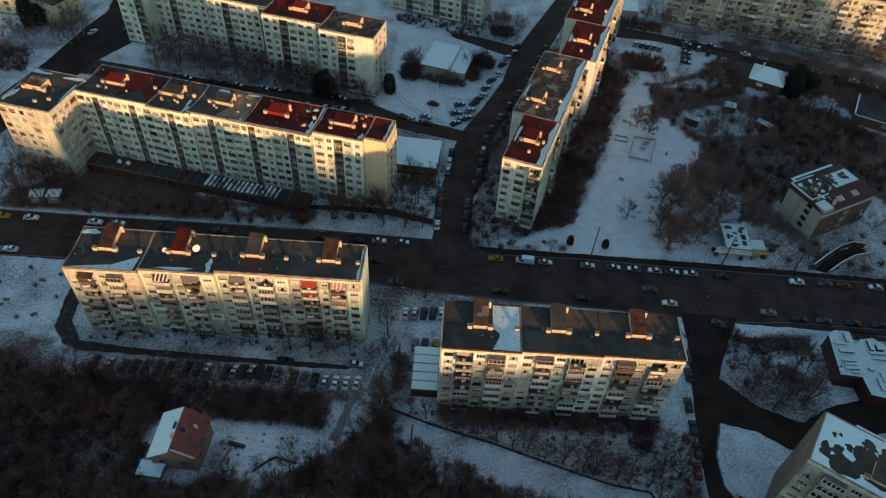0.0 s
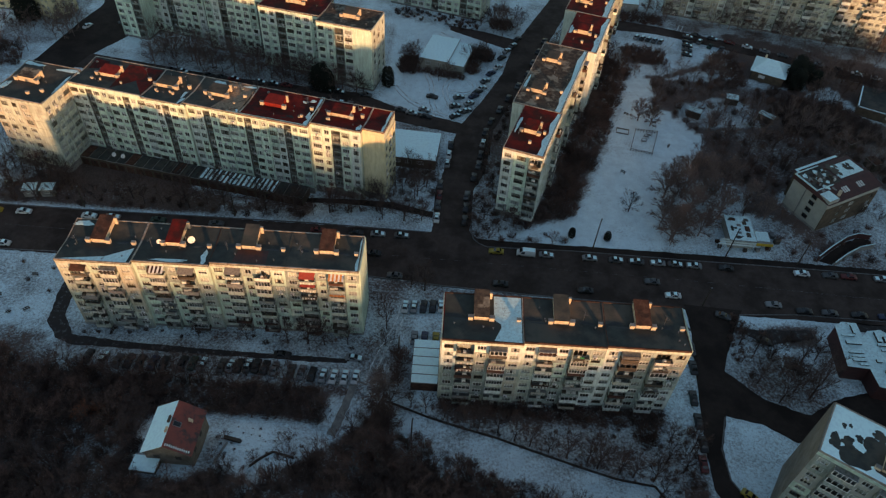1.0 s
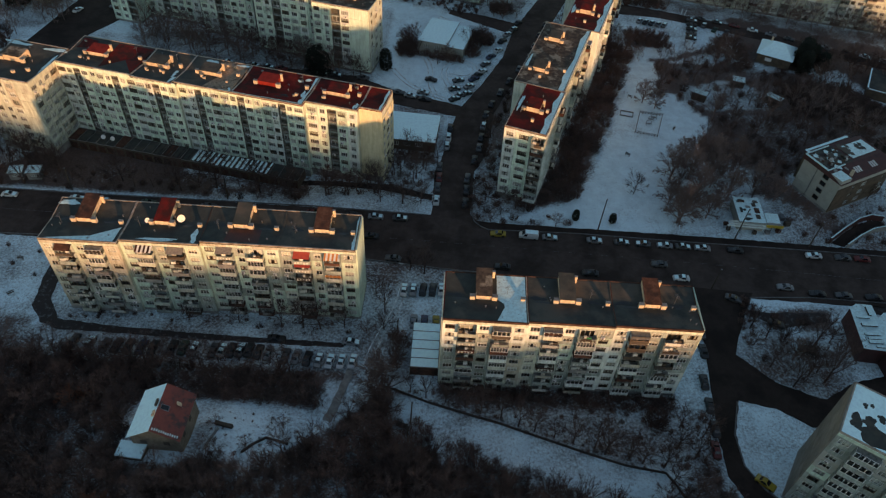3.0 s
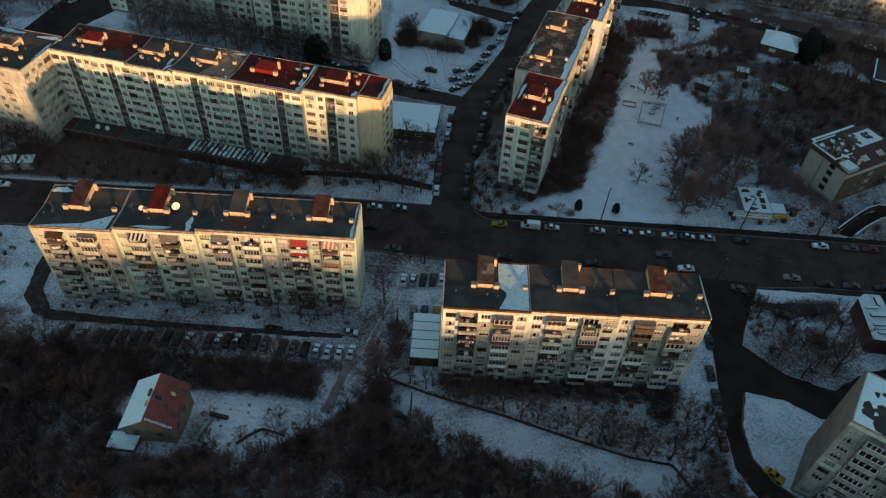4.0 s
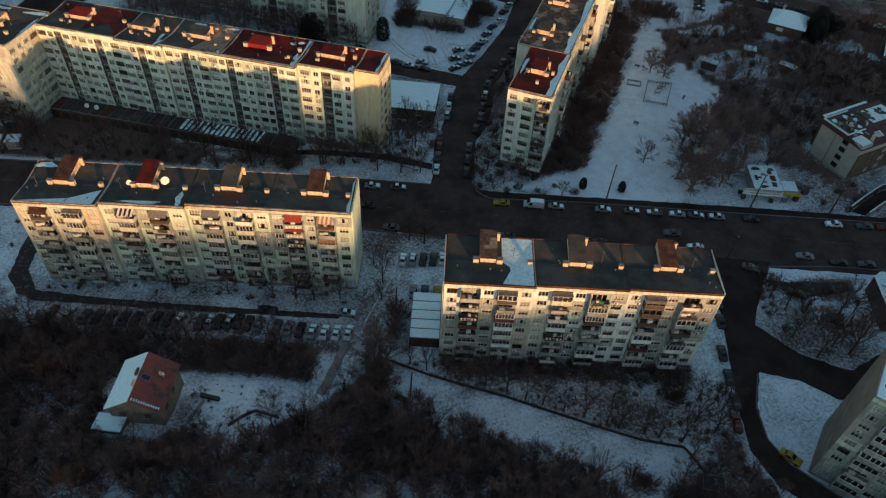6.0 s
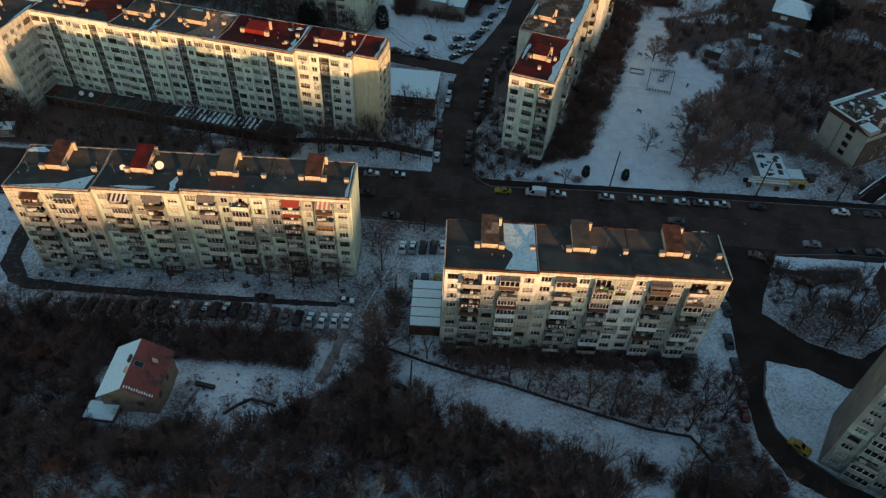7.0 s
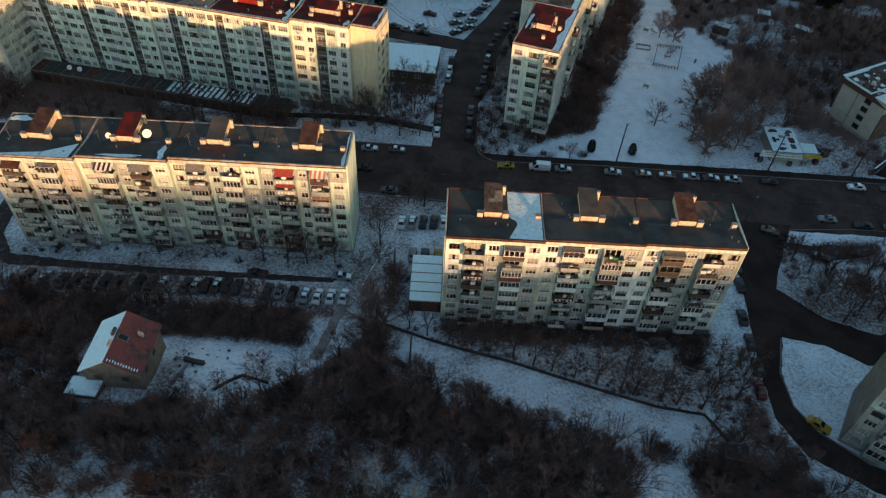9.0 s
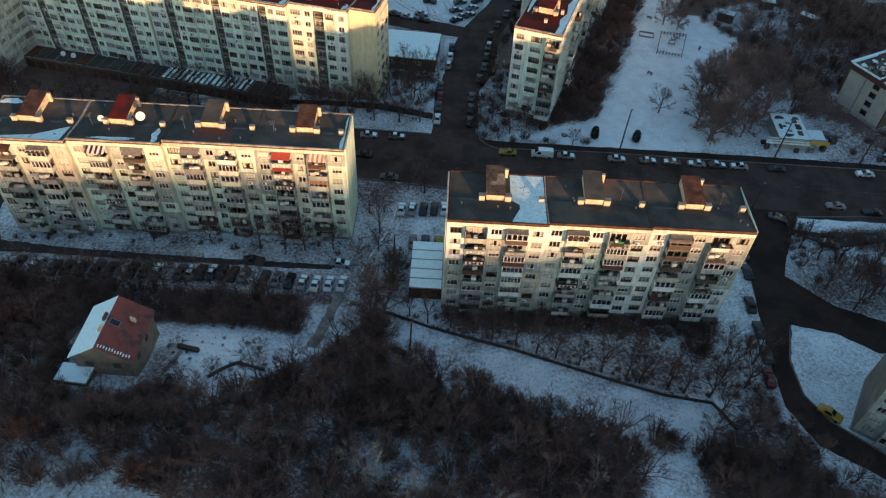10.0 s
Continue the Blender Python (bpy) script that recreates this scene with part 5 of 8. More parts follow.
hall = box_house("garage_hall", turned(-19.6, 168.9, -4), 14.2, 13.4, 3.4, OLD_WALL, SNOW_CLEAN, "low concrete hall with a snow-covered flat roof beside the street", "hall", [(2.5, 2.0), (6, 2.0), (9.5, 2.0)], doors=[(12.6, 1.1)])
hall = box_house("garage_hall", turned(-14.2, 224.8, -13.5), 10.2, 16.5, 4.0, VILLA_WALL, SNOW_CLEAN, "low grey hall with a snow-covered roof on the car park", "hall", [(3, 2.0), (7, 2.0)])
annex = box_house("garage_hall", turned(-4.0, 222.4, -13.5), 5.6, 15.5, 3.4, VILLA_WALL, SNOW_CLEAN, "lower snow-roofed annex beside the grey hall", "hall", [(3, 2.0)])

# garages in a row, with seamed roofs
for i in range(5):
    g = box_house("garage", turned(-6.7, 89.7 + i * 2.42, 0), 6.1, 2.3, 2.7 + 0.02 * i, RUST if i == 0 else CONCRETE, SNOW_CLEAN, "lock-up garage with a snow-covered roof beside the apartment block", "garage", lip=0.03)
    g["group"] = "lock-up garages beside the block"
sg = random.Random(24)
for i in range(24):
    x0 = -70.6 + i * 2.88
    striped = 9 <= i <= 20
    g = box_house("garage", CROT @ Matrix.Translation((x0, -8.9 + 0.06 * i, 0)), 2.75, 5.3, 2.7 + 0.06 * (i % 3), OLD_WALL, BITUMEN if i % 5 else RUST,
                  "lock-up garage with a snow-striped dark roof before the long block" if striped else "lock-up garage with a dark wet roof before the long block", "garage", lip=0.0, doors=[(1.4, 2.2)])
    g["group"] = "lock-up garages before the long block"
    zr = 3.02 + 0.06 * (i % 3)
    for k in range(2 if striped else 0):
        xa, ya, yb = 0.25 + 1.4 * k, sg.uniform(0.1, 0.5), sg.uniform(4.6, 5.2)
        half = sg.uniform(0.55, 0.85) if i > 12 else sg.uniform(0.15, 0.4)
        cut = sg.uniform(0.35, 0.75) if sg.random() < 0.4 else 1.0
        sm = MB()
        sm.box(xa, ya, zr - 0.1, xa + half, ya + (yb - ya) * cut, zr + 0.03)
        if cut < 1:
            sm.box(xa + half * 0.3, ya + (yb - ya) * (cut + 0.1), zr - 0.1, xa + half, yb, zr + 0.03)
        put("snow_strip", sm.mesh("snow_strip", [SNOW_CLEAN if i > 12 else SLUSH]), g)
    if i in (3, 4):
        put("satellite_dish", dish_mesh(0.65), g, Matrix.Translation((1.2, 2.4, 3.75)) @ pose(0, 0, 0, -30, 0, 15))


def gable_house(m, w, d, h, rise, wall, left_roof, right_roof, label):
    """A house with its gable to the front; the ridge runs back."""
    t = thing("house", m, label, "house")
    front = MB()
    n = len(front.v)
    for y in (0, 0.25):
        front.v += [(0, y, -1.0), (w, y, -1.0), (w, y, h), (w / 2, y, h + rise), (0, y, h)]
    front.f += [(0, 1, 2, 3, 4), (9, 8, 7, 6, 5)] + [((i + 1) % 5, i, 5 + i, 5 + (i + 1) % 5) for i in range(5)]
    front.m += [0] * 7
    put("gable_wall", front.mesh("gable_wall", [wall]), t)
    put("gable_wall", front.mesh("gable_wall", [wall]), t, Matrix.Translation((0, d - 0.25, 0)))
    for x in (0, w - 0.25):
        sw = MB()
        sw.box(x, 0.252, -1.0, x + 0.25, d - 0.252, h)
        put("wall", sw.mesh("wall", [wall]), t)
    for s, mt in ((-1, left_roof), (1, right_roof)):
        rf = MB()
        o = 0.55
        xe, ze = (-o, h - o * rise / (w / 2)) if s < 0 else (w + o, h - o * rise / (w / 2))
        xr, zr = w / 2, h + rise
        rf.hexa([(xe, -o, ze), (xr, -o, zr), (xr, d + o, zr), (xe, d + o, ze)] if s < 0 else [(xr, -o, zr), (xe, -o, ze), (xe, d + o, ze), (xr, d + o, zr)],
                [(xe, -o, ze + 0.2), (xr, -o, zr + 0.2), (xr, d + o, zr + 0.2), (xe, d + o, ze + 0.2)] if s < 0 else [(xr, -o, zr + 0.2), (xe, -o, ze + 0.2), (xe, d + o, ze + 0.2), (xr, d + o, zr + 0.2)])
        r = put("roof_slope", rf.mesh("roof_slope", [mt]), t)
    return t


hm = Matrix.Translation((-55.9, 64.6, 7.3)) @ pose(0, 0, 0, 0, 0, -1.2) @ Matrix.Diagonal((0.85, 0.85, 0.85, 1))
house = gable_house(hm, 10.6, 10.7, 5.65, 3.4, HOUSE_WALL, SNOW_CLEAN, TILE_RED, "detached house, one roof slope snowy and the other red")


def on_slope(x):
    """Height of the house's roof over its plan, in its own measure."""
    return 5.65 + 3.4 * (1 - abs(x - 5.3) / 5.3) + 0.22


def roof_box(parent, name, x, y, w, d, up, mt, cap=None):
    mb = MB()
    z0, z1 = on_slope(x - w / 2), on_slope(x + w / 2)
    mb.hexa([(x - w / 2, y - d / 2, z0 - 0.15), (x + w / 2, y - d / 2, z1 - 0.15), (x + w / 2, y + d / 2, z1 - 0.15), (x - w / 2, y + d / 2, z0 - 0.15)],
            [(x - w / 2, y - d / 2, z0 + up), (x + w / 2, y - d / 2, z1 + up), (x + w / 2, y + d / 2, z1 + up), (x - w / 2, y + d / 2, z0 + up)])
    return put(name, mb.mesh(name, [mt]), parent)


roof_box(house, "skylight", 6.6, 5.6, 1.6, 1.3, 0.10, METAL)
roof_box(house, "skylight_glass", 6.6, 5.6, 1.35, 1.05, 0.125, CAR_GLASS)
roof_box(house, "chimney", 8.9, 7.4, 0.8, 0.45, 0.9, CHIMNEY)
roof_box(house, "chimney", 4.7, 6.3, 0.5, 1.5, 0.7, DARK_WOOD)
roof_box(house, "chimney", 4.9, 3.6, 0.5, 1.2, 0.6, CHIMNEY)
for k in range(12):
    roof_box(house, "snow_guard", 5.8 + k * 0.42, 0.1 + 0.06 * (k % 3), 0.13, 0.55, 0.08, SNOW_CLEAN)
for x in (2.6, 7.6):
    wm = MB()
    wm.box(x - 0.7, -0.06, 2.6, x + 0.7, -0.004, 3.9)
    put("shutter", wm.mesh("shutter", [DARK_WOOD]), house)
for y in (2.5, 6.5):
    wm = MB()
    wm.box(10.604, y - 0.6, 2.6, 10.66, y + 0.6, 3.9)
    put("shutter", wm.mesh("shutter", [DARK_WOOD]), house)
box_house("garden_shed", Matrix.Translation((-58.4, 62.1, 7.7)) @ pose(0, 0, 0, 0, 0, -4), 4.8, 3.0, 1.2, OLD_WALL, SNOW_CLEAN, "lean-to with a snow-covered roof before the house", "shed", lip=0.2)

# villa with a mansard roof and a gravelled, snow-patched flat top
VM = Matrix.Translation((96.2, 159.2, 2.2)) @ pose(0, 0, 0, 0, 0, -60.8)
villa = thing("villa", VM, "three-storey grey villa with a dark mansard roof carrying snow", "villa")
core(villa, 0, 12.3, 0.0, 21, 10.6, sidewall=VILLA_WALL)
facade(villa, Matrix.Identity(4), [(4.7, "P"), (3.8, "P"), (3.8, "P")], 3, 240, [VILLA_WALL], attic=False, base=1.2)
vb = MB()
vb.box(0, 0.0, 9.0, 12.3, 0.25, 10.3)
put("wall_band", vb.mesh("wall_band", [VILLA_WALL]), villa)
# Brown walls on this side: the shade of trees and balconies is in the colour.
end_wall(villa, 12.55, 0.3, 20.7, 3, 241, True, [(4, "P"), (3, "W2"), (4, "W3"), (3, "P"), (4, "W2")], [OLD_WALL], attic=False)
for z in (1.9, 4.3, 6.7, 8.9):
    wm = MB()
    wm.grid([6.9, 7.02, 7.8, 8.6, 8.72], [z, z + 0.12, z + 1.28, z + 1.4], lambda i, k: k != 1 or i in (0, 3), -0.05, -0.003)
    win = put("window", wm.mesh("window", [FRAME_DARK]), villa)
    gm = MB()
    gm.box(7.03, -0.03, z + 0.13, 8.59, -0.004, z + 1.27)
    put("pane", gm.mesh("pane", [CAR_GLASS]), win)
dp = MB()
dp.tube((4.7, -0.08, 0.2), (4.7, -0.08, 10.3), 0.09, 0.09, 6)
put("downpipe", dp.mesh("downpipe", [METAL]), villa)
ms = MB()
ms.hexa([(-0.4, -0.4, 10.4), (12.8, -0.4, 10.4), (12.8, 21.4, 10.4), (-0.4, 21.4, 10.4)], [(-0.2, -0.25, 11.8), (7.8, -0.25, 11.8), (7.8, 20.4, 11.8), (-0.2, 20.4, 11.8)])
vr = put("mansard_roof", ms.mesh("mansard_roof", [DARK_RED]), villa)


def villa_roof(name, x0, y0, z0, x1, y1, z1, mt):
    mb = MB()
    mb.box(x0, y0, z0, x1, y1, z1)
    put(name, mb.mesh(name, [mt]), vr)


villa_roof("terrace", 0.2, 0.2, 11.804, 7.4, 9.4, 11.84, BITUMEN)
villa_roof("snow_layer", 1.4, 10.4, 11.804, 6.6, 19.4, 11.93, ROOF_SNOW)
for x0, y0, x1, y1 in ((-0.25, -0.3, 7.8, -0.05), (-0.25, -0.04, 0.0, 8.4), (7.55, -0.04, 7.8, 6.0)):
    villa_roof("parapet", x0, y0, 11.7, x1, y1, 12.1, ROOF_SNOW)
villa_roof("balcony", 8.6, -0.2, 10.5, 12.5, 3.6, 11.5, VILLA_WALL)
villa_roof("snow_layer", 8.8, 0.0, 11.504, 12.3, 3.4, 11.58, ROOF_SNOW)
villa_roof("flue", 10.6, 4.8, 10.8, 11.3, 5.4, 12.6, CHIMNEY)
rg = random.Random(300)
for k, (x, y, s) in enumerate(((1.6, 1.6, 0.9), (2.2, 3.6, 1.0), (1.4, 5.6, 0.8), (3.6, 1.8, 0.9), (4.4, 4.0, 0.9), (6.6, 2.0, 1.3), (7.6, 3.4, 1.0), (8.2, 1.6, 0.8), (6.2, 5.6, 0.7), (5.2, 6.8, 0.7), (3.2, 7.2, 0.9), (9.0, 5.0, 0.6), (2.0, 8.2, 0.7))):
    roof_patch(vr, blob(x, y, s, s * 0.75, 310 + k, 14), lambda a, b: 11.86, (SNOW_CLEAN, SLUSH, SNOW_CLEAN, CONCRETE)[k % 4], "snow_patch", 0.06)
for k in range(20):
    x, y, s = rg.uniform(0.6, 6.4), rg.uniform(0.9, 8.6), rg.uniform(0.3, 0.7)
    villa_roof("roof_clutter", x, y, 11.8, x + s, y + s * rg.uniform(0.6, 1.8), 11.9 + rg.uniform(0.2, 0.8), rg.choice((CONCRETE, DARK_WOOD, FRAME, RUST)))
for k, (x, y, s) in enumerate(((1.6, 10.8, 1.3), (3.4, 11.2, 1.6), (4.8, 11.6, 1.0), (1.8, 12.8, 0.9), (3.4, 15.6, 1.2), (4.4, 16.6, 1.0), (2.8, 17.0, 0.8))):
    roof_patch(vr, blob(x, y, s, s * 0.7, 340 + k, 14), lambda a, b: 11.94, BITUMEN, "bare_patch", 0.05)
for y in (7.6, 13.5):
    for k in range(3):
        wm = MB()
        q = [(9.2, y + k * 0.8), (10.9, y + k * 0.8), (10.9, y + k * 0.8 + 0.5), (9.2, y + k * 0.8 + 0.5)]
        slope = lambda x: 11.8 - 1.4 * (x - 7.8) / 5.0
        wm.hexa([(x, b, slope(x) - 0.1) for x, b in q], [(x, b, slope(x) + 0.12) for x, b in q])
        put("skylight", wm.mesh("skylight", [FRAME]), vr)
sw = MB()
sw.box(-3.0, 4.0, -0.5, -0.42, 20.0, 9.4)
put("side_wing", sw.mesh("side_wing", [OLD_WALL]), villa)
for name, x0, y0, z0, x1, y1, z1, mt in (("roof", -3.3, 3.7, 9.404, -0.42, 20.3, 9.7, DARK_RED), ("snow_layer", -3.25, 3.8, 9.704, -2.5, 20.2, 9.82, SNOW_CLEAN), ("snow_layer", -2.4, 3.8, 9.704, -0.5, 4.6, 9.82, SNOW_CLEAN)):
    sw = MB()
    sw.box(x0, y0, z0, x1, y1, z1)
    put(name, sw.mesh(name, [mt]), villa)
box_house("garden_shed", turned(116, 163, 29), 3.2, 5.0, 2.6, CONCRETE, SNOW_CLEAN, "small shed with a snow-patched roof behind the villa", "shed", lip=0.1)

# low red hall
RED_PLAN = [(94.6, 111.5), (93.6, 99.8), (98.6, 99.4), (99.0, 94.6), (104.0, 93.6), (128.0, 97.0), (128.0, 108.0), (107.8, 109.1), (105.4, 111.2), (102.0, 110.6), (100.2, 108.8), (100.1, 112.8), (96.5, 113.0)]
RED_PLAN = [(x * 1.009, y * 1.009) for x, y in RED_PLAN]
hall = thing("red_hall", Matrix.Identity(4), "low dark-red hall with a snow-covered flat roof full of ducts", "hall")
rb = MB()
rb.prism(RED_PLAN, -0.2, 4.1)
put("wall", rb.mesh("wall", [DARK_RED]), hall)
rb = MB()
rb.prism(RED_PLAN, 4.104, 4.6)
rr = put("roof", rb.mesh("roof", [DARK_RED]), hall)
rb = MB()
cx = sum(p[0] for p in RED_PLAN) / len(RED_PLAN)
cy = sum(p[1] for p in RED_PLAN) / len(RED_PLAN)
rb.prism(RED_PLAN, 4.604, 4.72)
put("snow_layer", rb.mesh("snow_layer", [ROOF_SNOW]), rr)
for k, (x, y, w, d, hh) in enumerate(((97.2, 106.6, 3.6, 0.9, 0.5), (96.8, 103.8, 3.4, 0.5, 0.4), (96.9, 101.6, 3.2, 0.7, 0.4), (97.6, 100.4, 2.0, 0.4, 0.3), (103.6, 108.6, 0.9, 3.0, 0.7), (102.2, 97.4, 0.9, 3.4, 0.4), (105.6, 108, 1.6, 1.6, 0.8), (109, 104, 2.4, 1.6, 0.8), (98.4, 110.6, 0.6, 2.6, 0.6), (96.6, 108.8, 3.0, 0.5, 0.3), (97.0, 102.7, 3.0, 0.4, 0.3), (104.6, 106.4, 3.6, 0.5, 0.4), (105.0, 104.8, 3.6, 0.5, 0.4), (101.4, 101.6, 1.2, 0.8, 0.5), (103.4, 99.6, 0.6, 2.6, 0.4))):
    mb = MB()
    x, y = x * 1.009, y * 1.009
    mb.box(x - w / 2, y - d / 2, 4.65, x + w / 2, y + d / 2, 4.72 + hh, 1)
    mb.box(x - w / 2 - 0.1, y - d / 2 - 0.1, 4.724 + hh, x + w / 2 + 0.1, y + d / 2 + 0.1, 4.82 + hh, 0)
    put("roof_duct", mb.mesh("roof_duct", [ROOF_SNOW, DARK_STONE]), rr)
box_house("garden_shed", turned(92, 84.0, -33), 12, 5, 2.8, CONCRETE, SNOW_CLEAN, "low shed with a bluish snow-covered roof behind the tall block", "shed", lip=0.1)

# kiosk at the street
kiosk = box_house("kiosk", turned(77.6, 142.6, -2), 6.8, 9.6, 2.9, VILLA_WALL, ROOF_SNOW, "white street kiosk with a snow-patched flat roof and a yellow fascia", "kiosk", [(1.6, 1.6), (4.0, 1.6)], lip=0.3)


def kiosk_box(name, x0, y0, z0, x1, y1, z1, mt, label=""):
    mb = MB()
    mb.box(x0, y0, z0, x1, y1, z1)
    put(name, mb.mesh(name, [mt]), kiosk, label=label)


# slatted awnings before it, a canopy with the yellow board beside it
for k in range(3):
    kiosk_box("awning", -3.4 + 0.4 * k, -1.6 + 0.75 * k, 2.3 + 0.15 * k, 6.9, -1.05 + 0.75 * k, 2.4 + 0.15 * k, WHITE_WALL)
kiosk_box("canopy", 7.2, -0.6, 2.55, 11.2, 4.6, 2.7, CONCRETE)
kiosk_box("snow_layer", 7.4, 0.6, 2.704, 11.0, 4.4, 2.78, ROOF_SNOW)
kiosk_box("fascia", 6.9, -0.86, 2.2, 11.4, -0.62, 3.0, YELLOW, "yellow fascia board")
for x in (-3.0, 0.4, 3.6, 6.7, 8.6, 11.0):
    kiosk_box("post", x, -1.5 if x < 7 else -0.55, 0, x + 0.14, -1.36 if x < 7 else -0.41, 2.29 if x < 7 else 2.54, METAL)
for k, (x, y, w, d, mt) in enumerate(((4.6, 1.2, 1.2, 1.7, DARK_WOOD), (4.7, 3.6, 1.3, 1.9, RUST), (4.4, 6.2, 1.0, 1.2, DARK_WOOD), (2.6, 5.4, 1.2, 0.9, CONCRETE), (1.0, 7.6, 1.6, 0.7, RUST), (0.8, 3.4, 0.6, 1.8, BITUMEN), (2.6, 2.4, 0.8, 0.8, METAL))):
    kiosk_box("roof_hatch", x, y, 3.16, x + w, y + d, 3.26 + 0.08 * (k % 3), mt)
for k, (x, y, s) in enumerate(((1.6, 8.2, 1.2), (2.4, 1.0, 1.1), (5.6, 8.2, 1.0), (2.0, 4.6, 0.7))):
    roof_patch(kiosk, blob(x, y, s, s * 0.5, 360 + k, 14), lambda a, b: 3.18, BITUMEN, "bare_patch", 0.05)
for x, y, turn in ((-119.8, 144.6, 12), (-115.2, 145.2, 8)):
    stall = box_house("market_stall", turned(x, y, turn), 3.4, 3.0, 2.2, CONCRETE, SNOW_CLEAN, "small closed street stall with a snow-covered roof", "stall", [(1.7, 1.6)], lip=0.3)
    stall["group"] = "street stalls"
# crates, pallets and bins beside the kiosk
kg = random.Random(66)
for k, (x, y, w, d, h, mt, nm) in enumerate(((75.2, 142.4, 1.0, 1.2, 1.0, DARK_WOOD, "crate"), (75.0, 144.2, 1.1, 0.9, 0.7, RUST, "crate"), (82.0, 141.2, 0.9, 0.8, 0.9, DARK_WOOD, "crate"), (85.6, 141.6, 1.0, 0.9, 0.8, CONCRETE, "crate"), (88.6, 142.4, 1.2, 1.0, 1.1, RUST, "crate"), (91.4, 144.6, 1.5, 1.1, 1.2, DARK_WOOD, "crate"), (90.6, 147.0, 1.2, 1.8, 1.0, METAL, "crate"))):
    t = thing(nm, turned(x, y, kg.uniform(-15, 15)), "dark wooden crate standing in the snow by the kiosk" if mt is DARK_WOOD else "worn metal crate standing in the snow by the kiosk", "crate", "crates by the kiosk")
    bx = MB()
    bx.box(-w / 2, -d / 2, 0, w / 2, d / 2, h)
    put("box", bx.mesh("box", [mt]), t)
    for j in range(3):
        ld = MB()
        ld.box(-w / 2 - 0.03, -d / 2 + j * d / 3 + 0.03, h + 0.004, w / 2 + 0.03, -d / 2 + (j + 1) * d / 3 - 0.03, h + 0.05)
        put("lid_board", ld.mesh("lid_board", [mt]), t)

box_house("garage_hall", turned(63.6, 277.5, -4), 8.0, 9.0, 3.0, VILLA_WALL, SNOW_CLEAN, "small pale garage with a snow-covered roof by the far street", "garage", [(2.5, 1.4)], lip=0.2)
# hip-roofed house and neighbours
hip = thing("bungalow", turned(105.2, 231.3, -25.5, 0), "bungalow with a snow-covered hipped roof among dark trees", "house")
mb = MB()
mb.box(0.6, 0.6, -0.3, 11.9, 11.2, 3.4)
put("wall", mb.mesh("wall", [OLD_WALL]), hip)
mb = MB()
mb.v += [(0, 0, 3.4), (12.5, 0, 3.4), (12.5, 11.8, 3.4), (0, 11.8, 3.4), (4.6, 5.9, 6.6), (7.9, 5.9, 6.6)]
mb.f += [(3, 2, 1, 0), (0, 1, 5, 4), (1, 2, 5), (2, 3, 4, 5), (3, 0, 4)]
mb.m += [0] * 5
put("roof", mb.mesh("roof", [SNOW_CLEAN]), hip)
mb = MB()
mb.box(3.0, 7.4, 4.8, 3.7, 8.1, 6.9)
put("chimney", mb.mesh("chimney", [CHIMNEY]), hip)
mb = MB()
mb.box(3.4, 0.53, 1.2, 5.6, 0.596, 2.4)
put("window", mb.mesh("window", [FRAME]), hip)
bung = box_house("bungalow", turned(137.4, 212.0, -26), 18, 14.6, 2.9, OLD_WALL, BITUMEN, "low brown house with a dark flat roof edged by snow", "house", [(10, 1.4)], lip=0.3)
for x0, y0, x1, y1 in ((-0.2, 0.5, 0.2, 14.6), (0.4, -0.2, 17.6, 0.1)):
    mb = MB()
    mb.box(x0, y0, 3.174, x1, y1, 3.23)
    put("snow_edge", mb.mesh("snow_edge", [SNOW_CLEAN]), bung)
for x, y, w, turn in ((-185, 248.5, 16.5, -6), (-162.2, 245.9, 11, -28)):
    vm = turned(x, y, turn, 0)
    t = thing("town_house", vm, "three-storey ochre town house under a dark roof", "house")
    core(t, 0, w, 0, 11, 9.6, sidewall=YELLOW_WALL)
    facade(t, Matrix.Identity(4), fit_bays([(3, "W3"), (3, "W2"), (3, "W3"), (3, "W2")], w), 3, int(x), [YELLOW_WALL], far=True, attic=False)
    end_wall(t, w + 0.25, 0.3, 10.7, 3, int(y), True, [(3, "W2"), (3, "W2"), (3, "W2")], [YELLOW_WALL], attic=False)
    mb = MB()
    mb.hexa([(-0.6, -0.6, 8.8), (w + 0.6, -0.6, 8.8), (w + 0.6, 11.6, 8.8), (-0.6, 11.6, 8.8)], [(4, 5, 12), (w - 4, 5, 12), (w - 4, 6, 12), (4, 6, 12)])
    put("roof", mb.mesh("roof", [BITUMEN]), t)
# sheds in the gardens
for k, (x, y, w, d) in enumerate(((92.5, 212.6, 4, 3.2), (77.6, 205.0, 4.6, 2.6), (100.4, 202.6, 5, 2.4), (122, 192, 6, 4), (128, 181, 4, 3))):
    box_house("garden_shed", turned(x, y, -14 - 14 * k), w, d, 2.4, DARK_WOOD, ROOF_SNOW if k < 3 else RUST, "small wooden garden shed among bare trees", "shed", lip=0.15)


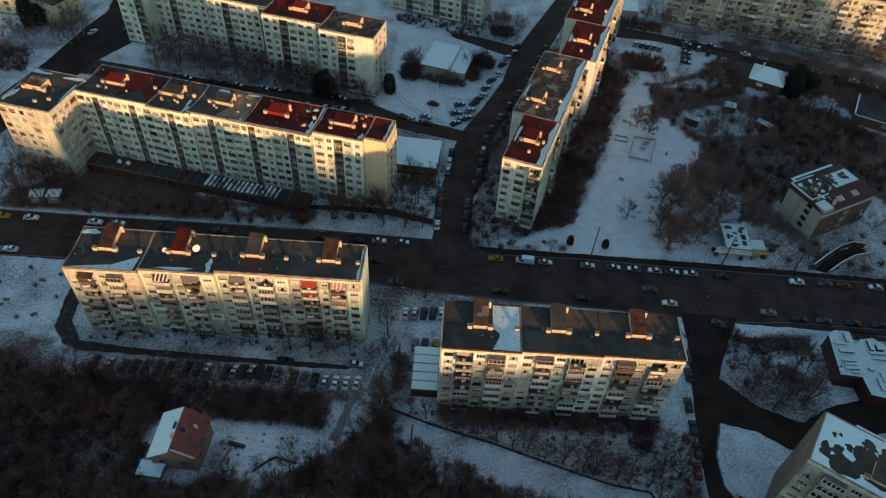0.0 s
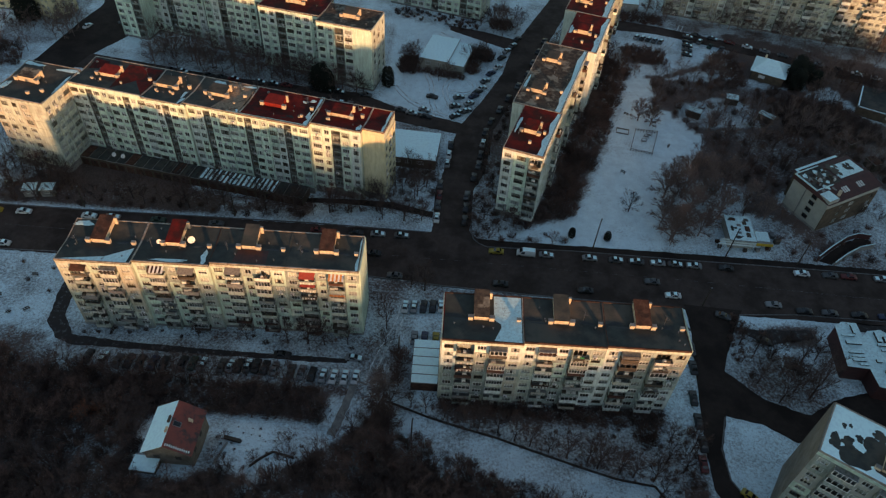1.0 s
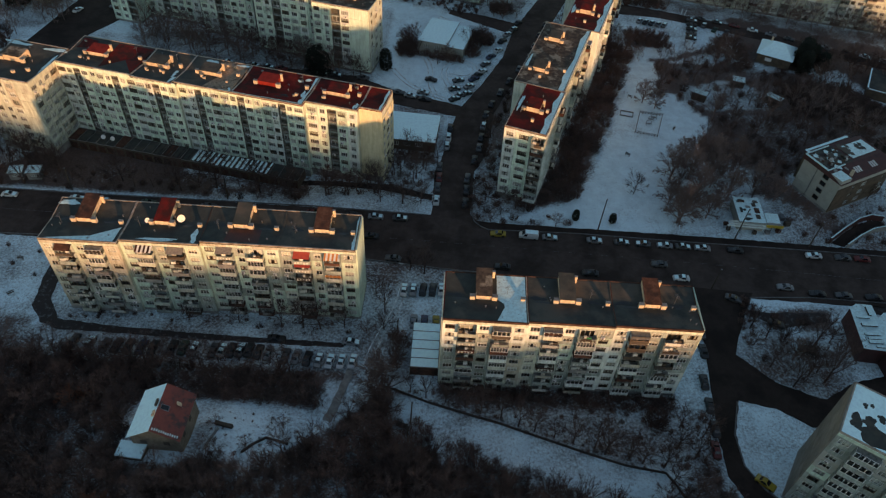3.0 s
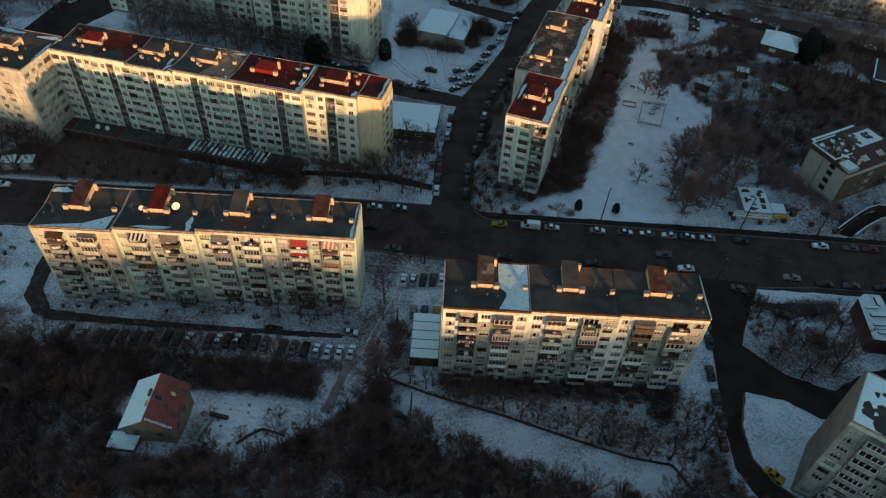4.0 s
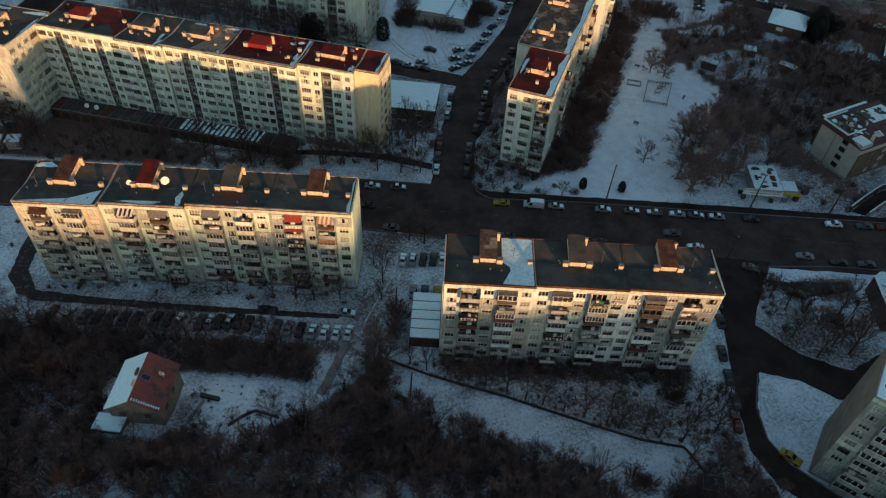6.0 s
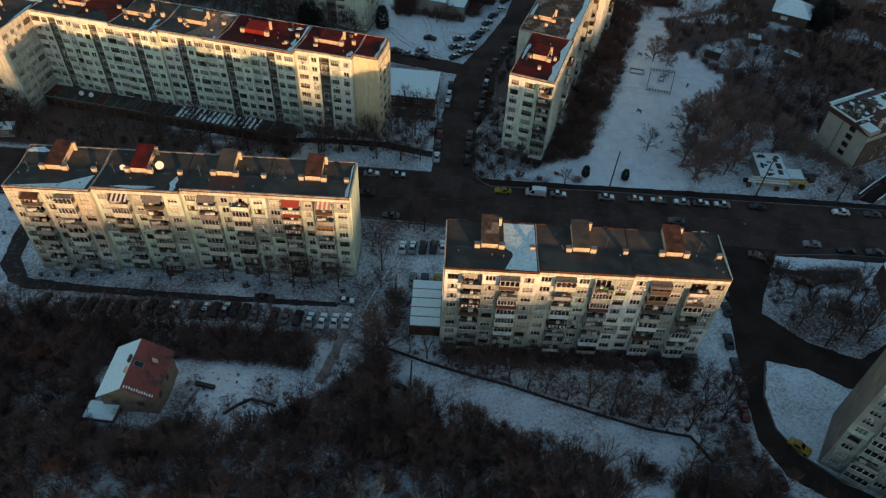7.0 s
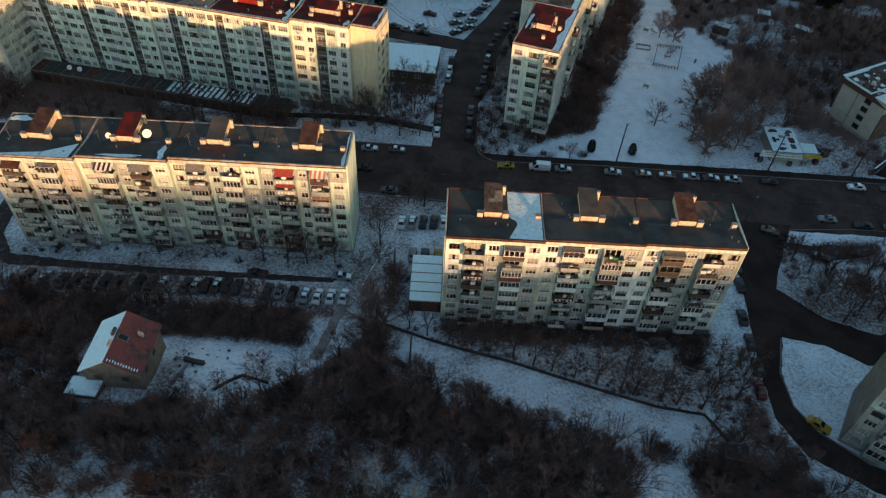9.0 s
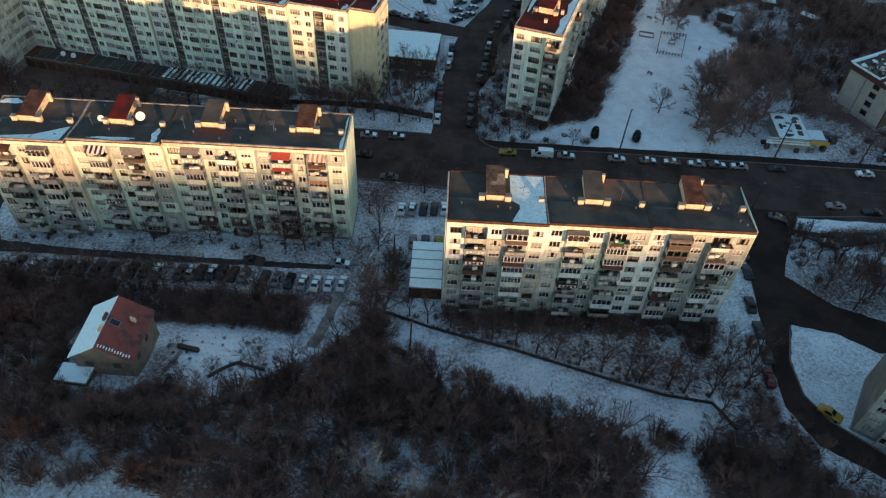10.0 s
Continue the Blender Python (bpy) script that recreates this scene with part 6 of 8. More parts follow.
# ---------- walls, fences, poles, play area ----------
def low_wall(name, line, width, high, mt, label, category, cap=None):
    line = densify(line, 3.0)
    mb = MB()
    top = [hz(x, y) + high for x, y in line]
    side = []
    for i in range(len(line)):
        (x0, y0), (x1, y1) = line[max(0, i - 1)], line[min(len(line) - 1, i + 1)]
        d = math.hypot(x1 - x0, y1 - y0)
        side.append((-(y1 - y0) / d * width / 2, (x1 - x0) / d * width / 2))
    for i, ((x, y), (nx, ny)) in enumerate(zip(line, side)):
        mb.v += [(x - nx, y - ny, top[i] - high - 0.4), (x + nx, y + ny, top[i] - high - 0.4), (x + nx, y + ny, top[i]), (x - nx, y - ny, top[i])]
    n = len(line)
    for i in range(n - 1):
        a, b = 4 * i, 4 * i + 4
        mb.f += [(a, b, b + 3, a + 3), (a + 1, a + 2, b + 2, b + 1), (a + 3, b + 3, b + 2, a + 2)]
        mb.m += [0, 0, 1 if cap else 0]
    e = 4 * (n - 1)
    mb.f += [(0, 3, 2, 1), (e, e + 1, e + 2, e + 3)]
    mb.m += [0, 0]
    return tagged(put(name, mb.mesh(name, [mt] + ([cap] if cap else []))), label, category)


low_wall("retaining_wall", [(-12.5, 86.2), (-9.5, 85.4), (-2.4, 82.8), (5.6, 80.6), (12.4, 78.9), (19.2, 76.7), (30.3, 73.2), (38.0, 71.0), (45.8, 69.9), (47.3, 67.4), (48.5, 64.6)], 0.22, 0.5, DARK_STONE, "dark retaining wall between the gardens and the snowy strip", "wall")
box_house("garden_shed", turned(46.9, 60.9, -10), 3.5, 2.6, 1.2, DARK_WOOD, SLUSH, "low slush-roofed shed at the end of the retaining wall", "shed", lip=0.15)
# Stand-in for a long dark object in the yard, its nature unknown.
low_wall("timber_beam", [(-43.4, 72.0), (-41.6, 71.5), (-39.8, 71.1)], 0.7, 0.7, DARK_WOOD, "long low dark block lying in the snowy yard", "timber")
low_wall("garden_wall", [(-43.4, 65.0), (-42.9, 68.0), (-42.4, 70.6)], 0.3, 0.5, CONCRETE, "low kerb wall beside the yard path", "wall")
low_wall("garden_wall", [(-36.4, 65.2), (-34.8, 67.6), (-33.0, 69.6), (-28.8, 69.2)], 0.3, 0.5, DARK_STONE, "dark low terrace wall across the snowy yard", "wall")
low_wall("garden_wall", [(-8.6, 77.2), (-6.2, 76.4), (-6.0, 74.6)], 0.4, 1.3, DARK_WOOD, "dark corner of a low garden wall in snow", "wall")
low_wall("ramp_wall", [(101.5, 139.5), (106, 143.0), (110.5, 146.0), (114, 147.3), (117.5, 147.0)], 0.35, 1.6, DARK_RED, "curved ramp wall, dark red inside and snow-capped", "wall", ROOF_SNOW)
ribbon("ramp", [(101.9, 139.2), (106.3, 142.6), (110.7, 145.6), (114, 146.9), (117.5, 146.6)], [(105.2, 138.1), (109.7, 141.5), (113.8, 143.8), (116, 144.4), (118, 144.8)], 0.05, ASPHALT, "dark asphalt ramp between two curved walls", "ramp", 10)
low_wall("ramp_wall", [(105.5, 137.8), (110, 141.2), (114, 143.4), (118, 144.4)], 0.35, 1.5, CONCRETE, "curved concrete ramp wall capped with snow", "wall", ROOF_SNOW)
ribbon("footpath", [(-20.0, 92), (-22.6, 80), (-23.6, 76.5)], [(-18.4, 92), (-20.8, 80), (-21.8, 76.5)], 0.05, CONCRETE, "narrow grey concrete path through the snow", "path", 10)
ribbon("footpath", [(-44, 151.5), (-31, 152.2), (-17, 152.0), (-5, 149.0)], [(-44, 149.8), (-31, 150.4), (-17, 149.6), (-5, 146.8)], 0.05, ASPHALT, "trodden path between snowy lawns", "path", 20)
ribbon("lawn_path", [(-100, 122.4), (-60, 122.2), (-22, 121.4)], [(-100, 120.2), (-60, 119.6), (-22, 118.6)], 0.035, SLUSH, "trodden pavement beside the street", "path", 20)
ribbon("lawn_path", [(3, 119.4), (20, 118.6), (52, 117.4)], [(3, 116.4), (20, 113.0), (52, 110)], 0.035, SLUSH, "trodden pavement behind the block", "path", 20)
ribbon("lawn_path", [(100, 117.9), (126, 117.4)], [(100, 115.2), (126, 115.2)], 0.03, SLUSH, "dark pavement edge beside the street", "path", 16)
ribbon("lawn_path", [(72, 114.4), (78, 113.4), (92, 114.6)], [(76, 111.6), (80, 109.0), (92, 112)], 0.036, SLUSH, "slushy asphalt yard entry", "path", 8)


def street_lamp(x, y, tall, arm=0.0, label="leaning dark steel street pole in the snow"):
    t = thing("street_lamp", turned(x, y, 0), label, "street lamp", "street lamps")
    mb = MB()
    mb.tube((0, 0, -0.2), (0.25, 0, tall), 0.19, 0.13, 8, 0, True)
    put("pole", mb.mesh("pole", [DARK_WOOD]), t)
    mb = MB()
    mb.box(0.1, -0.25 - arm, tall - 0.05, 0.5, 0.1, tall + 0.12)
    put("lamp_head", mb.mesh("lamp_head", [METAL]), t)


for x, y, tall in ((39.5, 138.2, 11.5), (76.3, 138.9, 10.5), (-10.4, 100.5, 5.5), (95.5, 137.4, 9.0), (-5.6, 77.6, 8.0), (-60, 142.4, 7.5), (-102, 142.2, 7.5), (9.5, 178, 7), (66, 120.4, 7)):
    street_lamp(x, y, tall)

play = thing("play_area", Matrix.Identity(4), "fenced sandpit with small play frames in the snow", "play area")
corners = [(56.1, 183.8), (62.7, 182.2), (66.3, 193.8), (59.2, 194.6)]
for i in range(4):
    (x0, y0), (x1, y1) = corners[i], corners[(i + 1) % 4]
    n = 8
    mb = MB()
    for z in (0.35, 0.75):
        mb.tube((x0, y0, z), (x1, y1, z), 0.07, 0.07, 4)
    put("rail", mb.mesh("rail", [CONCRETE]), play)
    for k in range(n):
        x, y = x0 + (x1 - x0) * k / n, y0 + (y1 - y0) * k / n
        mb = MB()
        mb.box(x - 0.07, y - 0.07, -0.2, x + 0.07, y + 0.07, 0.95)
        put("post", mb.mesh("post", [DARK_WOOD]), play)
for x, y in ((61.0, 188.5), (63.2, 192.0), (62.2, 191.0)):
    mb = MB()
    for dx in (-0.8, 0.8):
        mb.tube((x + dx, y - 0.5, 0), (x + dx, y, 1.5), 0.06, 0.06, 4)
        mb.tube((x + dx, y + 0.5, 0), (x + dx, y, 1.5), 0.06, 0.06, 4)
    mb.tube((x - 0.8, y, 1.5), (x + 0.8, y, 1.5), 0.06, 0.06, 4)
    mb.box(x - 0.6, y - 0.3, 0.4, x + 0.6, y + 0.3, 0.5)
    put("climbing_frame", mb.mesh("climbing_frame", [METAL]), play)
sand = thing("sandpit", turned(52.5, 192.8, -12), "small empty sandpit framed by pale boards", "sandpit")
for x0, y0, x1, y1 in ((0, 0, 4.2, 0.2), (0, 2.6, 4.2, 2.8), (0, 0.2, 0.2, 2.6), (4.0, 0.2, 4.2, 2.6)):
    mb = MB()
    mb.box(x0, y0, -0.2, x1, y1, 0.3)
    put("board", mb.mesh("board", [CONCRETE]), sand)


def bench(x, y, rz):
    t = thing("bench", turned(x, y, rz), "dark wooden park bench in the snow", "bench", "park benches")
    for y0, z0, z1 in ((0, 0.42, 0.48), (0.2, 0.42, 0.48), (0.42, 0.55, 0.85)):
        mb = MB()
        mb.box(-0.8, y0, z0, 0.8, y0 + (0.16 if z1 < 0.6 else 0.05), z1)
        put("slat", mb.mesh("slat", [DARK_WOOD]), t)
    for xx in (-0.6, 0.6):
        mb = MB()
        mb.box(xx - 0.05, 0, -0.1, xx + 0.05, 0.4, 0.42)
        put("leg", mb.mesh("leg", [CONCRETE]), t)


for x, y, rz in ((66, 199, 20), (57, 203, -30), (-104, 116, 0), (-110, 109, 0), (-101, 105, 40), (69, 187, 60), (72, 181, 10), (52, 172, -40)):
    bench(x, y, rz)


# ---------- tracks in the snow ----------
def tracks(line, gap=1.5, width=0.32):
    """The two ruts of a car's wheels along a line."""
    for _ in range(3):
        line = [line[0]] + [(x0 + (x1 - x0) * t, y0 + (y1 - y0) * t) for (x0, y0), (x1, y1) in zip(line, line[1:]) for t in (0.25, 0.75)] + [line[-1]]
    for s in (-gap / 2, gap / 2):
        left, right = [], []
        for i, (x, y) in enumerate(line):
            (x0, y0), (x1, y1) = line[max(0, i - 1)], line[min(len(line) - 1, i + 1)]
            d = math.hypot(x1 - x0, y1 - y0)
            nx, ny = -(y1 - y0) / d, (x1 - x0) / d
            left.append((x + nx * (s + width / 2), y + ny * (s + width / 2)))
            right.append((x + nx * (s - width / 2), y + ny * (s - width / 2)))
        ribbon("tyre_track", left, right, 0.012, TRACK, "dark tyre track pressed into the snow", "track", max(8, len(line) // 2), 0.1, 0.2)


tracks([(0.5, 197), (-3, 204), (-5, 212), (-3, 218), (2, 220), (6, 217), (6, 212), (2, 209), (-3, 211)])
tracks([(-6, 196), (-9, 204), (-9, 214), (-12, 222)])
tracks([(-1, 195), (-8, 198), (-16, 203), (-22, 212)])
tracks([(4, 222), (6, 232), (2, 242), (-8, 250)])
tracks([(88, 268), (84, 258), (78, 248), (74, 240)])
tracks([(-17, 88), (-15, 98), (-11, 108), (-10, 116)])

# ---------- trees and shrubs ----------
def branchy(seed, tall, trunk_r, limbs, wide, fork, twig, fine=0.015, low=14):
    """A bare tree with a domed crown of fanning limbs: returns the trunk and the crown as two mesh builders."""
    rg = random.Random(seed)
    trunk, crown = MB(), MB()
    lean = Vector((rg.uniform(-0.07, 0.07), rg.uniform(-0.07, 0.07), 1)).normalized()
    mid, top = lean * tall * fork, lean * tall * (fork + 0.2)
    trunk.tube((0, 0, -0.5), mid, trunk_r, trunk_r * 0.8, 7)
    trunk.tube(mid, top, trunk_r * 0.8, trunk_r * 0.45, 6)

    def spike(p, d, length, r, sides):
        u = d.orthogonal().normalized()
        w = d.cross(u)
        n = len(crown.v)
        if sides == 3:
            u, w = u * r, w * r
            crown.v += [tuple(p + u), tuple(p - u * 0.5 + w * 0.87), tuple(p - u * 0.5 - w * 0.87), tuple(p + d * length)]
            crown.f += [(n, n + 1, n + 3), (n + 1, n + 2, n + 3), (n + 2, n, n + 3)]
            crown.m += [0, 0, 0]
        else:
            a = rg.uniform(0, 6.28)
            u = (u * math.cos(a) + w * math.sin(a)) * r
            crown.v += [tuple(p + u), tuple(p - u), tuple(p + d * length)]
            crown.f.append((n, n + 1, n + 2))
            crown.m.append(0)

    def side(d, much):
        return (d + Vector((rg.gauss(0, 1), rg.gauss(0, 1), rg.gauss(0.12, 0.8))) * much).normalized()

    def bough(p, d, length, r, level):
        """A bough in three bends, each thinner, with shoots along its outer part."""
        pts, q, e = [p], p, d
        for j in range(3 if level == 0 else 2):
            q = q + e * length / (3 if level == 0 else 2)
            pts.append(q)
            e = side(e, 0.13)
        for j in range(len(pts) - 1):
            f0, f1 = 1 - 0.75 * j / (len(pts) - 1), 1 - 0.75 * (j + 1) / (len(pts) - 1)
            crown.tube(pts[j], pts[j + 1], r * f0, r * f1, 4 if level == 0 else 3)
        k = len(pts) - 1
        for j in range((6, 5)[level]):
            t = rg.uniform(0.28, 1.0) * k
            i = min(int(t), k - 1)
            s = pts[i].lerp(pts[i + 1], t - i)
            dd = side((pts[i + 1] - pts[i]).normalized(), 0.42)
            rest = length * (1.0 - 0.55 * t / k)
            if level == 0:
                bough(s, dd, rest * rg.uniform(0.5, 0.75), max(r * 0.45, 0.03), 1)
            else:
                spike(s, dd, rest * 0.85, 0.026, 3)
                for _ in range(twig):
                    u = rg.uniform(0.15, 0.95)
                    spike(s + dd * rest * 0.85 * u, side(dd, 0.34), rest * rg.uniform(0.5, 0.9), fine, 1)
    for i in range(limbs):
        t = (i + 0.5) / limbs
        el = math.radians(low + (82 - low) * t ** 0.8 + rg.uniform(-6, 6))
        a = i * 2.4 + rg.uniform(-0.25, 0.25)
        reach = 1 / math.sqrt((math.cos(el) / wide) ** 2 + (math.sin(el) / (tall * (0.97 - fork))) ** 2)
        d = Vector((math.cos(a) * math.cos(el), math.sin(a) * math.cos(el), math.sin(el)))
        bough(mid.lerp(top, t), d, reach * rg.uniform(0.72, 0.92), trunk_r * 0.40, 0)
    return trunk, crown


KINDS, RAW = [], []
for i, (seed, tall, r, limbs, wide, fork, twig, mt) in enumerate((
        (1, 8.6, 0.22, 11, 5.0, 0.16, 10, BARK), (2, 10.2, 0.24, 11, 4.4, 0.2, 10, BARK), (3, 7.8, 0.18, 10, 4.0, 0.15, 10, BARK_WARM),
        (4, 11.0, 0.20, 9, 3.0, 0.25, 10, BARK), (5, 6.6, 0.16, 11, 4.4, 0.12, 10, BARK_WARM), (6, 9.5, 0.16, 9, 2.8, 0.25, 10, BIRCH))):
    tr, cr = branchy(seed, tall, r, limbs, wide, fork, twig - 5)
    lt, lc = branchy(seed + 50, tall, r, limbs - 2, wide, fork, twig - 7, 0.024)
    KINDS.append((tr.mesh("trunk", [mt]), cr.mesh("crown", [mt])))
    RAW.append((np.array(lt.v + lc.v), lt.f + [tuple(len(lt.v) + i for i in f) for f in lc.f], (BARK, BARK_WARM, BIRCH).index(mt)))
for seed, tall, r, limbs, wide, mt in ((11, 8.2, 0.19, 7, 2.8, BARK), (12, 9.0, 0.20, 8, 3.2, BARK), (13, 4.4, 0.12, 12, 2.6, BARK_RUSSET)):
    tr, cr = branchy(seed, tall, r, limbs, wide, 0.2, 3 if mt is BARK else 7, 0.020, 40 if mt is BARK else 10)
    KINDS.append((tr.mesh("trunk", [mt]), cr.mesh("crown", [mt])))
tr, cr = branchy(14, 8.8, 0.26, 15, 5.0, 0.14, 9, 0.022)
KINDS.append((tr.mesh("trunk", [BARK_GREY]), cr.mesh("crown", [BARK_GREY])))
SLIM = []
for seed in (21, 22):
    tr, cr = branchy(seed, 7.0, 0.10, 6, 2.0, 0.22, 4)
    SLIM.append((tr.mesh("trunk", [BARK]), cr.mesh("crown", [BARK])))


RAW_SHRUBS = []


def shrub_mesh(seed, mt, n=48, tall=2.2, wide=1.3):
    rg = random.Random(seed)
    mb = MB()
    for i in range(n):
        a, r = rg.uniform(0, 6.28), wide * math.sqrt(rg.random())
        p = Vector((math.cos(a) * r * 0.45, math.sin(a) * r * 0.45, -0.1))
        q = Vector((math.cos(a) * r, math.sin(a) * r, tall * rg.uniform(0.5, 1.0) * (1 - 0.3 * r / wide)))
        mb.tube(p, q, 0.035, 0.02, 3)
        for _ in range(6):
            s = p.lerp(q, rg.uniform(0.35, 1.0))
            e = s + Vector((rg.uniform(-1, 1), rg.uniform(-1, 1), rg.uniform(-0.2, 1.0))).normalized() * rg.uniform(0.3, 0.7)
            u = (e - s).orthogonal().normalized()
            a = rg.uniform(0, 6.28)
            u = (u * math.cos(a) + (e - s).normalized().cross(u) * math.sin(a)) * 0.034
            n = len(mb.v)
            mb.v += [tuple(s + u), tuple(s - u), tuple(e)]
            mb.f.append((n, n + 1, n + 2))
            mb.m.append(0)
    RAW_SHRUBS.append((np.array(mb.v), mb.f, (BARK, BARK_WARM).index(mt)))
    return mb.mesh("shrub", [mt])


SHRUBS = [shrub_mesh(31, BARK), shrub_mesh(32, BARK_WARM), shrub_mesh(33, BARK, 60, 2.8, 1.9), shrub_mesh(34, BARK_WARM, 55, 1.5, 1.6)]


def conifer_mesh(seed):
    rg = random.Random(seed)
    mb = MB()
    for i in range(1700):
        z = rg.uniform(0.2, 7.6)
        r = 2.3 * math.sqrt(max(0.02, 1 - ((z - 2.8) / 5.0) ** 2)) * math.sqrt(rg.uniform(0.3, 1)) * (0.8 + 0.4 * rg.random())
        a = rg.uniform(0, 6.28)
        p = Vector((math.cos(a) * r, math.sin(a) * r, z))
        s = rg.uniform(0.25, 0.5)
        u = Vector((math.cos(a), math.sin(a), -0.35)) * s
        w = Vector((-math.sin(a), math.cos(a), rg.uniform(-0.3, 0.3))) * s * 0.5
        mb.face([p - w, p + u, p + w, p - u * 0.4])
    return mb.mesh("crown", [NEEDLES])


CONIFER = conifer_mesh(41)
CONTRUNK = MB()
CONTRUNK.tube((0, 0, -0.3), (0, 0, 6.5), 0.16, 0.04, 7)
CONTRUNK = CONTRUNK.mesh("trunk", [BARK])
tg = random.Random(77)
LABELS = {0: "bare broad-crowned tree standing in snow", 1: "bare tall tree with a rounded crown", 2: "bare reddish-brown tree with dense twigs", 3: "bare upright tree with steep limbs",
          4: "low bare tree with a wide reddish crown", 5: "bare pale-barked tree among dark trunks",
          6: "bare young tree with steep fanning limbs by the wall", 7: "bare tree with steep fanning limbs in the snow", 8: "low tree with dense russet twigs", 9: "bare broad-crowned park tree with dense twigs"}


def tree(x, y, kind=None, size=1.0, group="bare trees"):
    kind = tg.choice((0, 0, 1, 1, 2, 3, 4)) if kind is None else kind
    t = thing("tree", turned(x, y, tg.uniform(0, 360)) @ Matrix.Diagonal((size, size, size * tg.uniform(0.9, 1.1), 1)), LABELS[kind], "tree", group)
    put("trunk", KINDS[kind][0], t)
    put("crown", KINDS[kind][1], t)


def sapling(x, y, size=1.0, group="slim bare trees"):
    k = tg.randrange(2)
    t = thing("tree", turned(x, y, tg.uniform(0, 360)) @ Matrix.Diagonal((size, size, size, 1)), "slim bare young tree with thin branches", "tree", group)
    put("trunk", SLIM[k][0], t)
    put("crown", SLIM[k][1], t)


def shrub(x, y, size=1.0, k=None):
    k = tg.randrange(4) if k is None else k
    ob = put("shrub", SHRUBS[k], None, turned(x, y, tg.uniform(0, 360)) @ Matrix.Diagonal((size, size, size * tg.uniform(0.8, 1.2), 1)))
    tagged(ob, "leafless twiggy shrub growing out of the snow" if k in (0, 2) else "leafless reddish shrub growing out of the snow", "shrub", "leafless shrubs")


class Thicket:
    """Many plants in one mesh."""

    def __init__(self):
        self.v, self.t, self.q, self.mt, self.mq, self.n, self.kept = [], [], [], [], [], 0, {}

    def add(self, raw, x, y, size, flat=1.0):
        v, f, mt = raw
        if id(f) not in self.kept:
            self.kept[id(f)] = [np.array([q for q in f if len(q) == k]).reshape(-1, k) for k in (3, 4)]
        tri, quad = self.kept[id(f)]
        a = tg.uniform(0, 6.28)
        c, s = math.cos(a) * size, math.sin(a) * size
        w = v @ np.array([[c, s, 0], [-s, c, 0], [0, 0, size * flat]]) + np.array([x, y, hz(x, y)])
        self.v.append(w)
        self.t.append(tri + self.n)
        self.q.append(quad + self.n)
        self.mt.append(np.full(len(tri), mt))
        self.mq.append(np.full(len(quad), mt))
        self.n += len(v)

    def tree(self, kinds, s0, s1):
        return lambda x, y: self.add(RAW[tg.choice(kinds)], x, y, tg.uniform(s0, s1), tg.uniform(0.9, 1.1))

    def shrub(self, s0, s1, kinds=(0, 1, 2, 3)):
        return lambda x, y: self.add(RAW_SHRUBS[tg.choice(kinds)], x, y, tg.uniform(s0, s1), tg.uniform(0.8, 1.2))

    def done(self, name, label, category, barks=(BARK, BARK_WARM, BIRCH)):
        v, t, q = np.concatenate(self.v), np.concatenate(self.t), np.concatenate(self.q)
        m = np.concatenate(self.mt + self.mq)
        me = bpy.data.meshes.new(name)
        me.vertices.add(len(v))
        me.vertices.foreach_set("co", v.astype(np.float32).ravel())
        me.loops.add(t.size + q.size)
        me.loops.foreach_set("vertex_index", np.concatenate([t.ravel(), q.ravel()]).astype(np.int32))
        me.polygons.add(len(t) + len(q))
        me.polygons.foreach_set("loop_start", np.concatenate([np.arange(0, t.size, 3), t.size + np.arange(0, q.size, 4)]).astype(np.int32))
        for mt in barks:
            me.materials.append(mt)
        me.polygons.foreach_set("material_index", m.astype(np.int32))
        me.update(calc_edges=True)
        me.validate()
        tagged(put(name, me), label, category, kind="stuff")


def conifer(x, y, size=1.0):
    t = thing("conifer", turned(x, y, tg.uniform(0, 360)) @ Matrix.Diagonal((size, size, size, 1)), "dark green conifer standing in the snow", "tree", "dark conifers")
    put("trunk", CONTRUNK, t)
    put("crown", CONIFER, t)


def scatter(poly, gap, fn, seed, tries=4000, most=400):
    """Places in a polygon, no two nearer than gap."""
    rg = random.Random(seed)
    xs, ys = [p[0] for p in poly], [p[1] for p in poly]
    got = []
    for _ in range(tries):
        x, y = rg.uniform(min(xs), max(xs)), rg.uniform(min(ys), max(ys))
        if inside(x, y, poly) and all((x - a) ** 2 + (y - b) ** 2 > gap * gap for a, b in got):
            got.append((x, y))
            fn(x, y)
            if len(got) >= most:
                break


def mixed(size0, size1, kinds=(0, 1, 2, 2, 3, 4), group="bare trees"):
    return lambda x, y: tree(x, y, tg.choice(kinds), tg.uniform(size0, size1), group)


woods, brush = Thicket(), Thicket()
big, small = woods.tree((0, 1, 2, 2, 3, 4), 0.62, 0.98), woods.tree((0, 2, 4), 0.5, 0.68)
scatter(WOODS_W, 4.0, lambda x, y: (small if x < -36 and y < 70 else big)(x, y), 1, 6000, 240)
scatter(WOODS_W, 2.4, brush.shrub(0.8, 1.5), 2, 6000, 240)
scatter([(44, 46), (41, 60), (46, 68), (55, 66), (60, 60), (70, 54), (80, 46)], 4.2, mixed(0.65, 0.95), 3, most=40)
scatter([(44, 46), (41, 60), (47, 64), (56, 62), (62, 54), (70, 46)], 3.4, brush.shrub(0.7, 1.3), 43, most=40)
scatter(WOODS_W, 3.6, brush.shrub(1.3, 2.2, (0, 1, 2)), 39, 6000, 150)
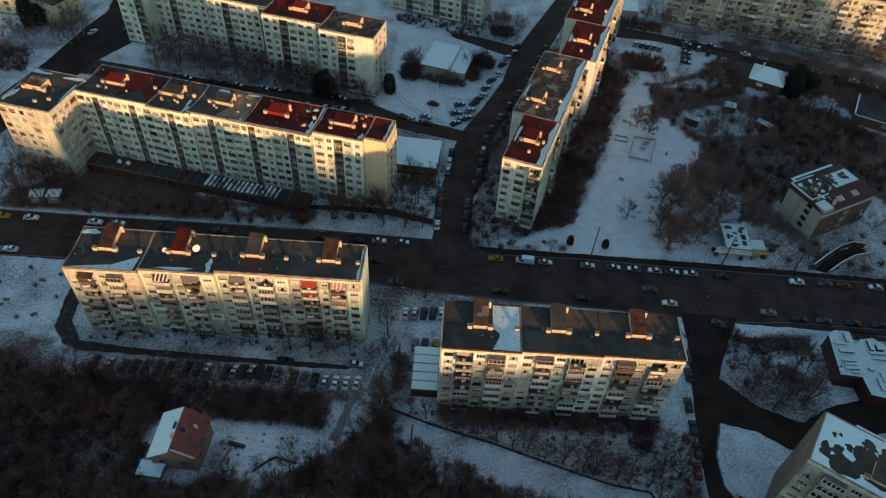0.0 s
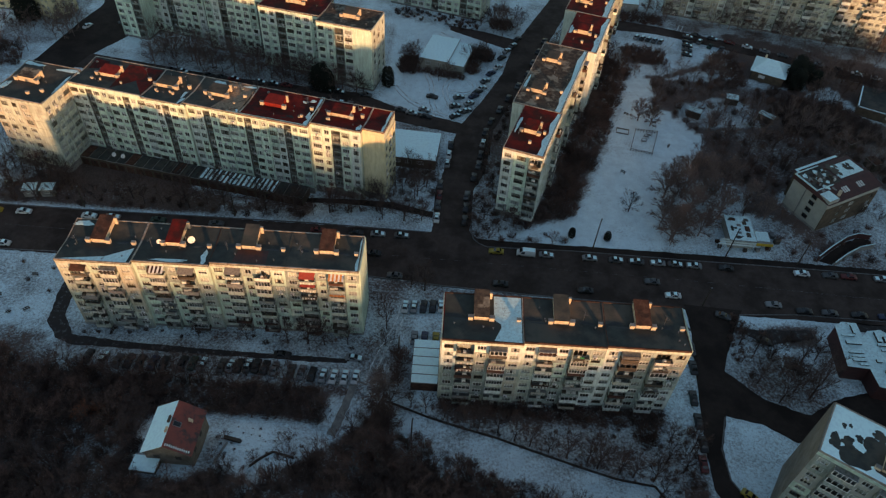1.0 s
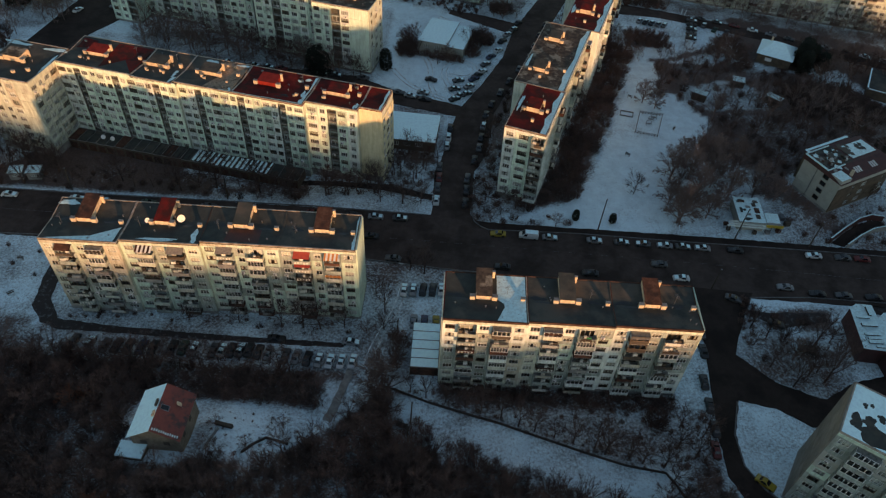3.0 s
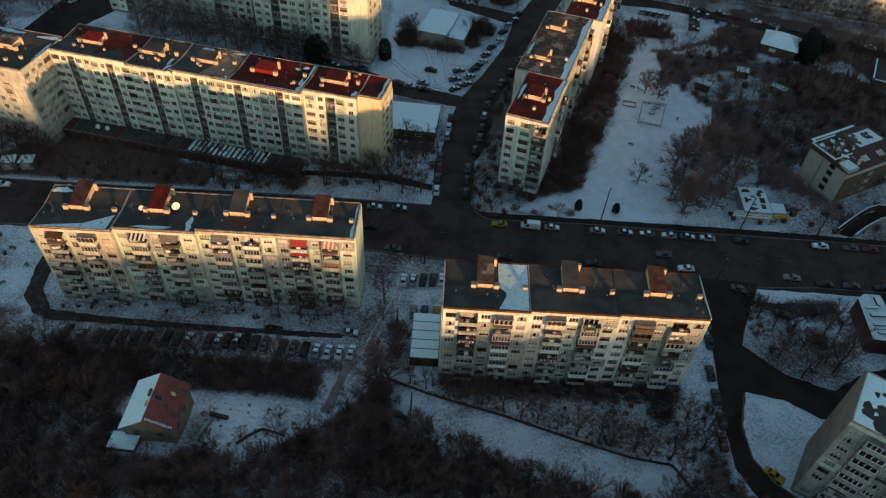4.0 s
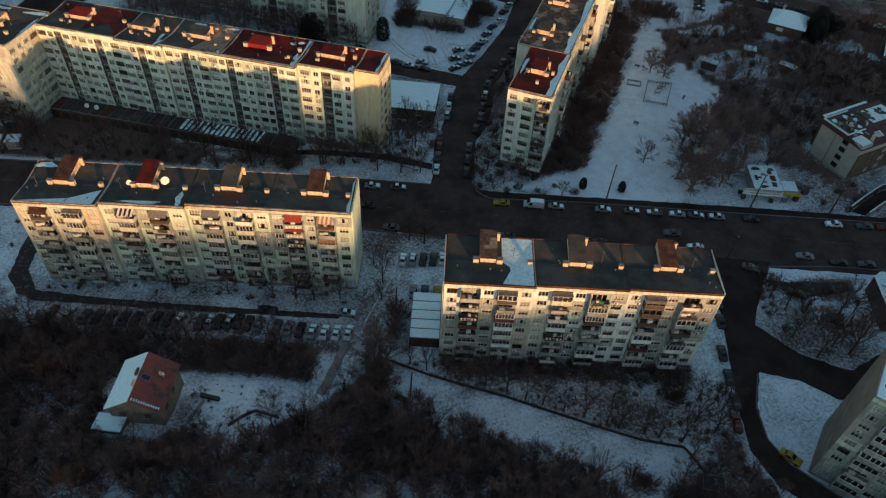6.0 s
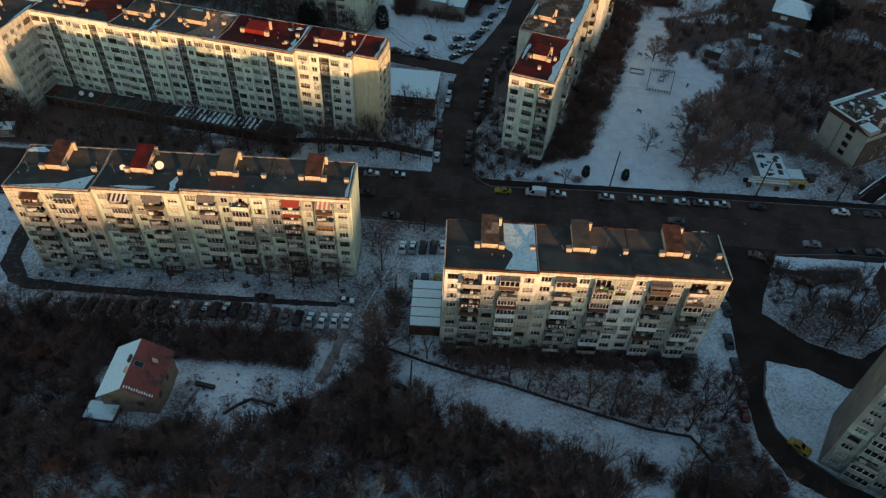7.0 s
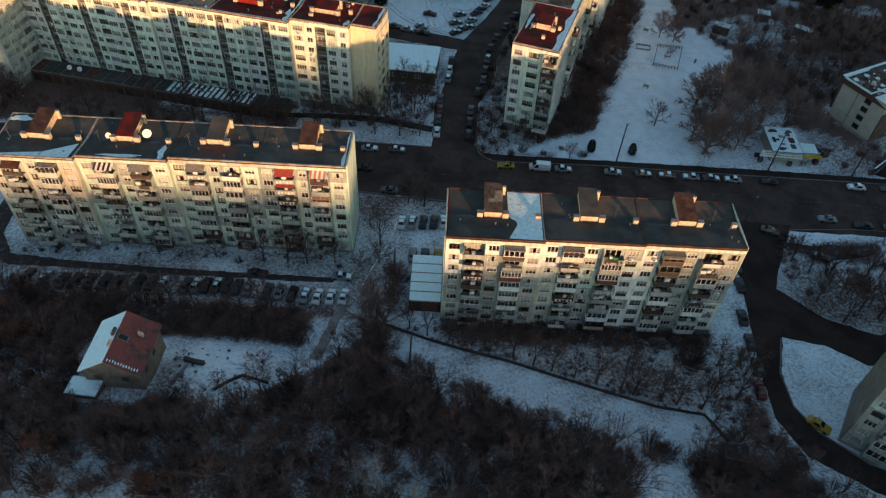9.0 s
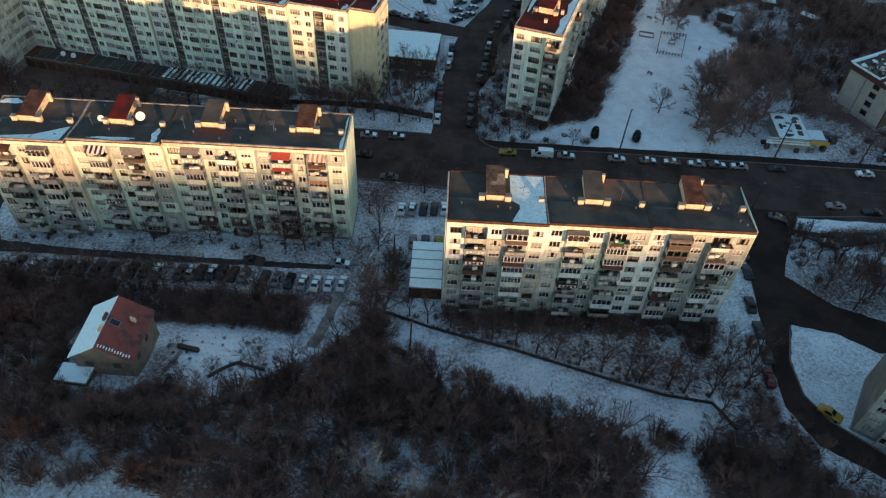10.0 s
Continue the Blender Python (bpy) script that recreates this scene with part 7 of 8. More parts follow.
scatter([(-112, 44), (-112, 62), (-62, 62), (-58, 58), (-40, 58), (-30, 62), (-24, 44)], 3.4, small, 40, 3000, 60)
scatter(HEDGE, 3.6, woods.tree((2, 4, 0), 0.4, 0.62), 4, most=65)
scatter(HEDGE, 2.6, brush.shrub(0.9, 1.5), 34, most=80)
scatter([(-86, 88.5), (-86, 91), (-30, 90.5), (-30, 88)], 3.6, woods.tree((0, 1, 2), 0.6, 0.85), 35, most=26)
# single file along the retaining wall
for x, y, k, size in ((-6.2, 85.4, 6, 0.8), (-2.8, 84.0, 6, 0.85), (1.4, 83.2, 6, 0.75), (5.5, 82.2, 6, 0.9), (8.9, 81.0, 7, 0.95), (13.1, 80.2, 7, 0.8), (16.7, 78.5, 7, 1.0), (20.0, 77.5, 6, 1.0), (24.0, 76.4, 6, 0.75), (27.8, 75.4, 7, 1.15),
                      (32.1, 74.5, 6, 1.1), (34.1, 73.4, 7, 1.2), (38.9, 72.7, 6, 1.05), (41.5, 71.9, 7, 1.1), (45.7, 71.2, 6, 1.1), (49.0, 75.5, 7, 1.05), (52.4, 73.6, 7, 1.1), (55.0, 78.6, 7, 0.95), (50.5, 80.5, 6, 0.9)):
    tree(x, y, k, size, "trees along the retaining wall")
for x, y, size, k in ((15.7, 86.8, 1.1, 3), (10.2, 86.6, 0.8, 1), (22.5, 86.9, 0.9, 3), (30.6, 87.0, 0.7, 1), (45.7, 80.3, 1.5, 3), (46.9, 81.2, 1.3, 1), (44.6, 81.4, 1.4, 3), (55.6, 82.6, 1.2, 1), (3.6, 86.4, 0.8, 3),
                      (-10.5, 91.5, 1.3, 3), (-9.8, 94, 1.4, 3), (-9.2, 97.5, 1.7, 3), (-10.8, 99.4, 1.3, 3), (-84.9, 99.6, 0.45, 0), (-81.5, 99.8, 0.45, 0), (-78.6, 99.8, 0.45, 0)):
    shrub(x, y, size, k)
scatter([(0, 84.8), (0, 87.0), (50, 87.4), (50, 84.0)], 1.4, brush.shrub(0.6, 1.15, (1, 3, 0)), 51, most=64)
scatter([(-8, 85.5), (-2, 83.8), (20, 78), (45, 71.2), (56, 72), (56, 80), (48, 84), (20, 86), (0, 86)], 2.2, brush.shrub(0.3, 0.6, (1, 3)), 52, most=64)
scatter([(-9, 84.6), (-2, 82.6), (20, 76.3), (46, 69.2), (46, 70.6), (20, 77.6), (-2, 84), (-9, 85.8)], 1.3, brush.shrub(0.22, 0.45), 53, most=60)
scatter([(-14, 83.6), (-10, 83.0), (-10, 77.5), (-4, 77.4), (-0.5, 74), (4.4, 73.2), (8.2, 71.8), (12, 69.8), (14.6, 66.4), (20, 62), (-14, 62)], 2.0, brush.shrub(0.8, 1.4), 54, most=70)
scatter([(-16, 84), (-11, 82), (-9, 76), (-3, 75), (4, 71), (12, 67), (14, 62), (-14, 62)], 4.2, big, 55, most=12)
scatter([(12, 68), (17, 68.4), (22, 67.6), (27.6, 65), (31, 61.5), (33, 57), (14, 57)], 2.2, brush.shrub(0.8, 1.5), 64, most=50)
scatter([(14, 66), (22, 66.4), (27, 63.5), (31, 58), (14, 57)], 4.0, big, 65, most=10)
scatter([(34.5, 60), (34.5, 63), (38.5, 63), (38.5, 60)], 1.6, brush.shrub(1.0, 1.5, (2, 0)), 66, most=8)
scatter([(49, 63), (50, 72), (57, 74), (56, 64)], 2.4, brush.shrub(0.4, 0.8), 67, most=24)
tree(-13.6, 86.4, 9, 0.95)
scatter([(-62, 57), (-62, 70), (-59.6, 70), (-59.2, 61.2), (-46, 61.0), (-41, 63.5), (-36, 62), (-38, 57)], 1.9, brush.shrub(0.6, 1.2), 68, most=50)
scatter([(-60, 56), (-60, 60), (-42, 61.5), (-37, 61), (-38, 56)], 3.6, small, 69, most=12)
scatter([(42, 48), (42, 60), (50, 62), (58, 60), (70, 50)], 2.6, brush.shrub(0.6, 1.1), 70, most=22)
scatter([(41, 54), (41, 61), (46, 62), (48, 56)], 1.8, brush.shrub(0.9, 1.4, (0, 2)), 71, most=8)
# russet and pale trees in the near woods
for x, y, size in ((-73.9, 75.7, 1.1), (-71.8, 77.0, 0.8), (-58.1, 51.8, 1.0), (-56.2, 53.0, 0.8), (-40.2, 46.8, 1.1), (-38.0, 48.6, 0.8)):
    tree(x, y, 8, size, "russet trees")
for x, y, size in ((-10.8, 52.4, 0.8), (-8.6, 50.6, 0.7), (-4.0, 49.4, 0.85), (23.7, 52.9, 0.6), (9.0, 47.5, 0.7), (-13.4, 55.0, 0.6)):
    tree(x, y, 5, size, "pale-barked trees")
tree(-12.6, 87.2, 1, 1.0)
tree(-13.2, 82.5, 2, 0.9)
tree(-15.0, 79.5, 2, 0.85)
tree(-11.0, 85.0, 0, 0.95)
tree(-10.4, 92.6, 0, 0.7)
tree(-9.6, 97.0, 2, 0.7)
tree(-11.2, 80.5, 4, 0.9)
# yard of the house
scatter([(-45, 64), (-45, 76), (-27, 75.5), (-27, 72), (-36, 64)], 1.6, brush.shrub(0.12, 0.4, (0, 3)), 6, most=34)
for x, y, s in ((-44, 66.5, 0.45), (-41, 65, 0.5), (-43.2, 71.5, 0.4), (-36, 66.5, 0.5), (-30.5, 73, 0.5)):
    tree(x, y, 4, s)
# between the two front blocks
for x, y, k, s in ((-13.8, 106.6, 7, 1.05), (-5.4, 119.6, 7, 1.15), (-9.0, 120.4, 1, 0.7), (-13.5, 101.5, 0, 0.7), (-16.5, 112, 3, 0.7), (-17.4, 100.2, 4, 0.6)):
    tree(x, y, k, s)
for x, y, size in ((-32, 100.6, 0.85), (-37, 101, 0.75), (-28, 100.6, 0.8), (-46.5, 100.8, 0.6), (-58, 100.8, 0.55), (-22.5, 101, 0.6)):
    tree(x, y, 1 if x > -35 else 0, size)
scatter([(-82, 99.8), (-82, 101.3), (-20, 102.6), (-20, 99.6)], 3.4, lambda x, y: shrub(x, y, tg.uniform(0.3, 0.6)), 7, most=16)
# lawns between the street and the long block
scatter(LAWN_W, 4.6, lambda x, y: (tree(x, y, tg.choice((0, 1, 3, 1)), tg.uniform(0.6, 0.95), "street-side trees") if tg.random() < 0.7 else sapling(x, y, tg.uniform(0.8, 1.1))), 8, most=62)
scatter(LAWN_W, 3.5, lambda x, y: shrub(x, y, tg.uniform(0.5, 0.9)), 9, most=45)
for x, y, k, s in ((-14.5, 157.5, 0, 0.85), (-10, 155.5, 1, 0.8), (-7.5, 159.5, 0, 0.75), (-13, 144.8, 1, 0.9), (-8, 145.2, 0, 0.9), (-19, 145.2, 0, 0.85), (-52, 145.8, 0, 1.15), (-64, 146.5, 1, 1.1), (-75, 147, 0, 1.1), (-43, 145, 0, 0.95), (-90, 147, 0, 1.05), (-34, 146.2, 1, 0.95)):
    tree(x, y, k, s, "street-side trees")
for x, y in ((-26, 149), (-23, 150.5), (-29, 148.2), (-20, 150), (-33, 148.5)):
    tree(x, y, 2 if x < -24 else 1, 0.85)
# kerb lawn east of the side street and the foot of the staggered block
scatter([(5.2, 141), (5.5, 160), (9, 168), (11, 180), (13, 150), (22, 145), (33, 141), (30, 138.5), (8, 139)], 3.2, lambda x, y: (tree(x, y, tg.choice((0, 1, 2)), tg.uniform(0.45, 0.75)) if tg.random() < 0.4 else shrub(x, y, tg.uniform(0.6, 1.1))), 10, most=44)
scatter(BRUSH_D, 2.0, lambda x, y: (brush.shrub(1.0, 1.7, (1, 2, 3))(x, y) if tg.random() < 0.75 else tree(x, y, tg.choice((2, 4)), tg.uniform(0.4, 0.65))), 11, most=170)
scatter([(52, 232), (64, 228), (60, 245), (54, 245)], 3, mixed(0.5, 0.7, (2, 4)), 12, most=14)
# park
tree(51.5, 154.7, 0, 0.8, "park trees")
# Small conifer meshes stand in for two dense dark shrubs.
conifer(34.0, 142.8, 0.42)
conifer(43.9, 142.4, 0.40)
scatter([(61, 143), (60, 152), (64, 166), (71, 172), (82, 168), (92, 160), (92, 152), (88, 153), (74, 153), (73, 143)], 4.8, mixed(0.85, 1.15, (9, 9, 9, 0), "park trees"), 13, most=22)
for x, y, s in ((62.5, 144.5, 1.2), (60.8, 200.5, 0.8), (64.5, 198.0, 0.75)):
    tree(x, y, 9, s, "park trees")
thick = Thicket()
grown, grown_low = thick.tree((0, 2, 4, 1, 0), 0.6, 1.2), thick.tree((0, 1, 2, 4), 0.5, 0.8)
scatter(GARDENS, 5.2, lambda x, y: None if 97 < x < 119 and y > 213 or 132 < x and 196 < y else grown(x, y), 14, most=112)
scatter(GARDENS, 4.0, brush.shrub(0.8, 1.5), 15, most=110)
scatter([(120, 226), (126, 246), (160, 232), (185, 214), (180, 206), (150, 214)], 4.4, thick.tree((0, 1, 2, 4), 0.55, 0.85), 36, most=26)
scatter([(88, 233), (100, 246), (104, 232)], 2.8, mixed(0.6, 0.8, (2, 2, 4)), 16, most=10)
# Conifers stand in for a dark brownish mass of foliage by the bungalow.
for x, y, s in ((121.5, 230, 1.3), (123.5, 234, 1.2), (121.0, 226, 1.1), (125, 231, 1.1), (127.5, 227, 1.0)):
    conifer(x, y, s)
scatter([(125, 222), (133, 230), (160, 222), (165, 205), (150, 203), (135, 216)], 4.2, lambda x, y: None if x > 133 and 206 < y < 228 else grown_low(x, y), 17, most=24)
scatter([(92, 147), (93, 153), (102, 146), (112, 150), (120, 160), (128, 158), (125, 140), (96, 138)], 4.0, lambda x, y: (tree(x, y, tg.choice((2, 4, 0)), tg.uniform(0.4, 0.6)) if tg.random() < 0.5 else shrub(x, y, 0.8)), 18, most=26)
# corner garden
for x, y, k, s in ((85.4, 94.2, 7, 1.4), (86.2, 104.2, 7, 1.3), (82.2, 95.7, 7, 1.1), (78.0, 92.6, 7, 1.05), (74.2, 97.5, 7, 0.95), (90.5, 99.5, 7, 1.15), (72.5, 108.5, 6, 0.9), (80.0, 100.0, 9, 0.8)):
    tree(x, y, k, s, "corner trees")
for x, y, size, k in ((85.9, 110.8, 1.0, 2), (79.4, 104.9, 1.2, 2), (84.9, 101.5, 1.4, 2), (79.1, 112.3, 0.9, 1), (72.8, 116.7, 1.0, 1), (92.0, 108.9, 0.7, 3)):
    shrub(x, y, size, k)
scatter([(70, 104), (71, 113), (74, 117.4), (76, 116), (73.5, 109), (71.6, 103)], 1.6, brush.shrub(0.4, 0.8, (1, 3)), 56, most=24)
scatter([(74, 97), (70, 106), (75, 108), (92, 107), (92, 101), (86, 92)], 3.6, lambda x, y: (tree(x, y, tg.choice((0, 1, 4)), tg.uniform(0.5, 0.8)) if tg.random() < 0.6 else shrub(x, y, tg.uniform(0.5, 0.9))), 19, most=20)
# back street
scatter([(-110, 213), (-107, 229), (-60, 220), (-36, 208), (-60, 209)], 4.6, thick.tree((0, 1, 2), 0.7, 1.0), 41, most=26)
scatter([(-108, 193), (-108, 203), (-40, 196), (-24, 190), (-26, 184), (-60, 188)], 4.8, thick.tree((0, 1, 2), 0.55, 0.9), 21, most=30)
scatter([(-114, 224), (-112, 232), (-60, 222), (-44, 209), (-33, 206), (-40, 205), (-80, 213)], 4.4, thick.tree((0, 1, 2, 1), 0.75, 1.1), 22, most=34)
for x, y, s in ((-46.3, 207.6, 1.25), (-44.2, 206.6, 1.05), (-48.2, 208.4, 1.05), (-24.3, 212.2, 0.95)):
    conifer(x, y, s)
scatter([(-2, 257), (-1, 263), (13, 263), (13, 257)], 4.2, mixed(0.5, 0.7, (0, 1, 2)), 42, most=4)
tree(15.2, 257.5, 9, 0.95)
scatter([(12, 255), (12, 260), (19, 260), (19, 255)], 1.8, brush.shrub(1.0, 1.8, (0, 2)), 60, most=10)
for x, y, k, s in ((-17.2, 225, 0, 0.95), (3.8, 228.5, 0, 0.85), (-7, 216.8, 2, 0.6), (-32, 206, 0, 0.9), (-17.5, 227, 2, 0.9), (-16.5, 231, 2, 0.9), (-19, 229, 4, 0.9), (-4, 221, 4, 0.7), (8.5, 235, 2, 0.75), (9.5, 231, 4, 0.75)):
    tree(x, y, k, s)
scatter([(-27, 268), (-26, 262), (4, 252), (8, 256), (6, 259), (-8, 264)], 1.9, brush.shrub(0.4, 1.0), 23, most=40)
scatter([(11, 252), (10, 268), (22, 268), (26, 262), (20, 250)], 3.4, mixed(0.5, 0.7, (2, 4)), 24, most=14)
scatter([(100, 268), (100, 271.5), (182, 251.5), (182, 243)], 3.4, thick.tree((0, 1, 3), 0.6, 0.9), 25, most=34)
scatter([(121, 242), (134, 236.5), (157, 229), (187, 215), (187, 206), (160, 222), (134, 230), (122, 235)], 3.2, thick.tree((0, 2, 2, 4), 0.55, 0.85), 45, most=36)
scatter([(108, 196), (110, 217), (132, 217), (140, 205), (140, 194), (120, 192)], 2.4, brush.shrub(0.9, 1.6, (0, 2)), 57, most=70)
scatter([(73, 271), (76, 282), (84, 281), (82, 270)], 3.0, thick.tree((0, 1, 2), 0.5, 0.75), 58, most=10)
scatter([(60, 269), (62, 275), (78, 272), (80, 267), (68, 268)], 2.0, brush.shrub(0.9, 1.6), 59, most=22)
scatter([(90, 236), (98, 246), (102, 246), (102, 226), (92, 228)], 2.6, brush.shrub(1.0, 1.8), 46, most=24)
scatter([(64, 238), (62, 247), (76, 246), (76, 237)], 2.2, brush.shrub(1.0, 1.6, (1, 3)), 47, most=22)
scatter([(-20, 221), (-20, 227), (-15.5, 227), (-15.5, 221)], 1.5, brush.shrub(1.4, 2.2, (0, 2)), 61, most=12)
scatter([(7, 231), (7, 236), (11, 236), (11, 231)], 1.4, brush.shrub(1.3, 2.0, (0, 2)), 62, most=9)
scatter([(-12, 221), (-15, 223), (-4, 220.5), (2, 219.5), (1, 217.5)], 1.8, brush.shrub(1.0, 1.7, (1, 3)), 48, most=14)
scatter([(2.6, 222), (2.6, 238), (6, 238), (6, 222)], 2.0, brush.shrub(1.1, 1.8, (1, 3)), 49, most=14)
scatter([(8, 146), (20, 146), (16, 160), (13, 178), (10, 178)], 3.4, brush.shrub(0.6, 1.0), 50, most=22)
scatter([(-200, 215), (-200, 232), (-165, 236), (-150, 232), (-152, 218)], 5.0, thick.tree((0, 1, 2, 4), 0.5, 0.75), 26, most=16)
scatter([(-148, 228), (-152, 243), (-146, 246), (-140, 234), (-143, 227)], 3.4, thick.tree((1, 0), 0.6, 0.85), 37, most=12)
scatter([(-170, 231), (-170, 238), (-150, 238), (-150, 233)], 4.0, thick.tree((0, 2), 0.5, 0.75), 38, most=10)
conifer(-163, 240.5, 1.4)
conifer(-166, 243.5, 1.2)
conifer(-160.5, 241.5, 1.1)
scatter([(-140, 165), (-140, 196), (-128, 192), (-129, 165)], 4.5, thick.tree((0, 1, 2, 4), 0.5, 0.8), 28, most=12)
scatter([(-130, 150), (-108, 149), (-110, 154), (-130, 157)], 3.2, mixed(0.65, 0.95, (0, 1, 1)), 29, most=15)
scatter([(-167, 223), (-156, 222), (-152, 210), (-161, 210)], 2.6, brush.shrub(1.0, 1.7), 63, most=22)
scatter([(-125, 102), (-125, 122), (-98, 120), (-98, 104)], 5.5, lambda x, y: shrub(x, y, tg.uniform(0.4, 0.7), 0), 30, most=14)
scatter([(32, 240), (50, 236), (52, 268), (42, 268)], 4.5, thick.tree((0, 1, 2, 4), 0.4, 0.6), 31, most=14)
scatter([(13, 184), (18, 206), (22, 212), (20, 196)], 3, lambda x, y: shrub(x, y, tg.uniform(0.7, 1.1)), 32, most=14)

woods.done("woodland", "dense bare woodland with dark tangled twigs", "woodland")
brush.done("undergrowth", "leafless undergrowth and brambles over snow", "undergrowth")
thick.done("garden_thicket", "overgrown gardens full of bare trees", "thicket", (BARK_GREY, BARK_WARM, BIRCH))


# ---------- cars ----------
def car_meshes(length, width, high, van=False):
    """Body, glass, wheel and snow cover of a car that points to +x, standing on z = 0."""
    a, w = length / 2, width / 2
    waist = high * (0.5 if van else 0.62)
    # along the car: x, height of the top, its half width, half width of the flank
    if van:
        rings = [(-a, high * 0.9, 0.80, 0.92), (-a + 0.12, high, 0.84, 1.0), (-a + 2.2, high * 1.02, 0.84, 1.0), (a - 1.75, high, 0.82, 1.0), (a - 1.45, high * 0.97, 0.80, 1.0),
                 (a - 0.72, high * 0.60, 0.86, 1.0), (a - 0.15, high * 0.50, 0.82, 0.97), (a, high * 0.36, 0.74, 0.88)]
    else:
        rings = [(-a, waist * 0.80, 0.70, 0.88), (-a + 0.14, waist * 0.97, 0.80, 0.96), (-a + 0.72, waist * 1.02, 0.82, 1.0), (-a + 1.22, high * 0.97, 0.66, 1.0), (-a + 1.65, high, 0.66, 1.0),
                 (a - 2.0, high * 0.985, 0.66, 1.0), (a - 1.28, waist * 1.03, 0.82, 1.0), (a - 0.4, waist * 0.92, 0.80, 0.98), (a - 0.08, waist * 0.74, 0.72, 0.92), (a, waist * 0.56, 0.68, 0.86)]
    body = MB()
    k = 8
    for x, z, top, flank in rings:
        half = [(flank * w * 0.96, 0.22), (flank * w, min(waist * 0.6, z * 0.7)), (flank * w * 0.96, min(waist, z * 0.96)), (top * w, z)]
        body.v += [(x, -y, zz) for y, zz in half] + [(x, y, zz) for y, zz in half[::-1]]
    for i in range(len(rings) - 1):
        for j in range(k):
            p, q = k * i + j, k * i + (j + 1) % k
            body.f.append((p, q, q + k, p + k))
            body.m.append(0)
    body.f += [tuple(range(k - 1, -1, -1)), tuple(range(k * (len(rings) - 1), k * len(rings)))]
    body.m += [0, 0]
    gl, o = MB(), 0.025

    def screen(x0, z0, b0, x1, z1, b1):
        gl.face([(x0, -b0, z0 + o), (x0, b0, z0 + o), (x1, b1, z1 + o), (x1, -b1, z1 + o)])
    if van:
        screen(a - 0.74, high * 0.62, w * 0.78, a - 1.43, high * 0.96, w * 0.72)
        for s in (-1, 1):
            gl.face([(a - 2.1, s * (w * 0.95 + o), waist + 0.08), (a - 1.0, s * (w * 0.95 + o), waist + 0.08), (a - 1.5, s * (w * 0.86 + o), high * 0.9), (a - 2.1, s * (w * 0.86 + o), high * 0.9)][::s])
    else:
        screen(a - 1.32, waist * 1.06, w * 0.74, a - 1.96, high * 0.965, w * 0.6)
        screen(-a + 0.76, waist * 1.06, w * 0.72, -a + 1.2, high * 0.955, w * 0.58)
        for s in (-1, 1):
            gl.face([(-a + 1.0, s * (w * 0.92 + o), waist + 0.05), (a - 1.5, s * (w * 0.92 + o), waist + 0.05), (a - 2.05, s * (w * 0.71 + o), high - 0.07), (-a + 1.3, s * (w * 0.71 + o), high - 0.07)][::s])
    wh = MB()
    wh.tube((0, -0.1, 0), (0, 0.1, 0), 0.31, 0.31, 10, 0, True)
    cap = MB()

    def cover(x0, z0, x1, z1, b):
        cap.hexa([(x0, -b, z0 - 0.03), (x1, -b, z1 - 0.03), (x1, b, z1 - 0.03), (x0, b, z0 - 0.03)],
                 [(x0 + 0.05, -b + 0.06, z0 + 0.06), (x1 - 0.05, -b + 0.06, z1 + 0.06), (x1 - 0.05, b - 0.06, z1 + 0.06), (x0 + 0.05, b - 0.06, z0 + 0.06)])
    if van:
        cover(-a + 0.2, high, a - 1.6, high, w * 0.76)
    else:
        cover(-a + 1.25, high * 0.98, a - 2.0, high * 0.985, w * 0.6)
    roof_cap, cap = cap, MB()
    if not van:
        cover(a - 1.22, waist * 1.02, a - 0.3, waist * 0.9, w * 0.74)
    return body, gl, wh.mesh("wheel", [RUBBER]), [c.mesh("snow_layer", [SNOW_CLEAN]) for c in (roof_cap, cap) if c.v]


COLOURS = {"white": (0.52, 0.53, 0.53), "silver": (0.20, 0.205, 0.21), "grey": (0.07, 0.072, 0.075), "black": (0.018, 0.018, 0.02), "dark blue": (0.02, 0.03, 0.07), "dark red": (0.12, 0.015, 0.015),
           "dark green": (0.02, 0.05, 0.035), "yellow": (0.30, 0.21, 0.02)}
CARS = {}
for cname, col in COLOURS.items():
    paint = material("paint_" + cname.replace(" ", "_"), col, 0.45, tuple(c * 0.85 for c in col), 2.0)
    for van in (False, True):
        b, g, wmesh, cmesh = car_meshes(*((5.0, 1.9, 2.0, True) if van else (4.1, 1.7, 1.4, False)))
        CARS[cname, van] = (b.mesh("body", [paint], True), g.mesh("window_glass", [CAR_GLASS]), wmesh, cmesh)
cg = random.Random(99)


def car(x, y, rz, colour=None, van=False, snow=None, z=None):
    colour = colour or cg.choice(("white", "silver", "silver", "grey", "black", "black", "dark blue", "dark red", "dark green", "grey"))
    snow = cg.random() < 0.35 if snow is None else snow
    word = "van" if van else "car"
    t = thing(word, turned(x, y, rz + cg.uniform(-2, 2)), "%s %s parked in the snow%s" % (colour, word, " with a snow-covered roof" if snow else ""), word, "parked cars")
    b, g, wmesh, cmesh = CARS[colour, van]
    put("body", b, t)
    put("window_glass", g, t)
    if snow:
        for c in cmesh:
            put("snow_layer", c, t)
    ax = 1.65 if van else 1.3
    for dx in (-ax, ax):
        for s in (-1, 1):
            put("wheel", wmesh, t, Matrix.Translation((dx, s * (0.84 if van else 0.75), 0.32)))


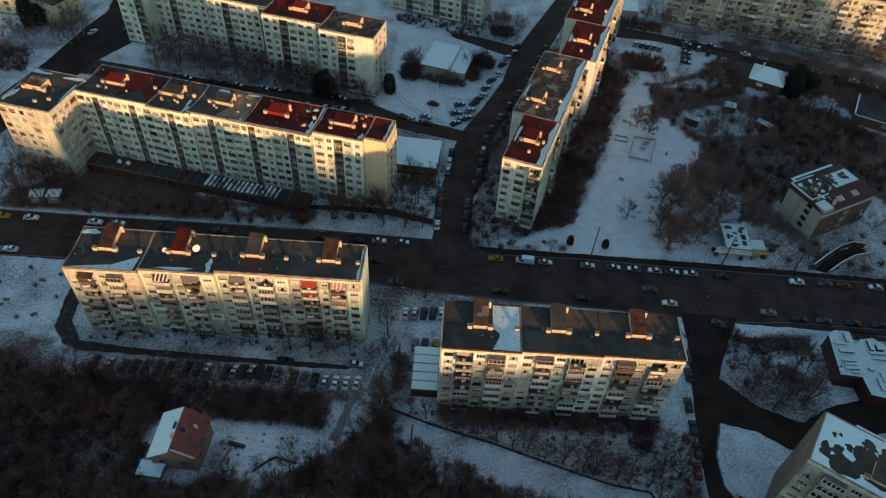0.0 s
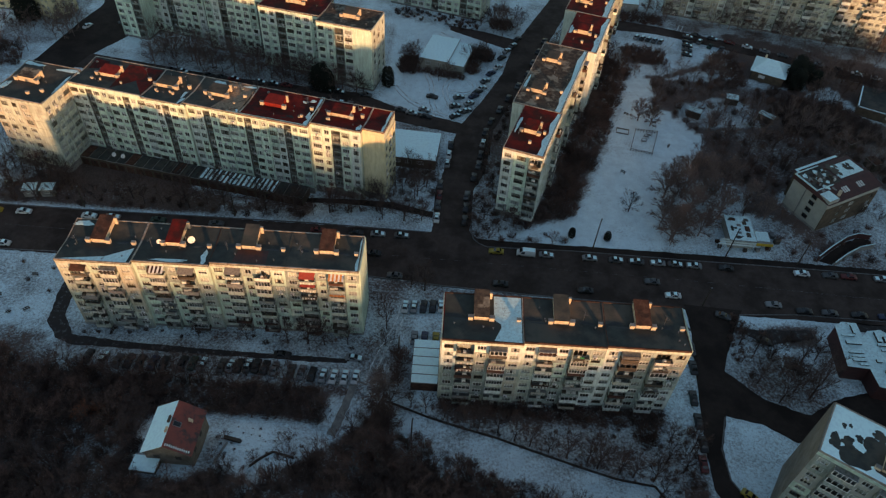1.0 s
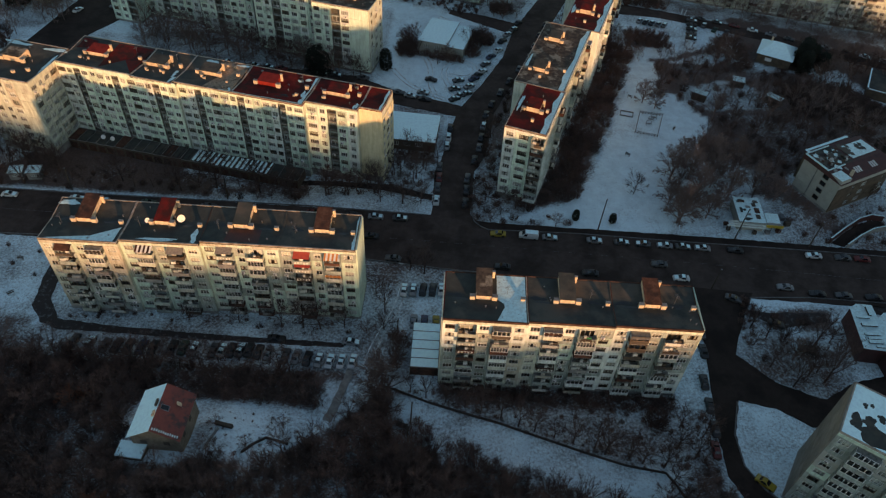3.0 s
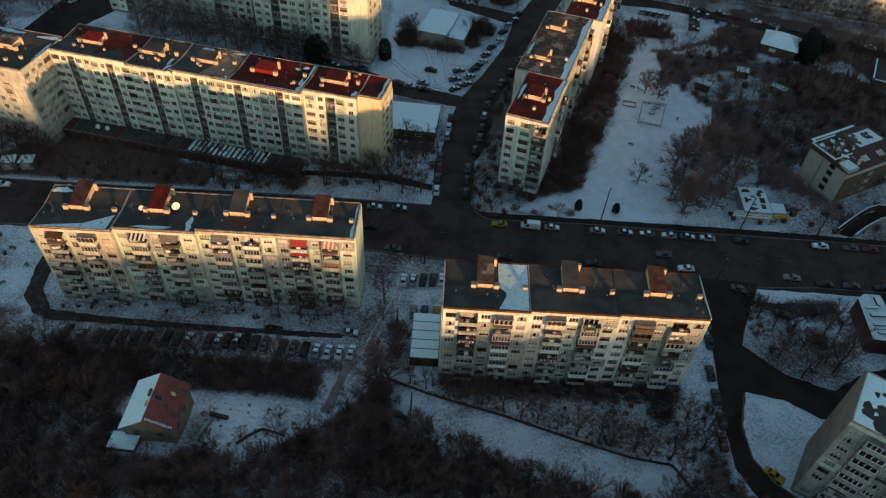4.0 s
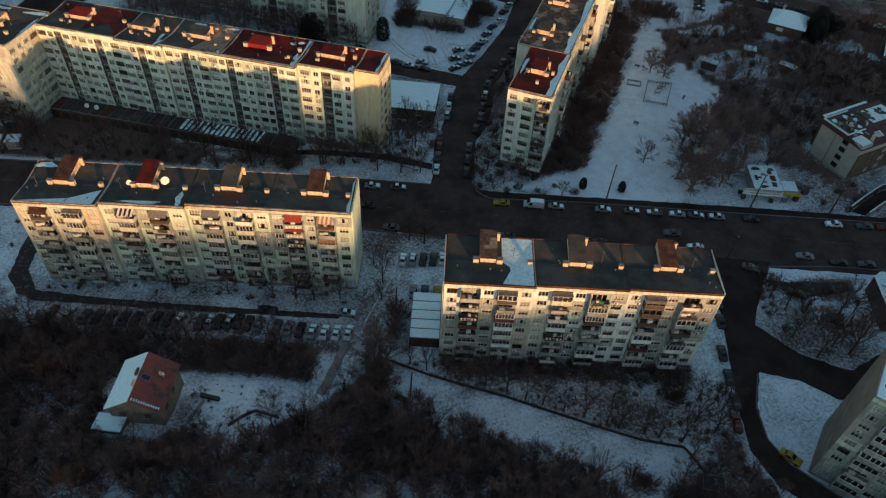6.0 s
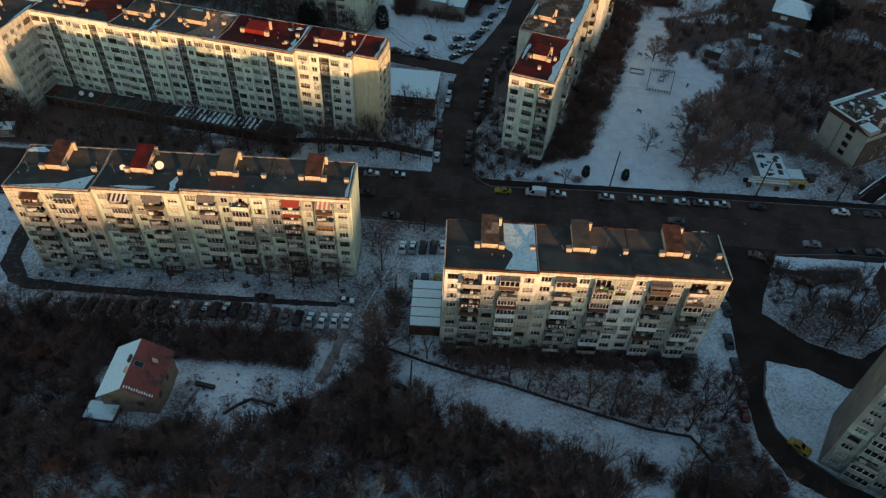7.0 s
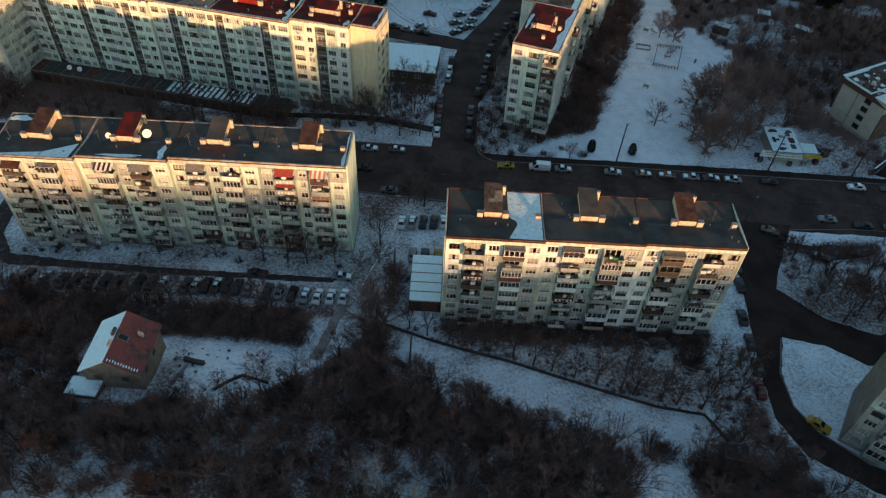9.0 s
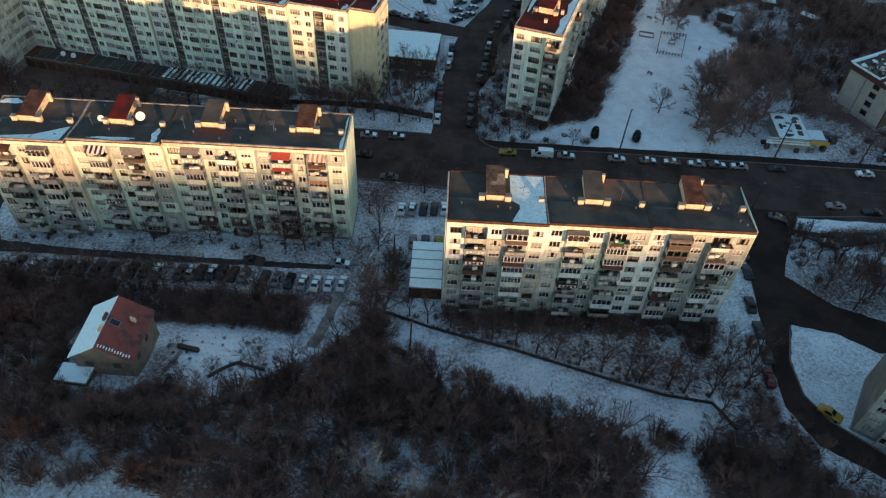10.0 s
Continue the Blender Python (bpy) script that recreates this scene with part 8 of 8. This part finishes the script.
# car park before the first block
for x, y, c, s in ((-81.2, 92.8, "black", 0), (-77.6, 92.5, "silver", 1), (-74.1, 92.1, "grey", 0), (-71.5, 92.2, "black", 0), (-68.9, 92.2, "black", 0), (-66.0, 92.2, "dark blue", 0), (-63.5, 92.2, "black", 0),
                   (-59.4, 92.6, "black", 0), (-57.0, 92.7, "dark green", 0), (-54.6, 92.6, "silver", 1), (-50.3, 92.5, "grey", 0), (-48.3, 92.6, "silver", 1), (-46.4, 92.8, "black", 0), (-44.4, 93, "grey", 1),
                   (-42.5, 93.1, "black", 0), (-40.4, 92.8, "black", 0), (-38.2, 92.6, "silver", 0), (-34.3, 92.2, "grey", 0), (-31.9, 92.1, "silver", 0), (-29.4, 91.8, "black", 0), (-26.9, 91.6, "silver", 1),
                   (-24.4, 91.5, "white", 1), (-21.9, 91.6, "white", 1), (-19.4, 91.8, "white", 1)):
    car(x, y, 84, c, False, bool(s))
car(-37.2, 96.6, -3, "black", False, False)
car(-20.4, 97.0, -3, "silver", False, True)
# small car park between the blocks
for x, c, s in ((-9.9, "white", 1), (-7.7, "silver", 1), (-5.3, "black", 0), (-3.0, "black", 0), (-0.9, "white", 1)):
    car(x, 114.4 + 0.1 * x, 88, c, False, bool(s))
for x, c in ((-6.9, "silver"), (-4.4, "dark blue"), (-1.7, "yellow")):
    car(x, 104.0, 90, c, False, False)
# north side of the main street
for x, c, v, s in ((13.0, "yellow", 0, 0), (21.0, "white", 1, 1), (26.6, "silver", 0, 1), (38.3, "silver", 0, 1), (45.4, "grey", 0, 1), (50.9, "grey", 0, 1), (56.6, "silver", 0, 1), (61.4, "grey", 0, 1), (66.4, "silver", 0, 1),
                   (75, "black", 0, 0), (95.4, "white", 0, 1), (103, "grey", 0, 0), (108, "dark red", 0, 0), (116.8, "silver", 0, 1), (122, "black", 0, 0)):
    car(x, 134.8 - 0.012 * x, 178 if cg.random() < 0.7 else 0, c, bool(v), bool(s))
for x, c in ((-125, "yellow"), (-117, "white"), (-99, "white"), (-92.5, "silver"), (-80, "dark green"), (-64, "grey"), (-19.5, "silver"), (-13, "grey"), (-25.5, "black"), (-36, "dark red")):
    car(x, 138.4, 1, c, False, x in (-117, -99, -92.5, -19.5, -13))
for x, y, c in ((-121, 126.2, "silver"), (-117, 126.2, "white"), (-98, 126.2, "grey"), (-13.5, 123.6, "grey"), (14, 123.0, "black"), (36, 122.6, "black"), (54, 127.2, "grey"), (58.8, 122.8, "white"), (84.5, 121.8, "silver"), (-20, 131, "black")):
    car(x, y, 178, c, False, c == "white")
for x, c in ((92, "black"), (98.5, "grey"), (106, "black"), (113, "dark blue"), (121, "silver")):
    car(x, 121.2 - 0.01 * x, 179, c, False, False)
# side street
for y, x0, c in ((146.4, -3.8, "white"), (151.8, -3.7, "grey"), (156.2, -3.5, "dark red"), (160.8, -3.6, "grey")):
    car(x0, y, 90, c, False, c == "white")
for y, c in ((146, "black"), (151.4, "black"), (156.5, "grey"), (165, "black"), (171, "grey"), (176, "black"), (182, "silver"), (188, "black"), (194, "black"), (201, "grey"), (208, "black"), (216, "grey"), (224, "black"), (232, "grey"), (240, "black"), (248, "black")):
    car(float(np.interp(y, [141, 160, 168, 177, 190, 205, 224, 245, 273], [4.0, 4.6, 7.4, 8.4, 9.9, 16.0, 24.6, 30.6, 42.0])), y, 88 - (y - 140) * 0.2, c, False, c == "silver")
# car park beyond the side street
for x, y, c, n in ((-0.4, 195.8, "black", 1), (3.3, 199.1, "grey", 1), (4.1, 203.5, "silver", 1), (5.6, 208.1, "dark blue", 0), (8.3, 213.1, "white", 1), (9.5, 217.9, "grey", 1), (11.4, 222.9, "dark blue", 0), (14.0, 227.5, "white", 1),
                   (15.5, 234.1, "black", 0), (17.4, 239.1, "silver", 1), (19.8, 243.1, "grey", 1), (21.5, 248, "black", 0), (1.4, 198.0, "grey", 1), (6.8, 210.6, "black", 0)):
    car(x, y, 38 + (y - 196) * 0.3, c, False, bool(n))
for x, y, c, n in ((-8.6, 206.1, "black", 0), (-10.7, 198.2, "silver", 1), (-14.7, 195.9, "silver", 1), (-9.9, 194.4, "black", 0), (0.5, 206.8, "grey", 1), (-0.6, 201.5, "grey", 1), (-18.5, 197.4, "grey", 0)):
    car(x, y, -10 if x < -5 else 22, c, False, bool(n))
for i, (x, y) in enumerate(((-1.9, 170.8), (-1.6, 175.2), (-1.2, 180.0), (-8.0, 165.4))):
    car(x, y, 88 if i < 3 else 2, ("silver", "white", "black", "silver")[i], False, i < 2)
# back street rows
for i in range(26):
    x = -104 + i * 3.1
    y = float(np.interp(x, [-137, -81, -36, -22], [212.5, 204.2, 199.6, 194]))
    if i % 9 != 5:
        car(x, y - 1.2, 78, cg.choice(("black", "grey", "black", "silver", "white", "dark blue")))
for i in range(16):
    x = -100 + i * 4.6
    y = float(np.interp(x, [-137, -81, -33], [219, 211, 206]))
    if i % 4 != 2:
        car(x, y - 1.3, -8, cg.choice(("black", "grey", "silver", "black", "dark red")))
car(-139, 238, 66, "white", False, True)
car(-127.5, 243, 66, "grey", False, False)
# far car park
for i in range(5):
    car(68.1 + i * 2.25, 255.6 - i * 0.6, 62, cg.choice(("black", "silver", "grey")), False, True)
for i in range(5):
    car(88.6 - 0.75 * i, 258.2 - i * 3.4, -14, cg.choice(("black", "grey", "black", "silver")), False, i % 2 == 0)
for x, y in ((96, 252), (100, 250.5), (92.5, 255)):
    car(x, y, 60, None)
for i in range(12):
    x = 92 + i * 6.2
    car(x, float(np.interp(x, (79, 103, 136, 190), (265.2, 257.6, 244.4, 223))) - 1.3, -21, None)
car(-126.1, 149.6, 40, "grey", False, True)
# lanes
car(65.2, 68.9, -38, "yellow", False, False)
car(59.5, 62.0, 100, "grey", False, False)
car(52.9, 58.4, 96, "black", False, False)
for x, y, c in ((57.8, 80.4, "black"), (56.9, 75.6, "dark red"), (60.2, 106, "grey"), (59.6, 100.5, "black"), (58.0, 92, "black"), (57.9, 86, "black")):
    car(x, y, 88, c, False, False)
for x, y, c in ((70.5, 117.0, "grey"), (79, 109.8, "black"), (84, 102.6, "black")):
    car(x, y, -20, c, False, False)
